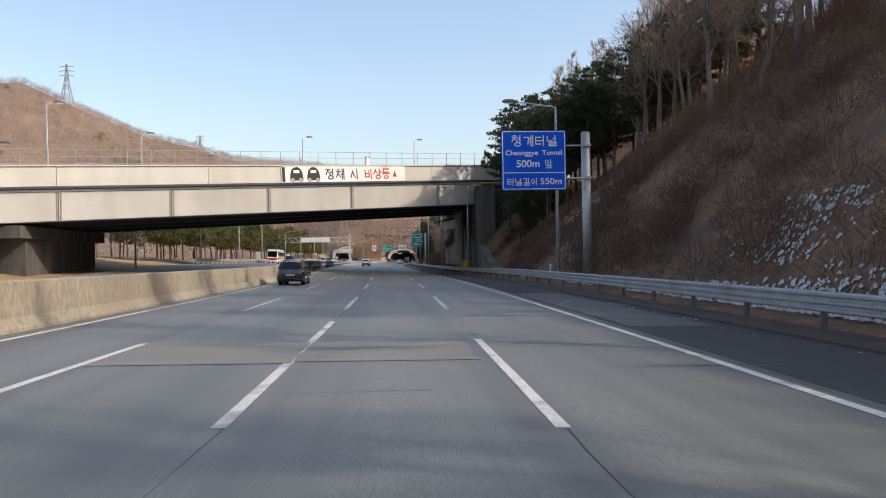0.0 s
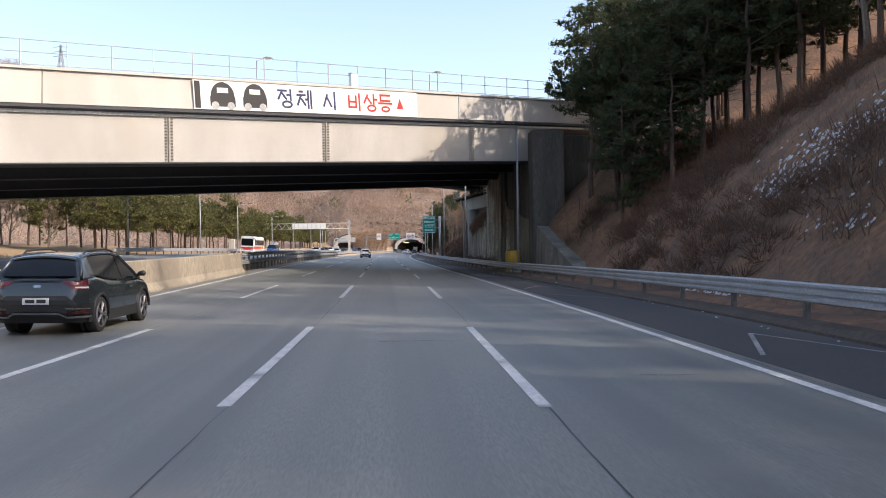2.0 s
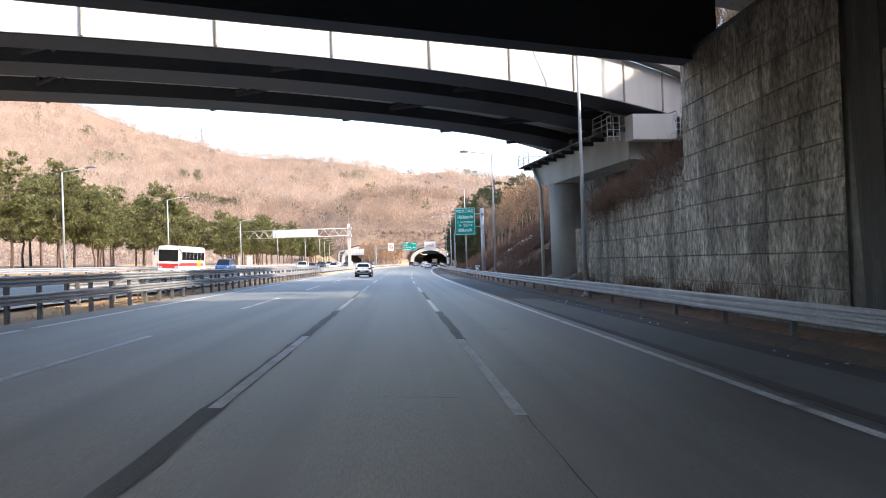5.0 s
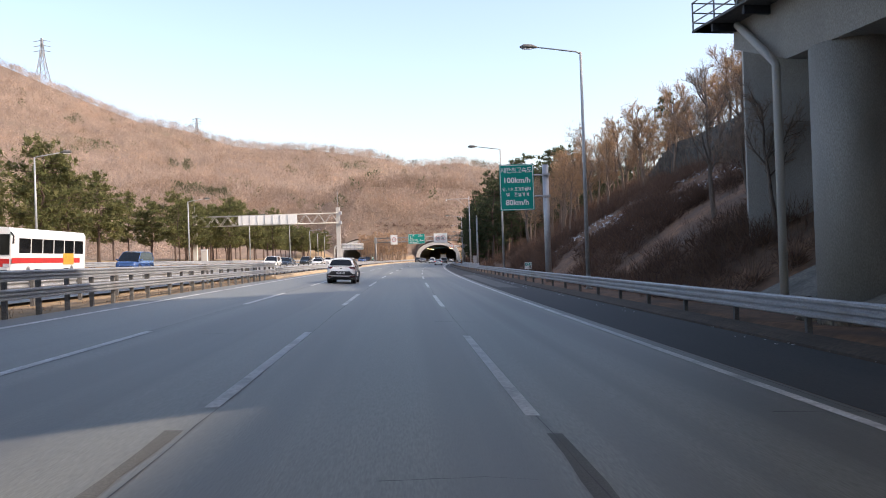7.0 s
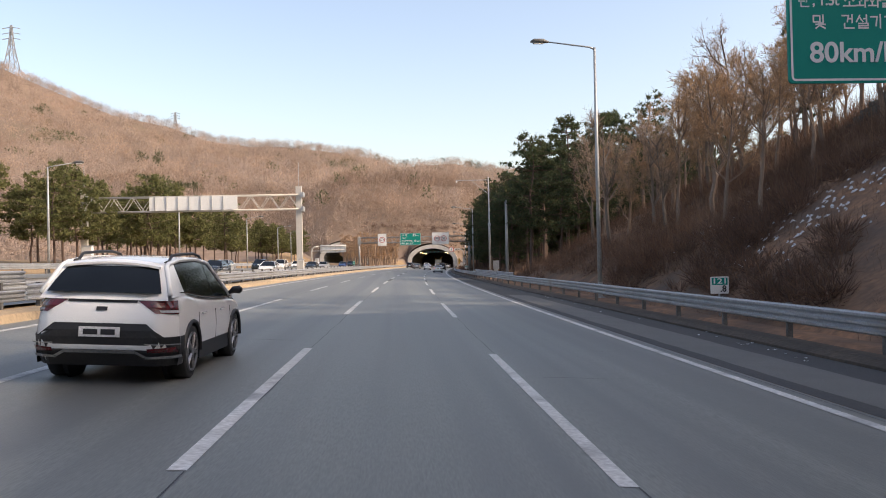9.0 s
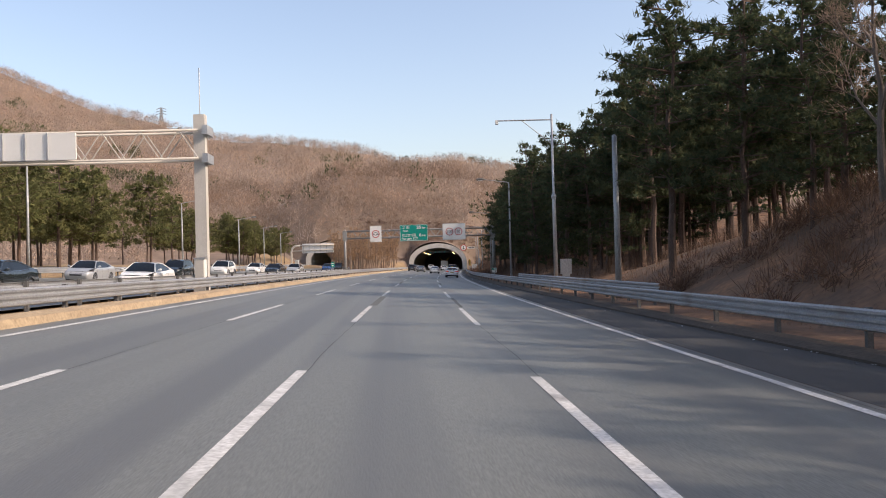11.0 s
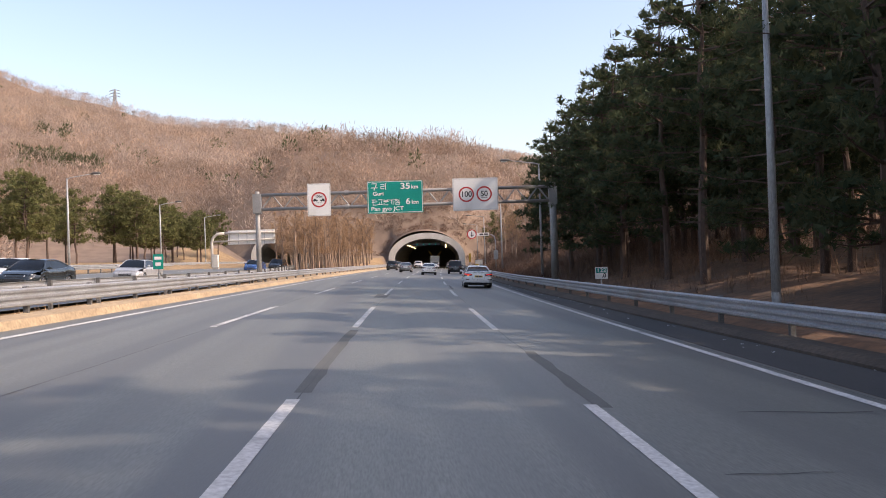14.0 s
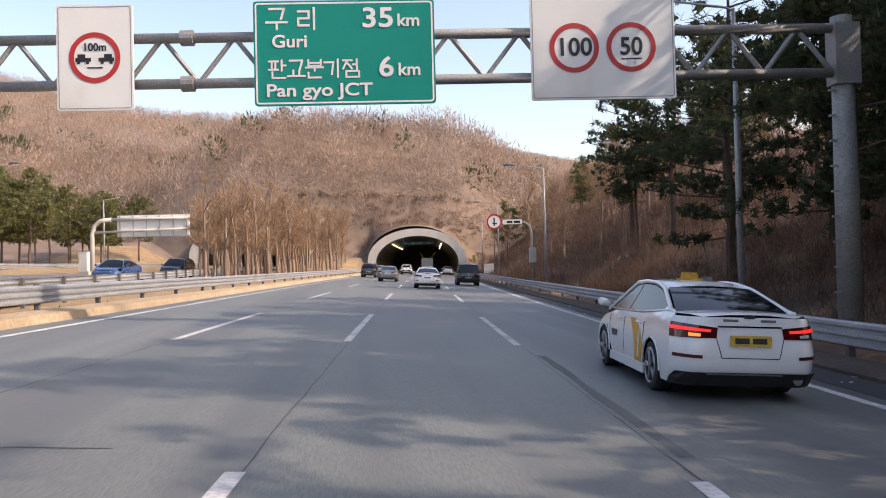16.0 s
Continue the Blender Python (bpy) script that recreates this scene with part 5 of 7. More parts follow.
M["lamp_red"] = mat("red_lamp_lens", (0.13, 0.006, 0.008), (0.07, 0.004, 0.006), 0.15, scale=8, fine=40, coat=0.5)
M["lamp_lit"] = glow("lit_brake_lamp", (0.9, 0.03, 0.02), 0.45)
M["lamp_amber"] = glow("lit_amber_lamp", (1.0, 0.22, 0.03), 0.7)
M["lamp_clear"] = mat("clear_lamp_lens", (0.55, 0.55, 0.56), (0.4, 0.4, 0.42), 0.12, scale=8, fine=40)
M["plate_yellow"] = mat("yellow_plate", (0.66, 0.42, 0.03), rough=0.45, scale=4)
M["plate_white"] = mat("white_plate", (0.7, 0.7, 0.7), rough=0.45, scale=4)
M["livery"] = mat("yellow_livery", (0.75, 0.40, 0.03), (0.68, 0.35, 0.03), 0.35, scale=3)

SEDAN = dict(
    yr=[(0.2, -2.34), (0.42, -2.48), (0.62, -2.49), (0.85, -2.45), (1.02, -2.43), (1.1, -2.42)], yf=[(0.2, 2.22), (0.45, 2.36), (0.62, 2.33), (0.85, 2.05), (1.1, 1.9)],
    zt=[(-2.5, 1.04), (-2.38, 1.085), (-1.75, 1.09), (-0.5, 1.0), (0.8, 0.98), (1.2, 0.97), (1.9, 0.86), (2.25, 0.72), (2.4, 0.62)], w=0.93, axle=(-1.40, 1.405), r=0.33,
    cab=[(-1.95, 1.07), (-1.0, 1.385), (-0.55, 1.45), (0.0, 1.465), (0.5, 1.43), (1.28, 0.975)], belt=0.80, roof=0.57, sill=0.2, clad=0.0, bpillar=0.12, cpillar=0.36)
SUV = dict(
    yr=[(0.25, -2.15), (0.48, -2.30), (0.72, -2.31), (0.95, -2.27), (1.08, -2.23), (1.18, -2.17)], yf=[(0.25, 2.15), (0.5, 2.30), (0.75, 2.27), (0.98, 2.08), (1.15, 1.9)],
    zt=[(-2.3, 1.17), (-1.6, 1.19), (-0.9, 1.12), (-0.5, 1.085), (0.8, 1.03), (1.15, 1.04), (1.9, 0.96), (2.2, 0.85), (2.4, 0.72)], w=0.93, axle=(-1.38, 1.375), r=0.37,
    cab=[(-2.17, 1.17), (-1.86, 1.58), (-1.2, 1.645), (-0.3, 1.665), (0.35, 1.61), (1.2, 1.05)], belt=0.83, roof=0.63, sill=0.25, clad=0.16, bpillar=0.05, cpillar=0.62)
VAN = dict(
    yr=[(0.25, -2.42), (0.5, -2.52), (0.8, -2.53), (1.05, -2.50), (1.2, -2.47)], yf=[(0.25, 2.3), (0.5, 2.5), (0.8, 2.45), (1.2, 2.1)],
    zt=[(-2.5, 1.12), (0.9, 1.1), (1.5, 1.1), (2.2, 0.98), (2.5, 0.8)], w=0.98, axle=(-1.5, 1.55), r=0.36,
    cab=[(-2.46, 1.10), (-2.33, 1.78), (-1.5, 1.88), (0.0, 1.89), (0.8, 1.82), (1.75, 1.08)], belt=0.90, roof=0.74, sill=0.25, clad=0.05, bpillar=0.1, cpillar=0.2)


def car(kind, paint, m, label, category="car", extras=(), lit=False, plate_mat="plate_white", group="traffic"):
    K = kind
    root = thing("car", m, label, category, group)
    itp = lambda a, q: float(np.interp(q, [p[0] for p in a], [p[1] for p in a]))
    yr, yf, zt = (lambda z: itp(K["yr"], z)), (lambda z: itp(K["yf"], z)), (lambda y: itp(K["zt"], y))
    w0, r, ax = K["w"], K["r"], K["axle"]

    def W(z):
        return w0 * float(np.interp(z, [0.2, 0.35, 0.62, 0.9, 1.2], [0.95, 0.985, 1.0, 0.975, 0.90]))

    def zb(y):
        z = K["sill"]
        for a in ax:
            d = abs(y - a) / (r + 0.07)
            if d < 1:
                z = max(z, r + (r + 0.07) * math.sqrt(1 - d * d) - 0.02)
        return z

    def corner(q, d):
        return d * max(0.0, (abs(q) - 0.70) / 0.30) ** 2.3

    def rear(x, z):
        return Vector((x, yr(z) + corner(x / W(z), 0.30) - 0.02, z))

    def front(x, z):
        return Vector((x, yf(z) - corner(x / W(z), 0.50), z))

    # body shell
    b = Build()
    NV = 9
    us = sorted(set([i / 70 for i in range(71)]))
    for s in (-1, 1):
        base = len(b.v)
        for u in us:
            y0 = yr(0.5) + 0.28 + (yf(0.5) - 0.5 - yr(0.5) - 0.28) * u
            lo, hi = zb(y0), zt(y0)
            for j in range(NV):
                z = lo + (hi - lo) * j / (NV - 1)
                y = (yr(z) + 0.28) + (yf(z) - 0.5 - yr(z) - 0.28) * u
                b.v.append((s * W(z) * (1 - 0.045 * smooth01((j - NV + 2.2) / 1.2)), y, z))
        for i in range(len(us) - 1):
            for j in range(NV - 1):
                a = base + i * NV + j
                b.f.append((a, a + 1, a + NV + 1, a + NV))
    for fn, u, y0 in ((rear, 0, yr(0.5) + 0.28), (front, 1, yf(0.5) - 0.5)):
        base = len(b.v)
        qs = [-1, -0.94, -0.87, -0.8, -0.7, -0.4, 0, 0.4, 0.7, 0.8, 0.87, 0.94, 1]
        lo, hi = K["sill"], zt(yr(0.9) if u == 0 else 2.2)
        for j in range(NV):
            z = lo + (hi - lo) * j / (NV - 1)
            for q in qs:
                b.v.append(tuple(fn(q * W(z), z)))
        n = len(qs)
        for j in range(NV - 1):
            for i in range(n - 1):
                a = base + j * n + i
                b.f.append((a, a + 1, a + n + 1, a + n))
    base = len(b.v)
    ny = 46
    for i in range(ny + 1):
        y = yr(1.05) - 0.02 + (yf(0.72) - 0.02 - yr(1.05)) * i / ny
        z = zt(y)
        edge = 1.0
        dr, df = y - yr(z), yf(z) - y
        if dr < 0.28:
            edge = 0.70 + 0.30 * max(0, dr / 0.30) ** (1 / 2.3)
        if df < 0.5:
            edge = min(edge, 0.70 + 0.30 * max(0, df / 0.5) ** (1 / 2.3))
        for q in (-1, -0.93, -0.8, -0.4, 0, 0.4, 0.8, 0.93, 1):
            b.v.append((q * W(z) * 0.958 * edge, y, z + 0.035 * (1 - q * q)))
    for i in range(ny):
        for k in range(8):
            a = base + i * 9 + k
            b.f.append((a, a + 1, a + 10, a + 9))
    me = b.mesh("body", paint, True)
    me.set_sharp_from_angle(angle=radians(40))
    body = part("body", me, None, root)

    # underside
    part("underbody", Build().box(0, 0, 0.42, w0 * 1.7, 4.0, 0.3), M["cladding"], root)
    # roof and glass
    cab = K["cab"]
    bw, rw = K["belt"], K["roof"]
    top = [p for p in cab[1:-1]]

    def roof_z(y):
        return itp(cab, y)

    def cw(z):
        return bw + (rw - bw) * smooth01((z - cab[0][1]) / (cab[2][1] - cab[0][1])) if z > cab[0][1] else bw

    g = Build()
    ys_ = [top[0][0] + (top[-1][0] - top[0][0]) * i / 14 for i in range(15)]
    for y in ys_:
        z = roof_z(y)
        e = rw + 0.02
        for q in (-1, -0.9, -0.5, 0, 0.5, 0.9, 1):
            g.v.append((q * e, y, z + 0.035 * (1 - q * q) - (0.03 if abs(q) == 1 else 0)))
    for i in range(14):
        for k in range(6):
            a = i * 7 + k
            g.f.append((a, a + 1, a + 8, a + 7))
    part("roof", g, paint, root, smooth=True)
    A, Bp, C, D = cab[0], top[0], top[-1], cab[-1]

    def screen(a, c, name, wa, wc, bulge, skin=None):
        g = Build()
        for i in range(6):
            t = i / 5
            ww = wa + (wc - wa) * t
            for q in (-1, -0.6, -0.2, 0.2, 0.6, 1):
                g.v.append((q * ww, a[0] + (c[0] - a[0]) * t + bulge * (1 - q * q) * (1 if c[0] < a[0] else -1), a[1] + (c[1] - a[1]) * t + 0.02 * math.sin(math.pi * t)))
        g.f = [(i * 6 + k, i * 6 + k + 1, i * 6 + k + 7, i * 6 + k + 6) for i in range(5) for k in range(5)]
        return part(name, g, skin or M["glass_dark"], root, "" if skin else "tinted glass", True)

    if K is SUV:
        screen((A[0] - 0.05, A[1] - 0.06), (Bp[0], Bp[1] + 0.005), "hatch_frame", bw - 0.01, rw + 0.005, 0.05, paint)
        screen((A[0] - 0.05, A[1] + 0.03), (Bp[0] - 0.045, Bp[1] - 0.04), "rear_window", bw - 0.10, rw - 0.045, 0.05)
    else:
        screen((A[0] - 0.05, A[1] - 0.03), (Bp[0], Bp[1] + 0.005), "rear_window", bw - 0.035, rw - 0.0, 0.05)
    screen(D, (C[0], C[1] + 0.005), "windscreen", bw - 0.02, rw, 0.10)
    for s in (-1, 1):
        # side glass, one pane each side of the middle pillar
        def side(y, z, proud=0.0):
            t = (z - A[1]) / (max(p[1] for p in cab) - A[1])
            return Vector((s * (bw + (rw - bw) * t + proud), y, z))

        yb = K["bpillar"]
        y0, y1 = A[0] + K["cpillar"], D[0] - 0.18
        for name, ya, yc in (("rear_side_window", y0, yb - 0.02), ("front_side_window", yb + 0.02, y1)):
            n = 8
            lowp, upp = [], []
            for i in range(n + 1):
                y = ya + (yc - ya) * i / n
                zr = max(roof_z(y) - 0.05, zt(y) + 0.02)
                lowp.append(side(y, zt(y) + 0.01))
                upp.append(side(y, zr))
            part(name, Build().add(lowp + upp, [(i, i + 1, n + 2 + i, n + 1 + i) for i in range(n)]), M["glass_dark"], root, "tinted glass")
        cp = Build()
        n = 7
        ring_ = []
        for i in range(n + 1):
            y = A[0] + 0.0 + (y0 + 0.02 - A[0]) * i / n
            ring_ += [side(y, zt(y) - 0.03, 0.015), side(y, max(roof_z(y), zt(y)), 0.004)]
        cp.add(ring_, [(2 * i, 2 * i + 1, 2 * i + 3, 2 * i + 2) for i in range(n)])
        part("rear_pillar", cp, paint, root, smooth=True)
        rl = Build()
        line = [side(y, max(roof_z(y) - 0.01, zt(y)), 0.0) for y in [A[0] + (D[0] - A[0]) * i / 24 for i in range(25)]]
        rl.tube(line, 0.035, 6)
        part("roof_frame", rl, paint, root, smooth=True)
        part("window_trim", Build().tube([side(y, zt(y) + 0.015, 0.012) for y in [y0 - 0.2 + (y1 - y0 + 0.3) * i / 12 for i in range(13)]], 0.012, 5), M["chrome"], root)
        # mirror, handles, wheels, arches
        mr = part("wing_mirror", Build().tube([(s * (w0 - 0.02), D[0] - 0.25, D[1] + 0.06), (s * (w0 + 0.06), D[0] - 0.27, D[1] + 0.11), (s * (w0 + 0.16), D[0] - 0.29, D[1] + 0.12), (s * (w0 + 0.2), D[0] - 0.3, D[1] + 0.12)], [0.025, 0.06, 0.07, 0.035], 10), M["cladding"] if K is SUV else paint, root, smooth=True)
        for yh in (-0.72, 0.42):
            part("door_handle", Build().tube([(s * (W(0.86) + 0.012), yh - 0.1, 0.87), (s * (W(0.86) + 0.03), yh, 0.875), (s * (W(0.86) + 0.012), yh + 0.1, 0.88)], 0.016, 6), paint, root)
        for yd in (-0.98, yb - 0.02, 1.02):
            part("door_gap", Build().tube([(s * (W(z) + 0.0005), yd + (0.1 if yd > 0.9 else 0) * (0.9 - z), z) for z in (0.32, 0.5, 0.7, 0.9)], 0.006, 4), M["black"], root)
        for a in ax:
            wx = s * (w0 - 0.115)
            wh = part("wheel", Build().tube([(wx - 0.11, a, r), (wx - 0.10, a, r), (wx + 0.10, a, r), (wx + 0.11, a, r)], [r * 0.9, r, r, r * 0.9], 28), M["rubber"], root, "black tyre", True)
            rim = Build()
            fx = wx + s * 0.112
            rr = r * 0.70
            for q in range(5):
                for dq in (-0.12, 0.12):
                    an = q * 2 * math.pi / 5 + dq
                    rim.tube([(fx, a + 0.05 * math.cos(an), r + 0.05 * math.sin(an)), (fx, a + rr * math.cos(an), r + rr * math.sin(an))], 0.02, 5)
            rim.tube([(fx, a + rr * math.cos(q * math.pi / 12), r + rr * math.sin(q * math.pi / 12)) for q in range(25)], 0.022, 5, False)
            rim.tube([(fx - s * 0.01, a, r), (fx + s * 0.02, a, r)], 0.06, 10)
            part("rim", rim, M["rim"], wh, "five-spoke alloy rim")
            part("hub_shadow", Build().tube([(fx - s * 0.006, a, r), (fx - s * 0.002, a, r)], rr, 20), M["black"], wh)
            arch_ = [(s * (W(0.6) + 0.004), a + (r + 0.075) * math.cos(q * math.pi / 14), r + (r + 0.075) * math.sin(q * math.pi / 14) - 0.02) for q in range(15)]
            part("wheel_arch", Build().tube(arch_, 0.028 if K["clad"] > 0.1 else 0.012, 6), M["cladding"] if K["clad"] else paint, root)
            part("arch_liner", Build().tube([(s * (w0 - 0.3), a, r + 0.02), (s * (w0 - 0.24), a, r + 0.02)], r + 0.06, 18), M["black"], root)
        sk = Build().sweep([(0.0, 0.0), (0.02, 0.0), (0.02, 0.13 + K["clad"]), (0.0, 0.13 + K["clad"])], [(lambda q, z, y=y: (s * (W(0.3) + q - 0.004), y, K["sill"] - 0.03 + z)) for y in np.linspace(ax[0] + r + 0.08, ax[1] - r - 0.08, 6)])
        part("side_skirt", sk, M["cladding"] if K["clad"] else paint, root)

    def patch(name, pts, material, parent=root, proud=0.008, label=""):
        """A flat fitting that lies on the rear: corner points (x, z)."""
        n = 22 if max(abs(p[0]) for p in pts) > 0.6 else 6
        (xa, za), (xb, zb_), (xc, zc), (xd, zd) = pts
        g = Build()
        for i in range(n + 1):
            for j in range(3):
                t, v = i / n, j / 2
                x = (xa + (xb - xa) * t) * (1 - v) + (xd + (xc - xd) * t) * v
                z = (za + (zb_ - za) * t) * (1 - v) + (zd + (zc - zd) * t) * v
                p = rear(max(-W(z), min(W(z), x)), z)
                g.v.append((p.x + (proud if p.x > 0.8 else -proud if p.x < -0.8 else 0), p.y - proud, p.z))
        g.f = [(i * 3 + j, i * 3 + j + 1, i * 3 + j + 4, i * 3 + j + 3) for i in range(n) for j in range(2)]
        return part(name, g, material, parent, label)

    red = M["lamp_red"]
    if K is SEDAN:
        for s in (-1, 1):
            tl = patch("tail_lamp", [(s * 0.92, 0.80), (s * 0.42, 0.80), (s * 0.40, 0.93), (s * 0.92, 0.99)], red, label="slim red tail lamp")
            if lit:
                patch("brake_light", [(s * 0.90, 0.90), (s * 0.50, 0.875), (s * 0.48, 0.905), (s * 0.90, 0.945)], M["lamp_lit"], tl, 0.016)
                patch("reverse_lens", [(s * 0.76, 0.825), (s * 0.62, 0.82), (s * 0.62, 0.855), (s * 0.76, 0.865)], M["lamp_amber"] if s < 0 else M["lamp_clear"], tl, 0.016)
            else:
                patch("lens_band", [(s * 0.86, 0.81), (s * 0.5, 0.805), (s * 0.5, 0.85), (s * 0.88, 0.87)], M["lamp_clear"], tl, 0.014)
            patch("reflector", [(s * 0.90, 0.56), (s * 0.60, 0.55), (s * 0.60, 0.59), (s * 0.90, 0.605)], M["lamp_red"])
        patch("lower_bumper", [(-0.92, 0.2), (0.92, 0.2), (0.86, 0.38), (-0.86, 0.38)], M["cladding"], proud=0.03, label="black lower bumper")
        patch("bumper_trim", [(-0.55, 0.35), (0.40, 0.35), (0.40, 0.375), (-0.55, 0.375)], M["chrome"], proud=0.045)
        part("exhaust", Build().tube([(0.62, yr(0.3) + 0.2, 0.29), (0.62, yr(0.3) - 0.05, 0.29)], 0.06, 12), M["chrome"], root, "chrome exhaust tip")
        for a, c in (((-0.42, 0.80), (-0.36, 0.56)), ((0.42, 0.80), (0.36, 0.56)), ((-0.36, 0.56), (0.36, 0.56))):
            part("boot_gap", Build().tube([rear(a[0] + (c[0] - a[0]) * i / 4, a[1] + (c[1] - a[1]) * i / 4) - Vector((0, 0.001, 0)) for i in range(5)], 0.006, 4), M["black"], root)
        pz = 0.775
        patch("boot_trim", [(-0.40, 0.935), (0.40, 0.935), (0.40, 0.955), (-0.40, 0.955)], M["chrome"])
    else:
        for s in (-1, 1):
            zc = 1.045 if K is SUV else 1.05
            tl = patch("tail_lamp", [(s * 0.93, zc - 0.12), (s * 0.68, zc - 0.10), (s * 0.44, zc + 0.06), (s * 0.93, zc + 0.06)], red, label="dark red tail lamp")
            patch("lens_band", [(s * 0.90, zc - 0.10), (s * 0.74, zc - 0.085), (s * 0.72, zc - 0.06), (s * 0.90, zc - 0.065)], M["lamp_clear"], tl, 0.014)
            patch("reflector", [(s * 0.90, 0.44), (s * 0.60, 0.44), (s * 0.60, 0.49), (s * 0.90, 0.51)], M["lamp_red"], proud=0.022)
        patch("lamp_bar", [(-0.44, zc + 0.03), (0.44, zc + 0.03), (0.44, zc + 0.075), (-0.44, zc + 0.075)], M["cladding"])
        patch("lower_bumper", [(-0.93, 0.25), (0.93, 0.25), (0.93, 0.64), (-0.93, 0.64)], M["cladding"], proud=0.012, label="black lower bumper cladding")
        for s in (-1, 1):
            ya, yb_ = yr(0.45) + 0.26, ax[0] - r - 0.05
            part("corner_cladding", Build().add([(s * (W(z) + 0.012), y, z) for z in (0.25, 0.45, 0.64) for y in (ya, (ya + yb_) / 2, yb_)], [(0, 1, 4, 3), (1, 2, 5, 4), (3, 4, 7, 6), (4, 5, 8, 7)]), M["cladding"], root)
        patch("plate_recess", [(-0.80, 0.63), (0.80, 0.63), (0.58, 0.81), (-0.58, 0.81)], M["cladding"], proud=0.012)
        for pts in ([(-0.92, 0.36), (-0.56, 0.35), (-0.56, 0.385), (-0.92, 0.40)], [(0.56, 0.35), (0.92, 0.36), (0.92, 0.40), (0.56, 0.385)], [(-0.58, 0.35), (-0.44, 0.43), (-0.44, 0.47), (-0.58, 0.39)], [(0.58, 0.35), (0.44, 0.43), (0.44, 0.47), (0.58, 0.39)], [(-0.45, 0.425), (0.45, 0.425), (0.45, 0.47), (-0.45, 0.47)], [(-0.92, 0.535), (-0.58, 0.545), (-0.58, 0.56), (-0.92, 0.55)], [(0.92, 0.535), (0.58, 0.545), (0.58, 0.56), (0.92, 0.55)]):
            patch("skid_trim", pts, M["chrome"] if kind is not VAN else M["cladding"], proud=0.04, label="satin silver trim")
        part("spoiler", Build().sweep([(0.0, 0.0), (-0.12, -0.03), (-0.12, 0.0), (0.0, 0.035)], [(lambda q, z, x=x: (x, Bp[0] + q + 0.02, Bp[1] + z - 0.06 * (x / rw) ** 2 + 0.02)) for x in np.linspace(-rw, rw, 9)]), paint, root)
        if K is SUV:
            for s in (-1, 1):
                part("roof_rail", Build().tube([(s * (rw - 0.02), y, roof_z(y) + (0.075 if -1.5 < y < 0.1 else 0.0)) for y in (-1.68, -1.55, -1.4, -0.9, -0.3, 0.05, 0.25)], 0.022, 6), M["cladding"], root, smooth=True)
        pz = 0.70
    pl = patch("number_plate", [(-0.26, pz - 0.065), (0.26, pz - 0.065), (0.26, pz + 0.065), (-0.26, pz + 0.065)], M[plate_mat], proud=0.03)
    patch("plate_bar", [(-0.2, pz - 0.035), (-0.02, pz - 0.035), (-0.02, pz + 0.035), (-0.2, pz + 0.035)], M["black"], pl, 0.036)
    patch("plate_bar", [(0.02, pz - 0.035), (0.2, pz - 0.035), (0.2, pz + 0.035), (0.02, pz + 0.035)], M["black"], pl, 0.036)
    patch("badge", [(-0.07, pz + 0.27), (0.07, pz + 0.27), (0.07, pz + 0.32), (-0.07, pz + 0.32)], M["black"] if paint is M["car_white"] else M["chrome"], proud=0.012)
    for s in (-1, 1):
        hl = Build().add([front(s * 0.88 * W(0.7), 0.66) + Vector((0, 0.01, 0)), front(s * 0.45 * W(0.7), 0.66) + Vector((0, 0.01, 0)), front(s * 0.45 * W(0.75), 0.73) + Vector((0, 0.01, 0.0)), front(s * 0.9 * W(0.75), 0.77) + Vector((0, 0.01, 0.0))], [(0, 1, 2, 3)])
        part("head_lamp", hl, M["lamp_clear"], root)
    part("grille", Build().add([front(-0.4, 0.45) + Vector((0, 0.012, 0)), front(0.4, 0.45) + Vector((0, 0.012, 0)), front(0.42, 0.64) + Vector((0, 0.012, 0)), front(-0.42, 0.64) + Vector((0, 0.012, 0))], [(0, 1, 2, 3)]), M["cladding"], root)
    for e in extras:
        e(root, W, roof_z, rear, patch)
    return root


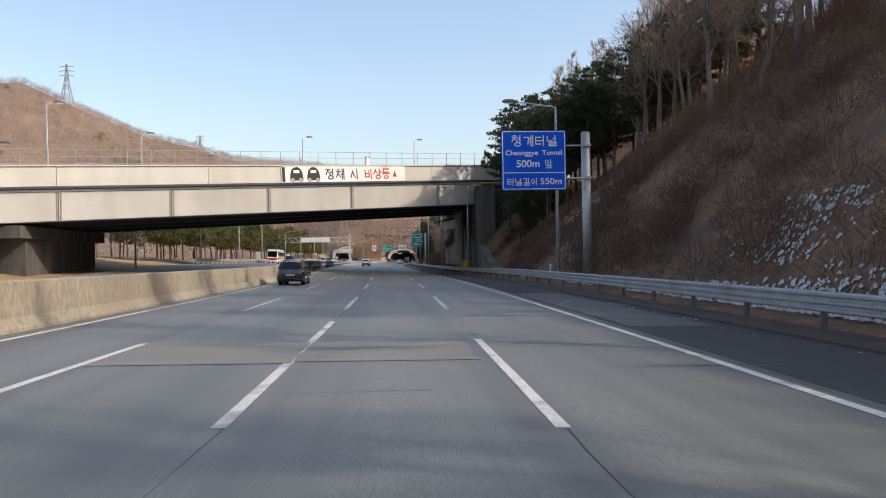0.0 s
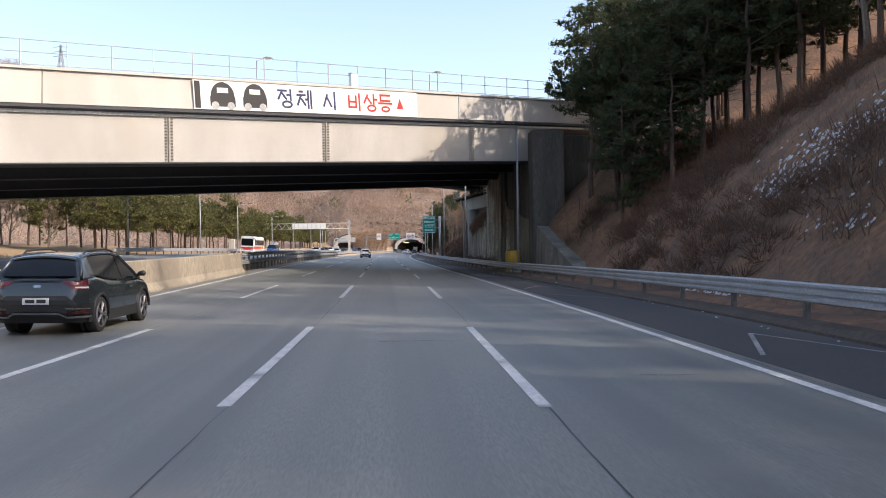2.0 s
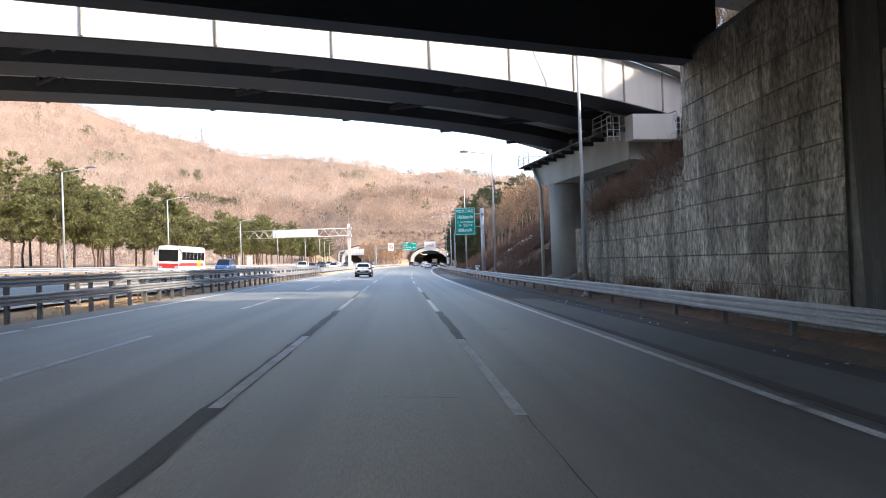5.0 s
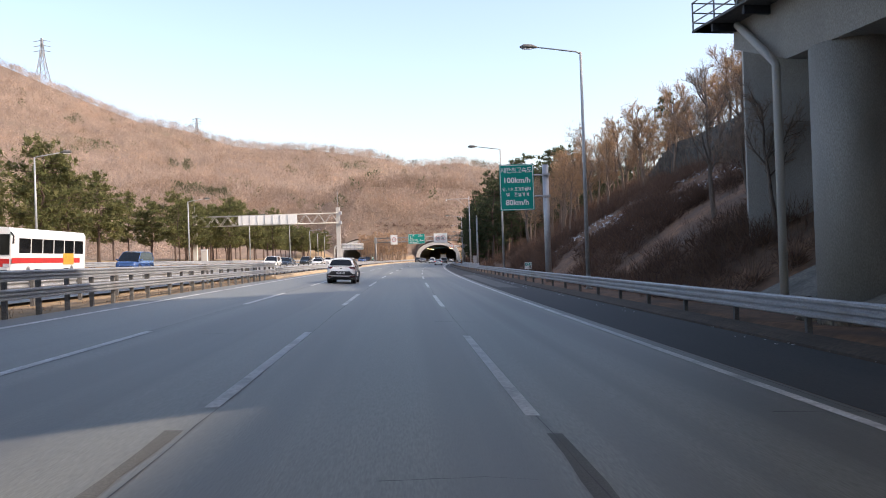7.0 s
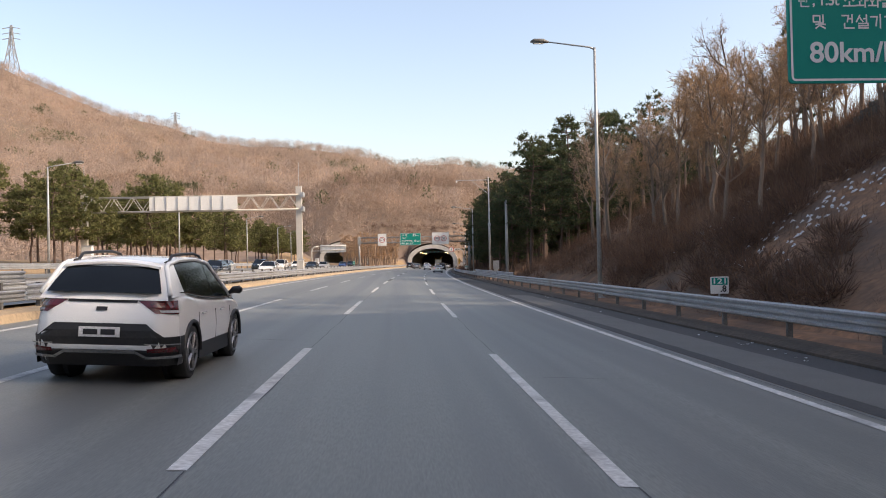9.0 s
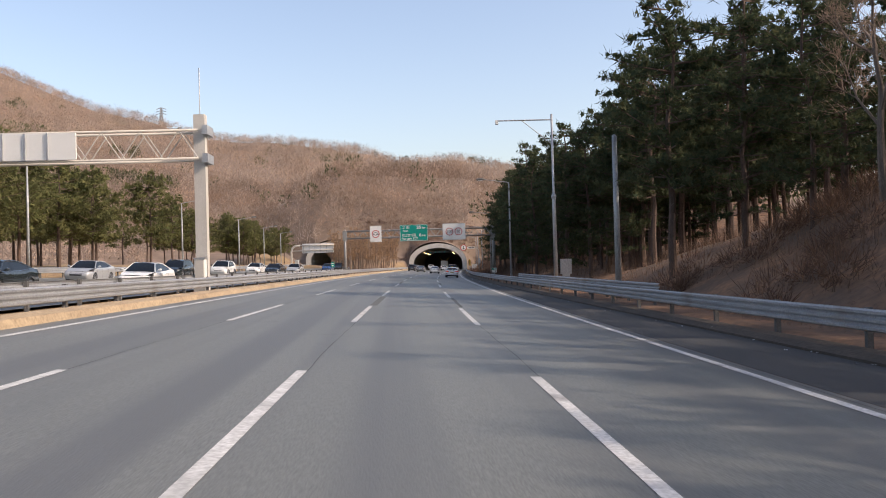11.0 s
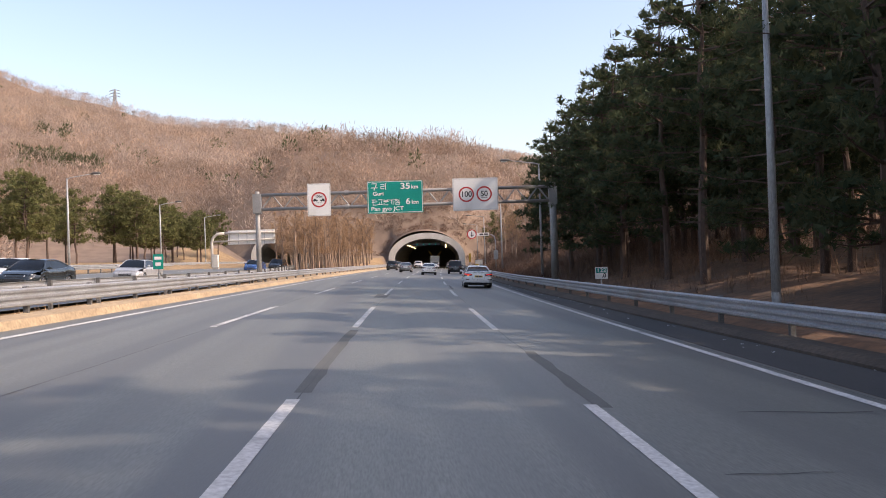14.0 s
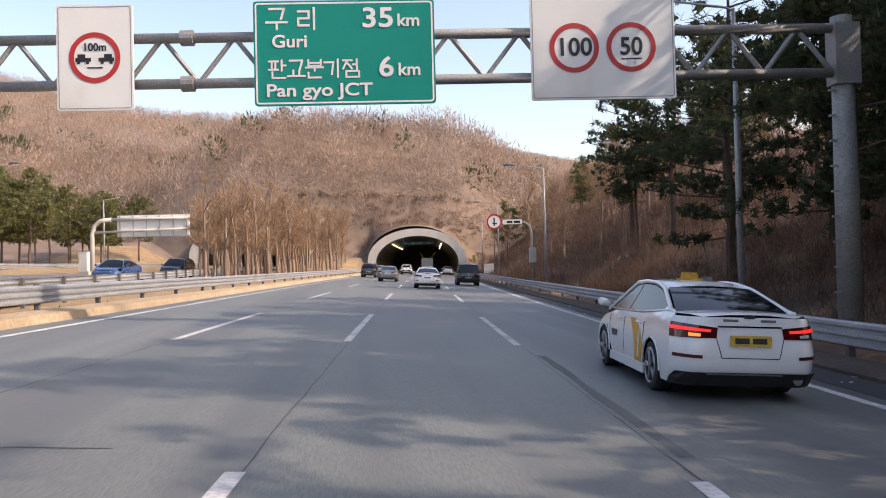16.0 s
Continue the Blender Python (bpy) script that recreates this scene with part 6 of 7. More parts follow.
def taxi_extras(root, W, roof_z, rear, patch):
    z = roof_z(-0.15) + 0.03
    tb = part("roof_light", Build().box(0, -0.15, z + 0.06, 0.24, 0.14, 0.11, None, 0.85).box(0, -0.15, z + 0.01, 0.34, 0.2, 0.03), M["yellow"], root, "yellow taxi roof light")
    part("antenna_bracket", Build().box(0.3, -0.05, z + 0.02, 0.14, 0.08, 0.06), M["post"], root)
    g = Build()
    n = 10
    for i in range(n + 1):
        zz = 0.30 + 0.62 * i / n
        y = -0.62 + 0.28 * (i / n) ** 2 - 0.12 * math.sin(math.pi * i / n)
        wd = 0.18 + 0.20 * (i / n) * (1 - i / n) * 2
        g.v += [(-W(zz) - 0.004, y - wd, zz), (-W(zz) - 0.004, y + wd * 0.6, zz)]
    g.f = [(2 * i, 2 * i + 1, 2 * i + 3, 2 * i + 2) for i in range(n)]
    part("livery_swoosh", g, M["livery"], root, "yellow curved door livery")
    g = Build()
    for i in range(6):
        zz = 0.36 + 0.4 * i / 5
        y = -0.72 - 0.02 * i
        g.v += [(-W(zz) - 0.007, y - 0.02, zz), (-W(zz) - 0.007, y + 0.045, zz)]
    g.f = [(2 * i, 2 * i + 1, 2 * i + 3, 2 * i + 2) for i in range(5)]
    part("livery_gap", g, M["car_white"], root)
    for y in (0.55, 0.68, 0.80):
        part("livery_bar", Build().box(-W(0.62) - 0.006, y, 0.62, 0.004, 0.07, 0.1), M["post"], root)
    patch("lettering_bar", [(-0.33, 1.005), (-0.14, 1.005), (-0.14, 1.035), (-0.33, 1.035)], M["post"])
    patch("lettering_bar", [(0.14, 1.005), (0.33, 1.005), (0.33, 1.035), (0.14, 1.035)], M["post"])


def on_road(o, y_rear, kind, rz=0.0):
    """Pose of a car by its rear axle."""
    return at_road(o, y_rear - kind["axle"][0], rz)


car(SEDAN, M["car_white"], on_road(2.0, 341.9, SEDAN, -0.6), "white taxi sedan with yellow livery and lit tail lamps", "taxi", (taxi_extras,), True, "plate_yellow")
car(SUV, M["car_white"], on_road(-5.6, 193.3, SUV, -0.6), "white sport utility vehicle with black lower cladding")
car(SUV, M["car_dark"], on_road(-8.75, 56.8, SUV, -0.8), "dark green sport utility vehicle on the asphalt")
car(SEDAN, M["car_grey"], on_road(-5.24, 409.5, SEDAN), "grey sedan driving ahead towards the tunnel")
car(SEDAN, M["car_white"], on_road(-1.5, 389.2, SEDAN), "white sedan driving ahead towards the tunnel")
car(VAN, M["car_black"], on_road(2.0, 400.5, VAN), "black van driving ahead towards the tunnel", "van")
car(SUV, M["car_dark"], on_road(-8.6, 430.0, SUV), "dark sport utility vehicle near the tunnel")
car(SEDAN, M["car_silver"], on_road(-8.9, 452.0, SEDAN), "silver sedan near the tunnel mouth")
car(SUV, M["car_white"], on_road(-5.3, 468.0, SUV), "white sport utility vehicle near the tunnel mouth")
car(SEDAN, M["car_white"], on_road(-1.7, 474.0, SEDAN), "white sedan entering the tunnel")
car(SEDAN, M["car_silver"], on_road(1.8, 480.0, SEDAN), "silver sedan entering the tunnel")
for o, y, k, p, lab in ((-23.6, 316, SUV, "car_white", "white sport utility vehicle oncoming on the opposite carriageway"), (-23.2, 298.5, SUV, "car_dark", "dark car oncoming on the opposite carriageway"), (-24.0, 334, SEDAN, "car_white", "white sedan oncoming on the opposite carriageway"), (-20.5, 329, SEDAN, "car_dark", "dark sedan oncoming on the opposite carriageway"), (-20.5, 343, SEDAN, "car_silver", "silver sedan oncoming on the opposite carriageway"),
                        (-22.8, 389, SEDAN, "car_blue", "blue sedan oncoming on the opposite carriageway"), (-22.6, 402, SUV, "car_black", "black sport utility vehicle oncoming on the opposite carriageway"), (-25.7, 213, VAN, "car_blue", "blue van oncoming on the opposite carriageway"), (-20.4, 251, SUV, "car_white", "white sport utility vehicle oncoming on the opposite carriageway"), (-20.3, 262, SEDAN, "car_dark", "dark sedan oncoming on the opposite carriageway"), (-17.0, 272, SEDAN, "car_white", "white sedan oncoming on the opposite carriageway"), (-24.5, 283, SEDAN, "car_silver", "silver sedan oncoming on the opposite carriageway")):
    car(k, M[p], at_road(o, y, 180), lab, "car")


def bus():
    root = thing("coach_bus", at_road(-27.2, 197, 180), "white and red coach bus on the opposite carriageway", "bus", "traffic")
    L, w, h = 11.5, 2.5, 3.3
    b = Build()
    prof = [(-w / 2, 0.45), (-w / 2, 2.95), (-w / 2 + 0.18, 3.22), (0, 3.3), (w / 2 - 0.18, 3.22), (w / 2, 2.95), (w / 2, 0.45)]
    rows = [(-L / 2, 0.97), (-L / 2 + 0.2, 1.0), (L / 2 - 0.5, 1.0), (L / 2, 0.93)]
    part("body", Build().sweep(prof, [(lambda o, z, y=y, k=k: (o * k, y, z)) for y, k in rows]), M["car_white"], root, "white body")
    for s in (-1, 1):
        for k in range(6):
            part("side_window", Build().box(s * (w / 2 + 0.004), -4.4 + k * 1.7, 2.1, 0.02, 1.55, 0.95), M["glass_dark"], root)
        part("stripe", Build().box(s * (w / 2 + 0.005), 0.6, 1.15, 0.02, 10.4, 0.35), M["red"], root, "red side stripe")
        part("panel_graphic", Build().box(s * (w / 2 + 0.007), -2.6, 1.25, 0.02, 1.8, 0.8), M["yellow"], root)
        for y in (-3.2, 3.6):
            wh = part("wheel", Build().tube([(s * (w / 2 - 0.3), y, 0.5), (s * (w / 2 - 0.02), y, 0.5)], 0.5, 20), M["rubber"], root)
            part("rim", Build().tube([(s * (w / 2 - 0.02), y, 0.5), (s * (w / 2 + 0.01), y, 0.5)], 0.28, 14), M["rim"], wh)
    part("windscreen", Build().box(0, L / 2 + 0.01, 2.15, w * 0.86, 0.03, 1.3), M["glass_dark"], root)
    part("front_band", Build().box(0, L / 2 + 0.01, 1.0, w * 0.86, 0.03, 0.5), M["red"], root)
    for s in (-1, 1):
        part("head_lamp", Build().box(s * 0.9, L / 2 + 0.03, 0.85, 0.4, 0.04, 0.2), M["lamp_clear"], root)
        part("mirror", Build().tube([(s * 1.15, L / 2, 2.9), (s * 1.45, L / 2 + 0.3, 2.7), (s * 1.45, L / 2 + 0.3, 2.2)], 0.06, 6), M["cladding"], root)


bus()


def crash_truck():
    root = thing("box_truck", at_road(-2.0, 492), "pale truck with a raised boom inside the tunnel", "truck", "traffic")
    part("cargo_box", Build().box(0, 0, 1.9, 2.2, 4.2, 2.2), M["white"], root)
    part("chassis", Build().box(0, 0.4, 0.6, 2.0, 6.0, 0.35), M["cladding"], root)
    part("cab", Build().box(0, 3.0, 1.5, 2.0, 1.6, 1.9), M["car_white"], root)
    for s in (-1, 1):
        part("boom", Build().tube([(s * 0.6, -2.0, 2.9), (s * 1.6, -2.3, 4.2)], 0.09, 6), M["yellow"], root)
        for y in (-1.4, 2.8):
            part("wheel", Build().tube([(s * 0.75, y, 0.42), (s * 1.02, y, 0.42)], 0.42, 18), M["rubber"], root)
        part("tail_lamp", Build().box(s * 0.9, -2.13, 0.75, 0.3, 0.04, 0.14), M["lamp_red"], root)


crash_truck()

# ---- plants ----


def mat_island(name, cols, rough=0.9, bump=0.0):
    """Colour picked leaf by leaf or twig by twig."""
    m = bpy.data.materials.new(name)
    m.use_nodes = True
    nt = m.node_tree
    bs = nt.nodes["Principled BSDF"]
    bs.inputs["Roughness"].default_value = rough
    bs.inputs["Specular IOR Level"].default_value = 0.15
    geo = nt.nodes.new("ShaderNodeNewGeometry")
    rp_ = nt.nodes.new("ShaderNodeValToRGB")
    while len(rp_.color_ramp.elements) < len(cols):
        rp_.color_ramp.elements.new(0.5)
    for i, c in enumerate(cols):
        e = rp_.color_ramp.elements[i]
        e.position = i / (len(cols) - 1)
        e.color = (*c, 1)
    nt.links.new(geo.outputs["Random Per Island"], rp_.inputs["Fac"])
    nz = nt.nodes.new("ShaderNodeTexNoise")
    nz.inputs["Scale"].default_value = 0.05
    tc = nt.nodes.new("ShaderNodeTexCoord")
    nt.links.new(tc.outputs["Object"], nz.inputs["Vector"])
    mr = nt.nodes.new("ShaderNodeMapRange")
    mr.inputs["From Min"].default_value, mr.inputs["From Max"].default_value = 0.35, 0.65
    mr.inputs["To Min"].default_value, mr.inputs["To Max"].default_value = 0.75, 1.2
    nt.links.new(nz.outputs["Fac"], mr.inputs["Value"])
    hs = nt.nodes.new("ShaderNodeHueSaturation")
    nt.links.new(mr.outputs["Result"], hs.inputs["Value"])
    nt.links.new(rp_.outputs["Color"], hs.inputs["Color"])
    nt.links.new(hs.outputs["Color"], bs.inputs["Base Color"])
    # thin needles and twigs let light through
    thin = nt.nodes.new("ShaderNodeBsdfTranslucent")
    thin.name = "thin"
    nt.links.new(hs.outputs["Color"], thin.inputs["Color"])
    both = nt.nodes.new("ShaderNodeMixShader")
    both.inputs["Fac"].default_value = 0.42
    nt.links.new(bs.outputs["BSDF"], both.inputs[1])
    nt.links.new(thin.outputs["BSDF"], both.inputs[2])
    nt.links.new(both.outputs["Shader"], nt.nodes["Material Output"].inputs["Surface"])
    return m


def mat_woods(name, cols):
    """Winter crowns: one tint for each tree or grove by its place, and a little change from stroke to stroke."""
    m = mat_island(name, [(0.8, 0.8, 0.8), (1.0, 1.0, 1.0), (0.9, 0.9, 0.9)])
    nt = m.node_tree
    bs = nt.nodes["Principled BSDF"]
    geo = nt.nodes.new("ShaderNodeNewGeometry")
    tint = None
    for sc, detail in ((0.13, 1.0), (0.022, 3.0)):
        nz = nt.nodes.new("ShaderNodeTexNoise")
        nz.inputs["Scale"].default_value, nz.inputs["Detail"].default_value = sc, detail
        nt.links.new(geo.outputs["Position"], nz.inputs["Vector"])
        rp_ = nt.nodes.new("ShaderNodeValToRGB")
        while len(rp_.color_ramp.elements) < len(cols):
            rp_.color_ramp.elements.new(0.5)
        for i, c in enumerate(cols):
            rp_.color_ramp.elements[i].position = 0.3 + 0.4 * i / (len(cols) - 1)
            rp_.color_ramp.elements[i].color = (*c, 1)
        nt.links.new(nz.outputs["Fac"], rp_.inputs["Fac"])
        if tint is None:
            tint = rp_.outputs["Color"]
        else:
            mx = nt.nodes.new("ShaderNodeMix")
            mx.data_type = "RGBA"
            mx.inputs["Factor"].default_value = 0.5
            nt.links.new(tint, mx.inputs[6])
            nt.links.new(rp_.outputs["Color"], mx.inputs[7])
            tint = mx.outputs[2]
    mul = nt.nodes.new("ShaderNodeMix")
    mul.data_type, mul.blend_type = "RGBA", "MULTIPLY"
    mul.inputs["Factor"].default_value = 1.0
    nt.links.new(tint, mul.inputs[6])
    nt.links.new(bs.inputs["Base Color"].links[0].from_socket, mul.inputs[7])
    nt.links.new(mul.outputs[2], bs.inputs["Base Color"])
    nt.links.new(mul.outputs[2], nt.nodes["thin"].inputs["Color"])
    return m


M["bark"] = mat("grey_brown_bark", (0.22, 0.175, 0.145), (0.14, 0.112, 0.09), 0.95, scale=3, fine=25, bump=0.6, stretch=(1, 1, 0.3))
M["tan_bark"] = mat("pale_tan_bark", (0.30, 0.215, 0.16), (0.21, 0.15, 0.112), 0.95, scale=3, fine=25, bump=0.6, stretch=(1, 1, 0.3))
M["pine_bark"] = mat("reddish_pine_bark", (0.14, 0.09, 0.068), (0.08, 0.055, 0.044), 0.95, scale=3, fine=18, bump=0.7, stretch=(1, 1, 0.3))
M["twig"] = mat_island("bare_twigs", [(0.24, 0.175, 0.138), (0.31, 0.225, 0.17), (0.36, 0.26, 0.185), (0.26, 0.20, 0.165)])
M["tan_twig"] = mat_island("tan_bare_twigs", [(0.33, 0.22, 0.14), (0.40, 0.265, 0.16), (0.44, 0.28, 0.165), (0.28, 0.20, 0.145)])
M["needle"] = mat_island("pine_needles", [(0.046, 0.066, 0.038), (0.070, 0.090, 0.046), (0.10, 0.102, 0.05), (0.055, 0.080, 0.046)])
# Needles for sunlit pines: the sunlight is put into a paler, yellower colour.
M["needle_sun"] = mat_island("sunlit_pine_needles", [(0.095, 0.110, 0.042), (0.145, 0.150, 0.058), (0.18, 0.168, 0.072), (0.085, 0.102, 0.046)])
M["brush"] = mat_island("dry_brush", [(0.17, 0.110, 0.082), (0.235, 0.150, 0.104), (0.12, 0.086, 0.070), (0.29, 0.185, 0.118)])
M["far_tree"] = mat_woods("far_bare_woods", [(0.29, 0.215, 0.17), (0.44, 0.335, 0.265), (0.35, 0.29, 0.25), (0.49, 0.335, 0.235), (0.30, 0.245, 0.21)])
M["shrub"] = mat_island("dark_leafless_shrubs", [(0.125, 0.078, 0.060), (0.18, 0.11, 0.078), (0.10, 0.068, 0.056), (0.24, 0.14, 0.085)])
M["far_trunk"] = mat_woods("far_bare_trunks", [(0.33, 0.26, 0.21), (0.40, 0.32, 0.26), (0.27, 0.21, 0.17)])
M["hill_scrub"] = mat_woods("hill_scrub", [(0.25, 0.172, 0.128), (0.33, 0.232, 0.17), (0.23, 0.175, 0.145), (0.37, 0.24, 0.158)])
M["far_pine"] = mat_island("far_pines", [(0.075, 0.085, 0.045), (0.095, 0.10, 0.052), (0.115, 0.115, 0.065)])


def rand_dir(r, up=0.0):
    a = r.uniform(0, 2 * math.pi)
    z = r.uniform(-1, 1)
    k = math.sqrt(1 - z * z)
    return Vector((k * math.cos(a), k * math.sin(a), z + up)).normalized()


def ribbon(b, p, q, w0, w1, r):
    d = (q - p).normalized()
    s = d.cross(rand_dir(r)).normalized()
    n = len(b.v)
    b.v += [tuple(p - s * w0), tuple(p + s * w0), tuple(q)]
    b.f.append((n, n + 1, n + 2))


def bare_tree_meshes(seed, h, spread, twig):
    """Trunk with limbs, and a crown of fine branches."""
    r = random.Random(seed)
    t, c = Build(), Build()
    lean = Vector((r.uniform(-0.08, 0.08), r.uniform(-0.08, 0.08), 1))
    pts = [Vector((0, 0, -0.4))]
    for i in range(1, 7):
        pts.append(Vector((lean.x * h * i / 6 + r.uniform(-0.12, 0.12), lean.y * h * i / 6 + r.uniform(-0.12, 0.12), h * 0.8 * i / 6)))
    r0 = h * 0.014
    t.tube(pts, [r0 * (1.25 - 0.17 * i) for i in range(7)], 7)
    for k in range(9):
        f = r.uniform(0.28, 1.0)
        i = min(5, int(f * 6))
        p = pts[i].lerp(pts[i + 1], f * 6 - i) if f < 1 else pts[6]
        a = k * 2.4 + r.uniform(-0.4, 0.4)
        d = Vector((math.cos(a), math.sin(a), r.uniform(0.7, 1.7))).normalized()
        L = h * spread * r.uniform(0.7, 1.1) * (1.15 - 0.55 * f)
        q1 = p + d * L * 0.5
        q2 = p + (d + Vector((0, 0, 0.35))).normalized() * L
        t.tube([p, q1, q2], [r0 * 0.45, r0 * 0.3, r0 * 0.12], 5, False)
        for j in range(10):
            g = r.uniform(0.25, 1.0)
            s = p.lerp(q1, g * 2) if g < 0.5 else q1.lerp(q2, g * 2 - 1)
            d2 = (d + rand_dir(r, 0.4) * 0.9).normalized()
            L2 = L * r.uniform(0.28, 0.5)
            e = s + d2 * L2
            t.tube([s, e], [r0 * 0.16, r0 * 0.05], 3, False)
            for m in range(8):
                u = s.lerp(e, r.uniform(0.2, 1.0))
                d3 = (d2 + rand_dir(r, 0.3) * 0.9).normalized()
                v = u + d3 * L2 * r.uniform(0.35, 0.7)
                ribbon(c, u, v, 0.018, 0.008, r)
                for n in range(3):
                    u2 = u.lerp(v, r.uniform(0.2, 1.0))
                    ribbon(c, u2, u2 + (d3 + rand_dir(r, 0.3)).normalized() * L2 * r.uniform(0.25, 0.5), 0.012, 0.005, r)
    return t.mesh("trunk", M["bark"] if twig is M["twig"] else M["tan_bark"]), c.mesh("crown", twig)


def tuft(b, p, size, r, n, up=0.35):
    """A spray of needles round a small dense heart."""
    for i in range(n):
        d = rand_dir(r, up)
        heart = i < 3
        o = p + rand_dir(r) * size * (0.15 if heart else 0.4)
        s = d.cross(rand_dir(r)).normalized() * size * (0.28 if heart else r.uniform(0.03, 0.05))
        e = o + d * size * (0.5 if heart else r.uniform(0.5, 0.95))
        b.v += [tuple(o - s), tuple(o + s), tuple(e)]
        k = len(b.v)
        b.f.append((k - 3, k - 2, k - 1))


def pine_meshes(seed, h, crown_from, wide, needle, dense=1.0):
    r = random.Random(seed)
    t, c = Build(), Build()
    pts = [Vector((0, 0, -0.4))]
    for i in range(1, 8):
        pts.append(Vector((r.uniform(-0.12, 0.12) * i * 0.5, r.uniform(-0.12, 0.12) * i * 0.5, h * i / 7)))
    r0 = h * 0.013
    t.tube(pts, [r0 * (1.2 - 0.145 * i) for i in range(8)], 7)
    f = crown_from
    while f < 1.0:
        i = min(6, int(f * 7))
        p = pts[i].lerp(pts[i + 1], f * 7 - i)
        shape = math.sin(math.pi * min(1, 0.22 + 0.74 * (f - crown_from) / (1 - crown_from))) ** 0.8
        for k in range(r.randint(2, 4)):
            a = r.uniform(0, 2 * math.pi)
            L = wide * shape * r.uniform(0.55, 1.15) + 0.3
            d = Vector((math.cos(a), math.sin(a), r.uniform(-0.08, 0.32)))
            e = p + d * L
            mid = p + d * L * 0.5 + Vector((0, 0, -0.1))
            t.tube([p, mid, e], [r0 * 0.3, r0 * 0.2, r0 * 0.08], 4, False)
            n = max(3, int(L * 3.3 * dense))
            for m in range(n):
                g = 0.3 + 0.7 * (m + r.random()) / n
                s = p.lerp(e, g) + Vector((r.uniform(-0.4, 0.4), r.uniform(-0.4, 0.4), r.uniform(-0.08, 0.22)))
                tuft(c, s, r.uniform(0.42, 0.75), r, 13)
        f += r.uniform(0.028, 0.06)
    for m in range(6):
        tuft(c, pts[7] + rand_dir(r) * 0.4, 0.6, r, 14)
    if crown_from > 0.3:
        for m in range(12):
            p = pts[1].lerp(pts[4], r.random())
            a = r.uniform(0, 2 * math.pi)
            t.tube([p, p + Vector((math.cos(a), math.sin(a), 0.1)) * r.uniform(0.5, 1.6)], [r0 * 0.15, r0 * 0.05], 3, False)
    return t.mesh("trunk", M["pine_bark"]), c.mesh("crown", needle)


def plant(name, meshes, m, label, group):
    root = thing(name, m, label, "tree", group)
    part("trunk", meshes[0], None, root)
    part("crown", meshes[1], None, root)
    return root


def stand(kinds, places, label, group, name):
    protos = {}
    for idx, (o, y, s, rot) in enumerate(places):
        k = idx % len(kinds)
        z = land(o, y)
        m = at(o, y, z - 0.1, rot) @ Matrix.Diagonal((s, s, s, 1))
        root = plant(name, kinds[k], m, label, group)


r = random.Random(21)
BARE = [bare_tree_meshes(i, 11.0 + i % 3, 0.34, M["twig"]) for i in range(6)]
TAN = [bare_tree_meshes(40 + i, 9.0, 0.32, M["tan_twig"]) for i in range(5)]
SLIM = [bare_tree_meshes(60 + i, 10.0, 0.22, M["tan_twig"]) for i in range(4)]
PINE = [pine_meshes(80 + i, 13.5 + i % 3, 0.33, 3.4, M["needle"], 1.1) for i in range(5)]
PINE_TALL = [pine_meshes(130 + i, 14.0 + i % 2, 0.36, 3.9, M["needle"], 1.45) for i in range(4)]
PINE_LOW = [pine_meshes(95 + i, 14.0, 0.16, 3.6, M["needle"], 1.1) for i in range(3)]
PINE_SUN = [pine_meshes(110 + i, 8.5, 0.30, 2.5, M["needle_sun"], 1.0) for i in range(5)]


def scatter(n, o0, o1, y0, y1, s0, s1, gap):
    got, tries = [], 0
    while len(got) < n and tries < n * 40:
        tries += 1
        o, y = r.uniform(o0, o1), r.uniform(y0, y1)
        if all((o - a) ** 2 + (y - c) ** 2 > gap * gap for a, c, _, _ in got):
            got.append((o, y, r.uniform(s0, s1), r.uniform(0, 360)))
    return got


stand(BARE, scatter(92, 20, 56, 14, 84, 0.85, 1.3, 2.4), "tall leafless grey-brown tree on the brushy slope", "bare trees on the slope", "bare_tree")
stand(BARE, scatter(10, 20, 42, -40, 14, 0.85, 1.2, 3.6), "tall leafless grey-brown tree on the brushy slope", "bare trees on the slope", "bare_tree")
stand(PINE_LOW, [(12.9, 89.5, 0.6, 45), (14.2, 90.6, 0.66, 170), (16.2, 91.5, 0.74, 290)], "young dark green pine with low branches against the abutment", "pines beside the overpass", "pine_tree")
stand(PINE_TALL, scatter(20, 12.5, 30, 88, 108, 0.8, 1.0, 2.4), "tall dark green pine beside the overpass", "pines beside the overpass", "pine_tree")
stand(PINE_TALL, [(24, 80, 0.9, 0), (28, 84, 0.95, 60), (22, 87, 0.9, 100), (27, 91, 0.95, 10), (32, 88, 1.0, 200), (31, 95, 1.0, 300), (23, 97, 0.9, 33), (36, 92, 1.0, 77), (15.6, 88, 0.66, 20), (17.5, 93, 0.75, 140), (14.8, 97, 0.7, 250), (13.4, 92.5, 0.55, 80), (20, 87, 0.92, 15), (22.5, 85.5, 0.9, 110), (18, 89, 0.9, 210), (26, 76, 0.9, 35), (29.5, 79, 0.95, 130), (33, 82, 1.0, 250), (30, 73, 0.9, 310), (34.5, 76, 1.0, 95), (38, 84, 1.05, 180)], "dark green pine beside the overpass", "pines beside the overpass", "pine_tree")
stand(TAN, scatter(26, 27.5, 46, 172, 214, 0.75, 1.2, 2.6) + scatter(52, 13, 40, 214, 256, 0.7, 1.2, 2.2), "leafless tan tree on the hillside", "bare trees on the hillside", "bare_tree")
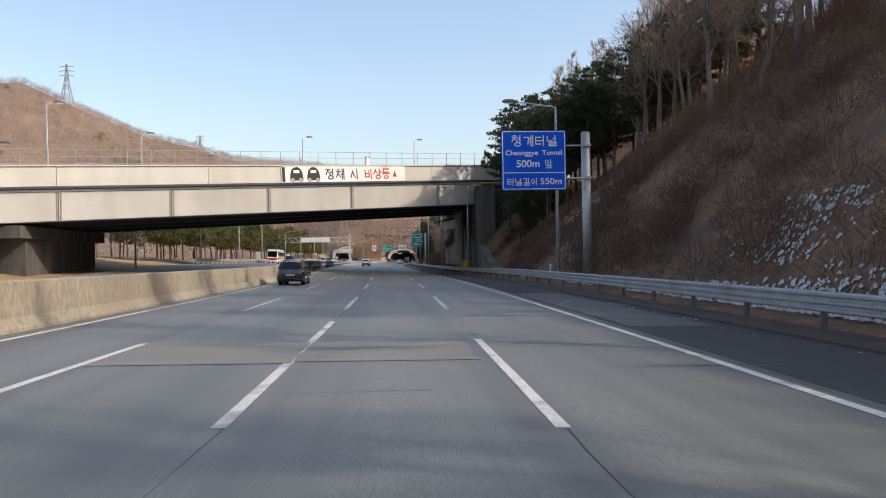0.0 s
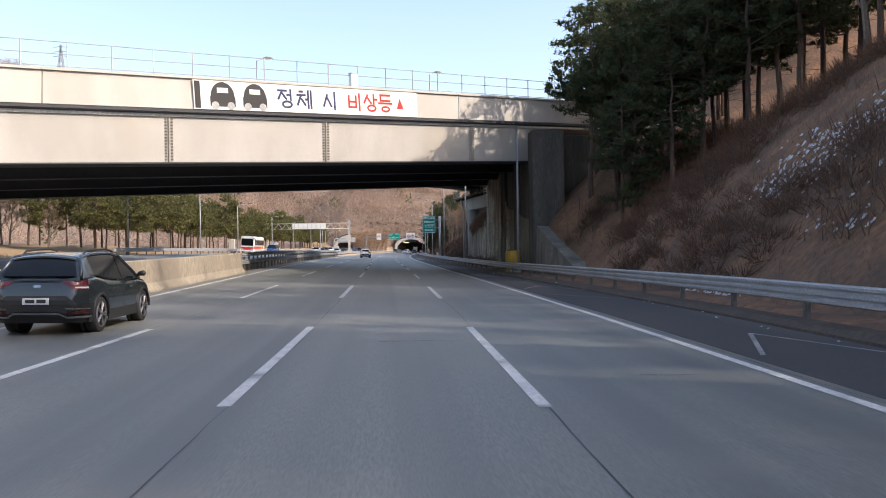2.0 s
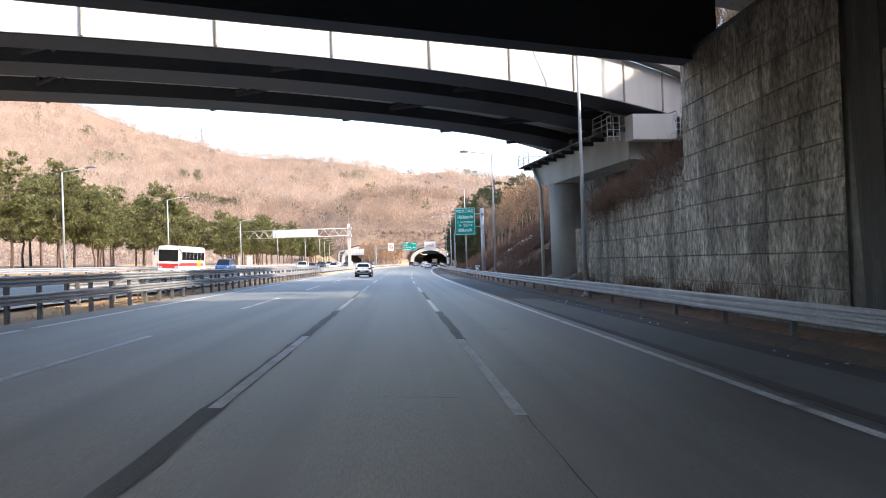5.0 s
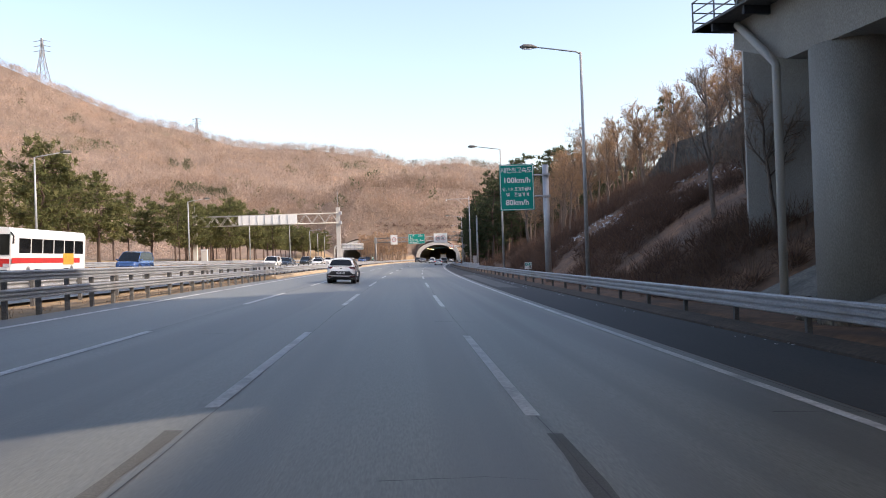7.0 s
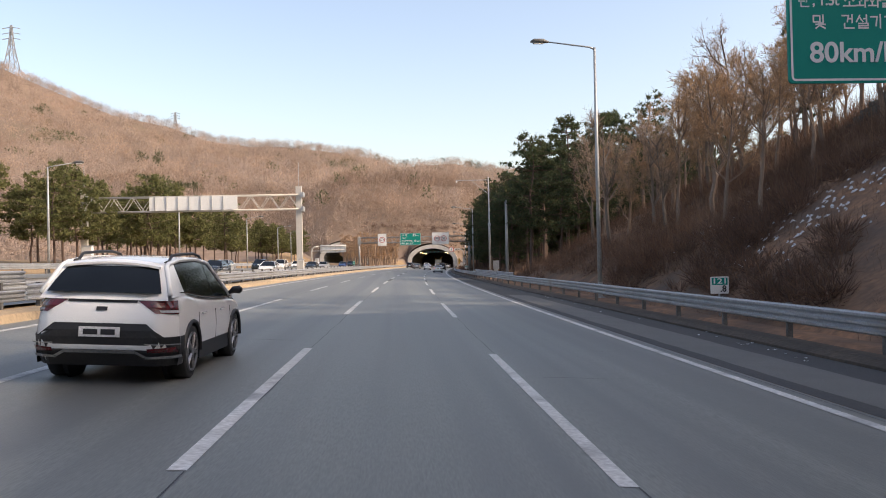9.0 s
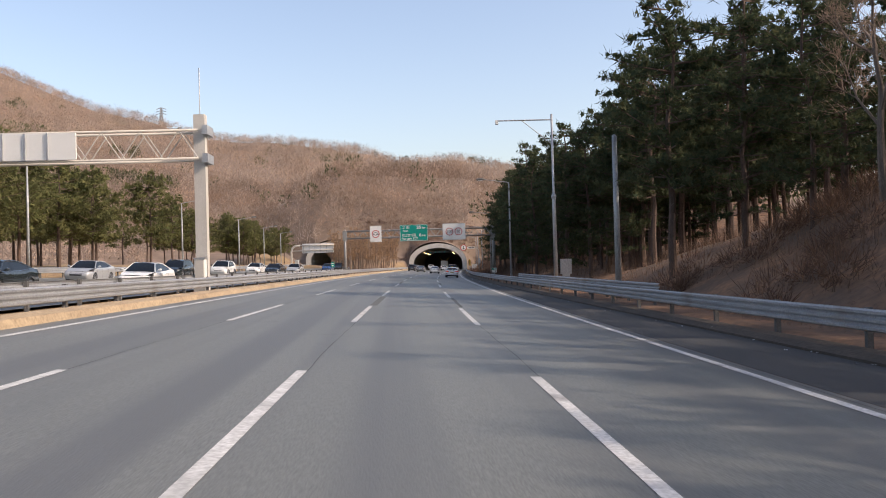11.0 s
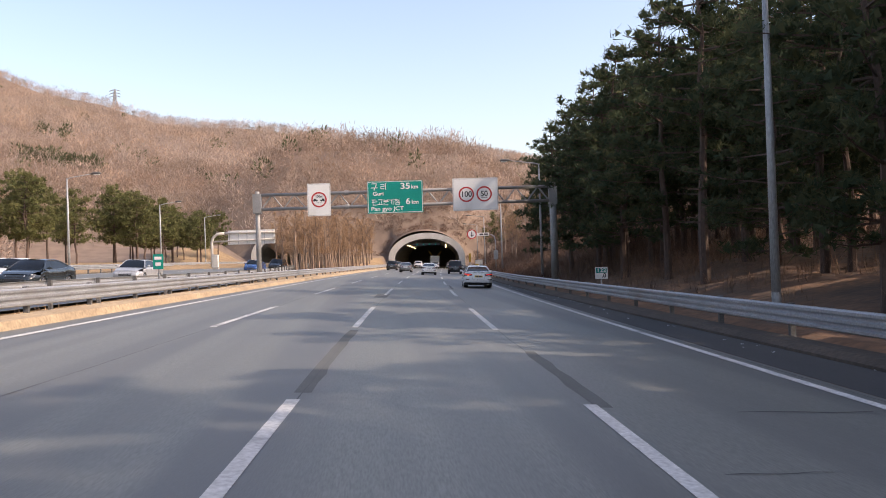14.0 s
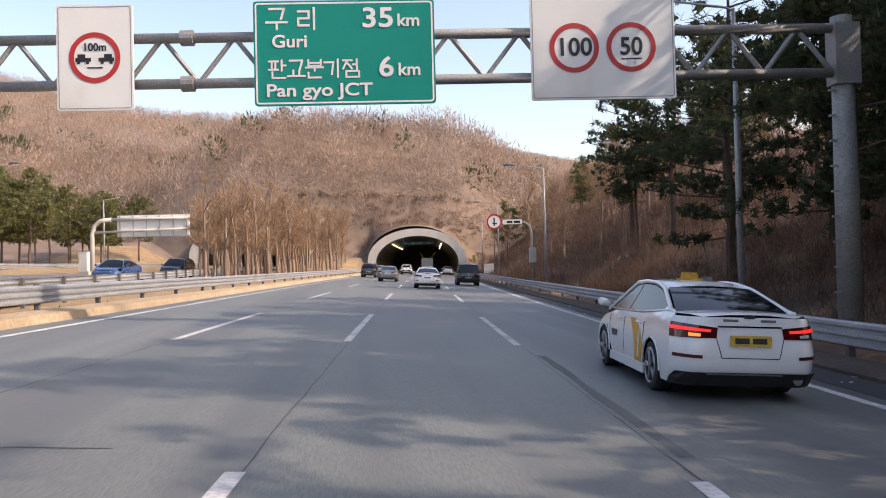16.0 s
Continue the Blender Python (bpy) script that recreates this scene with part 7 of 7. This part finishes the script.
stand(BARE, scatter(13, 13.5, 23, 168, 184, 0.45, 0.8, 2.2), "dark leafless tree behind the bridge pier", "bare trees on the hillside", "bare_tree")
stand(BARE, scatter(12, 27.5, 42, 178, 214, 0.5, 0.85, 3.0) + scatter(14, 12, 34, 216, 256, 0.5, 0.9, 2.8), "leafless dark tree on the hillside", "bare trees on the hillside", "bare_tree")
stand(PINE, [q for q in scatter(100, 11.0, 40, 262, 356, 0.86, 1.08, 2.2) if not 267 < q[1] < 281], "tall dark green pine above the guardrail", "pine wood beside the motorway", "pine_tree")
stand(PINE_LOW, [q for q in scatter(28, 9.8, 24, 256, 340, 0.68, 0.9, 2.8) if not 267 < q[1] < 281], "dark green pine with low branches above the guardrail", "pine wood beside the motorway", "pine_tree")
stand(PINE_LOW, [(10.6, 354, 0.95, 10), (10.4, 362, 0.95, 90), (11.2, 346, 1.0, 200), (10.8, 337, 1.0, 300), (13.0, 349, 1.0, 50), (13.5, 340, 1.05, 120), (11.5, 330, 1.0, 220), (17.0, 344, 1.05, 280), (17.5, 335, 1.08, 20), (15.0, 328, 1.0, 160), (14.5, 356, 1.05, 40), (18.5, 350, 1.1, 75), (21.0, 342, 1.1, 15), (22.5, 352, 1.1, 130), (16.5, 361, 1.05, 190), (25.0, 346, 1.1, 260)], "large dark green pine leaning over the guardrail", "pine wood beside the motorway", "pine_tree")
stand(PINE_TALL, [(15.5, 284, 1.12, 10), (19, 287.5, 1.2, 80), (23, 284.5, 1.22, 150), (26, 290, 1.25, 40)], "very tall dark green pine above the guardrail", "pine wood beside the motorway", "pine_tree")
# Back rows added to keep the sun off the ground behind the front pines.
stand(PINE, scatter(16, 38, 64, 290, 390, 0.9, 1.1, 4.0), "tall dark green pine added deep in the wood to block the sun", "pine wood beside the motorway", "pine_tree")
stand(PINE, scatter(26, 12.5, 40, 357, 398, 0.75, 0.95, 2.6), "tall dark green pine above the guardrail", "pine wood beside the motorway", "pine_tree")
stand(TAN, scatter(58, 10.5, 34, 380, 484, 0.7, 1.1, 2.4), "leafless brown tree on the hillside by the tunnel", "bare trees by the tunnel", "bare_tree")
stand(PINE_SUN, scatter(5, 12, 30, 440, 482, 0.8, 1.1, 4.0), "green pine on the hillside by the tunnel", "pines by the tunnel", "pine_tree")
stand(SLIM, [q for q in scatter(170, -32, -14.5, 396, 482, 0.75, 1.15, 1.25) if q[0] > -20.5 - 0.26 * (q[1] - 400)], "slender leafless tan tree in the median grove", "median grove", "slender_tree")
stand(PINE_SUN, scatter(66, -52, -35, 150, 335, 1.05, 1.45, 2.8), "yellowish green pine beside the opposite carriageway", "pine row beside the opposite carriageway", "pine_tree")
stand(PINE_SUN, scatter(34, -60, -45, 335, 470, 1.1, 1.5, 2.8), "yellowish green pine beside the opposite carriageway", "pine row beside the opposite carriageway", "pine_tree")
stand(BARE, scatter(12, 26, 44, 112, 150, 0.6, 0.9, 2.4), "leafless tree above the retaining wall", "bare trees above the wall", "bare_tree")
stand(BARE, scatter(14, -60, -40, 96, 150, 0.5, 0.7, 2.4), "small leafless tree beyond the median", "bare trees beyond the median", "bare_tree")


# ---- brush, far woods and snow ----
def tri_stuff(name, tris, material, label, category):
    v = np.asarray(tris, dtype=np.float64).reshape(-1, 3)
    me = bpy.data.meshes.new(name)
    me.from_pydata(v.tolist(), [], np.arange(len(v)).reshape(-1, 3).tolist())
    me.materials.append(material)
    return tagged(new(name, me), label, category, "", "stuff")


def tuft_cloud(rn, base, h, wide, n, length, width):
    """Many slim strokes in an egg-shaped crown over each base point; all arrays, returns triangles."""
    k = len(base)
    d = rn.normal(size=(k, n, 3))
    d /= np.linalg.norm(d, axis=2, keepdims=True)
    rad = rn.uniform(0.35, 1.0, (k, n, 1)) ** 0.6
    c = base[:, None, :] + np.concatenate([d[:, :, :2] * rad * (wide * h)[:, None, None], (0.56 + 0.36 * d[:, :, 2:] * rad) * h[:, None, None]], axis=2)
    g = d + np.array([0, 0, 0.9]) + 0.5 * rn.normal(size=(k, n, 3))
    g /= np.linalg.norm(g, axis=2, keepdims=True)
    g *= (length * rn.uniform(0.6, 1.3, (k, n)))[:, :, None]
    sd = np.cross(g, rn.normal(size=(k, n, 3)))
    sd *= (width * rn.uniform(0.6, 1.3, (k, n)) / np.linalg.norm(sd, axis=2))[:, :, None]
    return np.stack([c - sd, c + sd, c + g], axis=2).reshape(-1, 3)


def stems(rn, base, h, w):
    s = np.stack([np.full(len(base), 1.0), np.zeros(len(base)), np.zeros(len(base))], axis=1) * w
    lean = rn.uniform(-0.06, 0.06, (len(base), 3)) * h[:, None]
    lean[:, 2] = h * 0.85
    return np.stack([base - s, base + s, base + lean], axis=1).reshape(-1, 3)


def fast_tris(name, v, material, label, category):
    me = bpy.data.meshes.new(name)
    n = len(v)
    me.vertices.add(n)
    me.vertices.foreach_set("co", np.ascontiguousarray(v, dtype=np.float32).ravel())
    me.loops.add(n)
    me.loops.foreach_set("vertex_index", np.arange(n, dtype=np.int32))
    me.polygons.add(n // 3)
    me.polygons.foreach_set("loop_start", np.arange(0, n, 3, dtype=np.int32))
    me.update(calc_edges=True)
    me.materials.append(material)
    return tagged(new(name, me), label, category, "", "stuff")


def brush_tris(r, p, size, n, thick=0.02):
    out = []
    for i in range(n):
        a = r.uniform(0, 2 * math.pi)
        lean = r.choice((r.uniform(0.1, 0.8), r.uniform(0.5, 2.2)))
        o = p + Vector((r.uniform(-0.5, 0.5) * size, r.uniform(-0.5, 0.5) * size, -0.1))
        e = o + Vector((math.cos(a) * lean, math.sin(a) * lean, 1.0)).normalized() * size * r.uniform(0.5, 1.15)
        s = Vector((math.cos(a + 1.57), math.sin(a + 1.57), 0)) * size * thick * r.uniform(0.5, 1.2)
        out += [o - s, o + s, e]
        c = o.lerp(e, r.uniform(0.4, 0.8))
        f = c + Vector((r.uniform(-1, 1), r.uniform(-1, 1), r.uniform(-0.1, 0.7))) * size * 0.4
        out += [c - s * 0.6, c + s * 0.6, f]
    return out


tris = []
for i in range(14500):
    y = r.choice((r.uniform(-40, 486), r.uniform(56, 96), r.uniform(170, 255), r.uniform(330, 486)))
    if 101 < y < 168:
        continue
    o0 = rail_o(y) + 1.2
    o = o0 + abs(r.gauss(0, 1)) * (17 if y < 96 or 170 < y < 255 else 11)
    k = (1.6 if y < 62 else 0.5 if y < 92 else 0.55 if 176 < y < 216 and o < 24 else 1.4) * (1 + 0.04 * max(0.0, o - o0))
    sz = r.uniform(0.5, 1.1) * (0.45 if o < o0 + 2 else k)
    if 240 < y < 345:
        sz *= 0.8
    tris += brush_tris(r, P(o, y, land(o, y)), sz, 13, 0.013)
tri_stuff("slope_brush", tris, M["brush"], "dry brown brush and dead stalks covering the slope", "brush")
# rounded leafless shrubs on the slopes, and the bush that hangs over the wall
def shrub_field(name, pts, hs, n, length, width, label):
    fast_tris(name, tuft_cloud(np.random.default_rng(len(pts)), np.array(pts), np.array(hs), np.full(len(pts), 0.62), n, length, width), M["shrub"], label, "shrubs")


pts, hs = [], []
while len(pts) < 3900:
    y = r.choice((r.uniform(-30, 96), r.uniform(-10, 92), r.uniform(168, 262), r.uniform(172, 230), r.uniform(355, 484)))
    o = rail_o(y) + 1.8 + abs(r.gauss(0, 1)) * 13
    if 100 < y < 166 or noise.noise((o * 0.16, y * 0.16, 7.0)) < (-0.02 if 176 < y < 216 else -0.1):
        continue
    h = r.uniform(0.9, 2.6) if y < 64 else r.uniform(0.5, 1.3)
    pts.append(tuple(P(o, y, land(o, y) - 0.25 * h)))
    hs.append(h)
for i in range(420):
    y = r.uniform(486.6, 503)
    o = r.uniform(-32, 26)
    if y < 488.5 and abs(o + 3.7) < 9.4:
        continue
    hit = ground_tree.ray_cast(P(o, y, 200), Vector((0, 0, -1)))[0]
    if hit is not None:
        h = r.uniform(0.7, 1.8)
        pts.append((hit.x, hit.y, hit.z - 0.2 * h))
        hs.append(h)
shrub_field("slope_shrubs", pts, hs, 105, 0.55, 0.015, "rounded leafless purple-brown shrubs on the slope")
pts, hs = [], []
for i in range(95):
    y = r.uniform(128.4, 142)
    h = r.uniform(1.0, 1.9) * (0.7 + 0.3 * smooth01((141 - y) / 8))
    o = r.uniform(9.25, 10.9)
    pts.append(tuple(P(o, y, float(np.interp(y, WALL_Y, WALL_Z)) - h * (0.95 if o < 9.7 else 0.35))))
    hs.append(h)
for i in range(16):
    y = r.uniform(119, 146)
    h = r.uniform(0.5, 1.1)
    pts.append(tuple(P(9.1, y, 0.2)))
    hs.append(h)
shrub_field("wall_bush", pts, hs, 190, 0.5, 0.013, "dense dry brown bush hanging over the retaining wall")
tris = []
for i in range(1500):
    y = r.uniform(95, 480)
    o = r.choice((r.uniform(-13.6, -12.2), r.uniform(-36, -32.5) + opp(y)))
    tris += brush_tris(r, P(o, y, land(o, y)), r.uniform(0.25, 0.5), 8, 0.03)
tri_stuff("verge_grass", tris, M["tan_twig"], "dry straw-coloured grass along the median and verge", "grass")
tris = []
for i in range(480):
    y = r.uniform(128.5, 145)
    zt_ = float(np.interp(y, WALL_Y, WALL_Z))
    o = 9.5 + r.uniform(-0.1, 1.6)
    tris += brush_tris(r, P(o, y, zt_ + r.uniform(-0.7, 0.2)), r.uniform(0.4, 0.95), 18, 0.010)
for i in range(150):
    y = r.uniform(119, 147)
    zt_ = float(np.interp(y, WALL_Y, WALL_Z))
    p = P(9.28 if y < 127.9 else 9.4, y, r.choice((zt_ - r.uniform(0, 1.6), r.uniform(0.3, 1.8))))
    for q in range(14):
        a = p + Vector((-r.uniform(0.12, 0.3), r.uniform(-0.6, 0.6), r.uniform(-0.5, 0.5)))
        d = Vector((-0.1, r.uniform(-0.5, 0.5), r.uniform(-0.9, 0.6)))
        tris += [a, a + Vector((0, 0.03, 0.02)), a + d * r.uniform(0.4, 1.0)]
tri_stuff("wall_creeper", tris, M["brush"], "dry leafless creeper hanging over the retaining wall", "creeper")

# the wooded mountain
far_pts, hill_pts, pine_pts = [], [], []
while len(far_pts) + len(hill_pts) < 24000:
    near_ = len(hill_pts) < 5000
    y = r.uniform(489, 650) if near_ else 300 + 700 * r.random() ** 0.9
    x = lx(y) + r.uniform(-170, 90) if near_ else r.uniform(-620, 330)
    o = x - lx(y)
    if (y < 491 and -80 < o < 48) or abs(x) > 0.75 * (y - 40) + 60 or (o > 48 and y < 491 and r.random() < 0.6):
        continue
    hit = ground_tree.ray_cast(Vector((x, y, 600)), Vector((0, 0, -1)))[0]
    if hit is None:
        continue
    clump = noise.noise((x * 0.011, y * 0.011, 4.0)) + 0.5 * noise.noise((x * 0.03, y * 0.03, 9.0))
    if noise.noise((x * 0.045, y * 0.045, 2.0)) + 0.6 * clump > 0.62 or r.random() < 0.008:
        if r.random() < 0.6:
            pine_pts.append(tuple(hit))
    elif near_:
        hill_pts.append(tuple(hit))
    else:
        far_pts.append(tuple(hit))
rn = np.random.default_rng(5)
fp, hp, pp_ = (np.array(q) for q in (far_pts, hill_pts, pine_pts))
fh, hh, ph = rn.uniform(6.5, 11.0, len(fp)), rn.uniform(4.5, 8.5, len(hp)), rn.uniform(6.5, 10.0, len(pp_))
fast_tris("mountain_woods", tuft_cloud(rn, fp, fh, np.full(len(fp), 0.34), 42, 1.7, 0.095), M["far_tree"], "leafless brown winter woods on the far mountain", "woods")
fast_tris("mountain_trunks", stems(rn, fp, fh, 0.07), M["far_trunk"], "pale bare trunks of the winter woods", "woods")
fast_tris("tunnel_hill_woods", tuft_cloud(rn, hp, hh, np.full(len(hp), 0.40), 54, 0.95, 0.055), M["hill_scrub"], "dense brown scrub on the hill above the tunnel", "woods")
fast_tris("mountain_pines", tuft_cloud(rn, pp_, ph, np.full(len(pp_), 0.34), 44, 1.3, 0.30), M["far_pine"], "scattered green pines among the mountain woods", "woods")

# snow lying in patches on the shaded slope
tris = []
for cy, o0, o1, n in ((17, 8.7, 10.2, 20), (21, 8.6, 9.8, 22), (27, 8.6, 9.6, 16), (34, 8.6, 9.4, 10), (46, 8.7, 9.3, 8), (66, 8.8, 9.4, 6), (60, 11.0, 14.5, 12), (195, 13, 19, 18), (197, 18, 24, 26), (204, 14, 18, 30), (206, 19, 24, 30), (212, 11, 17, 26), (222, 12, 22, 20), (25, 10.2, 12.4, 22), (69, 12.5, 15.5, 34), (66, 15, 19, 26), (388, 10, 16, 6)):
    for i in range(n * (11 if cy < 50 else 6 if cy < 100 else 4)):
        o, y = r.uniform(o0, o1), cy + r.gauss(0, 1.7)
        c = P(o, y, land(o, y) + 0.16)
        k = 9
        k_ = 0.24 if cy < 50 else 0.26 if cy < 100 else 0.30
        wv, hv = k_ * r.uniform(0.08, 0.45), k_ * r.uniform(0.1, 0.6)
        rim_ = []
        for q in range(k):
            a = 2 * math.pi * q / k
            oo, yy = o + math.cos(a) * wv * r.uniform(0.3, 1.3), y + math.sin(a) * hv * r.uniform(0.3, 1.3)
            rim_.append(P(oo, yy, land(oo, yy) + 0.08))
        for q in range(k):
            tris += [c, rim_[q], rim_[(q + 1) % k]]
tri_stuff("snow_patches", tris, M["snow"], "thin patches of old snow on the brown slope", "snow")


def boulder(o, y, s, seed):
    q = random.Random(seed)
    bm = bmesh.new()
    bmesh.ops.create_icosphere(bm, subdivisions=2, radius=s)
    for v in bm.verts:
        v.co *= 1 + 0.25 * noise.noise(v.co * 2.0 / s + Vector((seed, 0, 0)))
        v.co.z *= 0.6
    me = bpy.data.meshes.new("rock")
    bm.to_mesh(me)
    bm.free()
    me.materials.append(M["stone"])
    ob = tagged(new("rock", me), "rough grey rock beside the bridge pier", "rock", "rocks by the pier")
    ob.matrix_basis = at(o, y, land(o, y) + s * 0.2, seed * 40)


for i, (o, y, s) in enumerate(((9.6, 159.0, 0.6), (10.2, 161.0, 0.45), (10.0, 157.2, 0.5), (10.8, 163.5, 0.7), (9.4, 160.4, 0.3))):
    boulder(o, y, s, i)

# ---- wear and painted sunlight on the road ----
def patch_on_road(name, o0, o1, y0, y1, material, label, z=0.003, seed=0):
    q = random.Random(seed)
    b = Build()
    n = max(3, int((y1 - y0) / 0.8))
    vs = []
    for i in range(n + 1):
        y = y0 + (y1 - y0) * i / n
        vs += [P(o0 + q.uniform(-0.03, 0.03), y, z), P(o1 + q.uniform(-0.03, 0.03), y, z)]
    b.add(vs, [(2 * i, 2 * i + 1, 2 * i + 3, 2 * i + 2) for i in range(n)])
    return tagged(new(name, b.mesh(name, material)), label, "road patch", "road patches", "structure")


# Sunlight that crosses the lanes, laid on as paler asphalt colour.
patch_on_road("pale_patch", -6.8, -3.5, 13.4, 16.9, M["pale_patch"], "band of sunlight painted pale across a lane", 0.0105, 1)
patch_on_road("pale_patch", -3.49, -0.3, 13.6, 16.8, M["pale_patch"], "band of sunlight painted pale across a lane", 0.0105, 2)
for i, (o, y0, y1, w) in enumerate(((-3.55, 104, 118, 0.34), (-3.55, 118, 127.5, 0.3), (0.03, 117, 128, 0.32), (0.05, 137.5, 147, 0.22), (-3.6, 137.5, 147, 0.2), (-3.65, 325.2, 329, 0.9), (0.2, 338, 346, 0.2), (0.1, 258, 267, 0.22), (-3.45, 258, 267.4, 0.4), (-3.5, 298, 307.4, 0.3), (0.12, 297, 303, 0.3))):
    patch_on_road("sealed_strip", o - w * 0.36, o + w * 0.36, y0, y1, M["patch"], "dark sealed strip along a lane joint", 0.0035, 10 + i)
for i, (o0, o1, y0, y1) in enumerate(((4.2, 6.4, 20, 40), (4.3, 6.0, 95, 140), (4.4, 5.8, 190, 230))):
    patch_on_road("asphalt_repair", o0, o1, y0, y1, M["patch"], "darker repaired patch of asphalt", 0.0065, 40 + i)
rc = random.Random(77)
for i in range(60):
    o, y = rc.uniform(-9.5, 3.2), rc.uniform(0, 370)
    b = Build()
    L, w = rc.uniform(0.5, 2.2), rc.uniform(0.008, 0.022)
    vs = []
    d = 0
    for k in range(7):
        d += rc.uniform(-0.05, 0.05)
        ww = w * rc.uniform(0.2, 1.2)
        vs += [P(o + L * k / 6, y + d - ww, 0.0045), P(o + L * k / 6, y + d + ww, 0.0045)]
    b.add(vs, [(2 * k, 2 * k + 1, 2 * k + 3, 2 * k + 2) for k in range(6)])
    tagged(new("crack", b.mesh("crack", M["seal"])), "thin dark crack across the asphalt", "road crack", "cracks in the asphalt", "structure")
# worn chevrons on the hard shoulder
for i, y in enumerate((30, 52, 76, 100)):
    b = Build()
    for (o0, ya), (o1, yb) in (((4.3, y), (5.6, y + 3.4)), ((5.6, y + 3.4), (6.9, y - 1.0)), ((4.4, y - 5), (6.6, y - 8))):
        b.add([P(o0, ya, 0.008), P(o0 + 0.1, ya, 0.008), P(o1 + 0.1, yb, 0.008), P(o1, yb, 0.008)], [(0, 1, 2, 3)])
    tagged(new("shoulder_marking", b.mesh("shoulder_marking", M["old_paint"])), "faded white chevron on the hard shoulder", "road marking", "road markings", "structure")
# litter along the verge
tris = []
for i in range(420):
    y = rc.uniform(-20, 430)
    o = rail_o(y) - rc.uniform(0.3, 1.5)
    c = P(o, y, 0.012 if o < rail_o(y) - 0.6 else 0.1)
    for k in range(3):
        a, d = rc.uniform(0, 6.28), rc.uniform(0.02, 0.07)
        tris += [c, c + Vector((math.cos(a) * d, math.sin(a) * d, 0.02)), c + Vector((math.cos(a + 1.3) * d, math.sin(a + 1.3) * d, 0.01))]
tri_stuff("verge_litter", tris, M["snow"], "scattered pale bits of litter and snow along the shoulder", "litter")
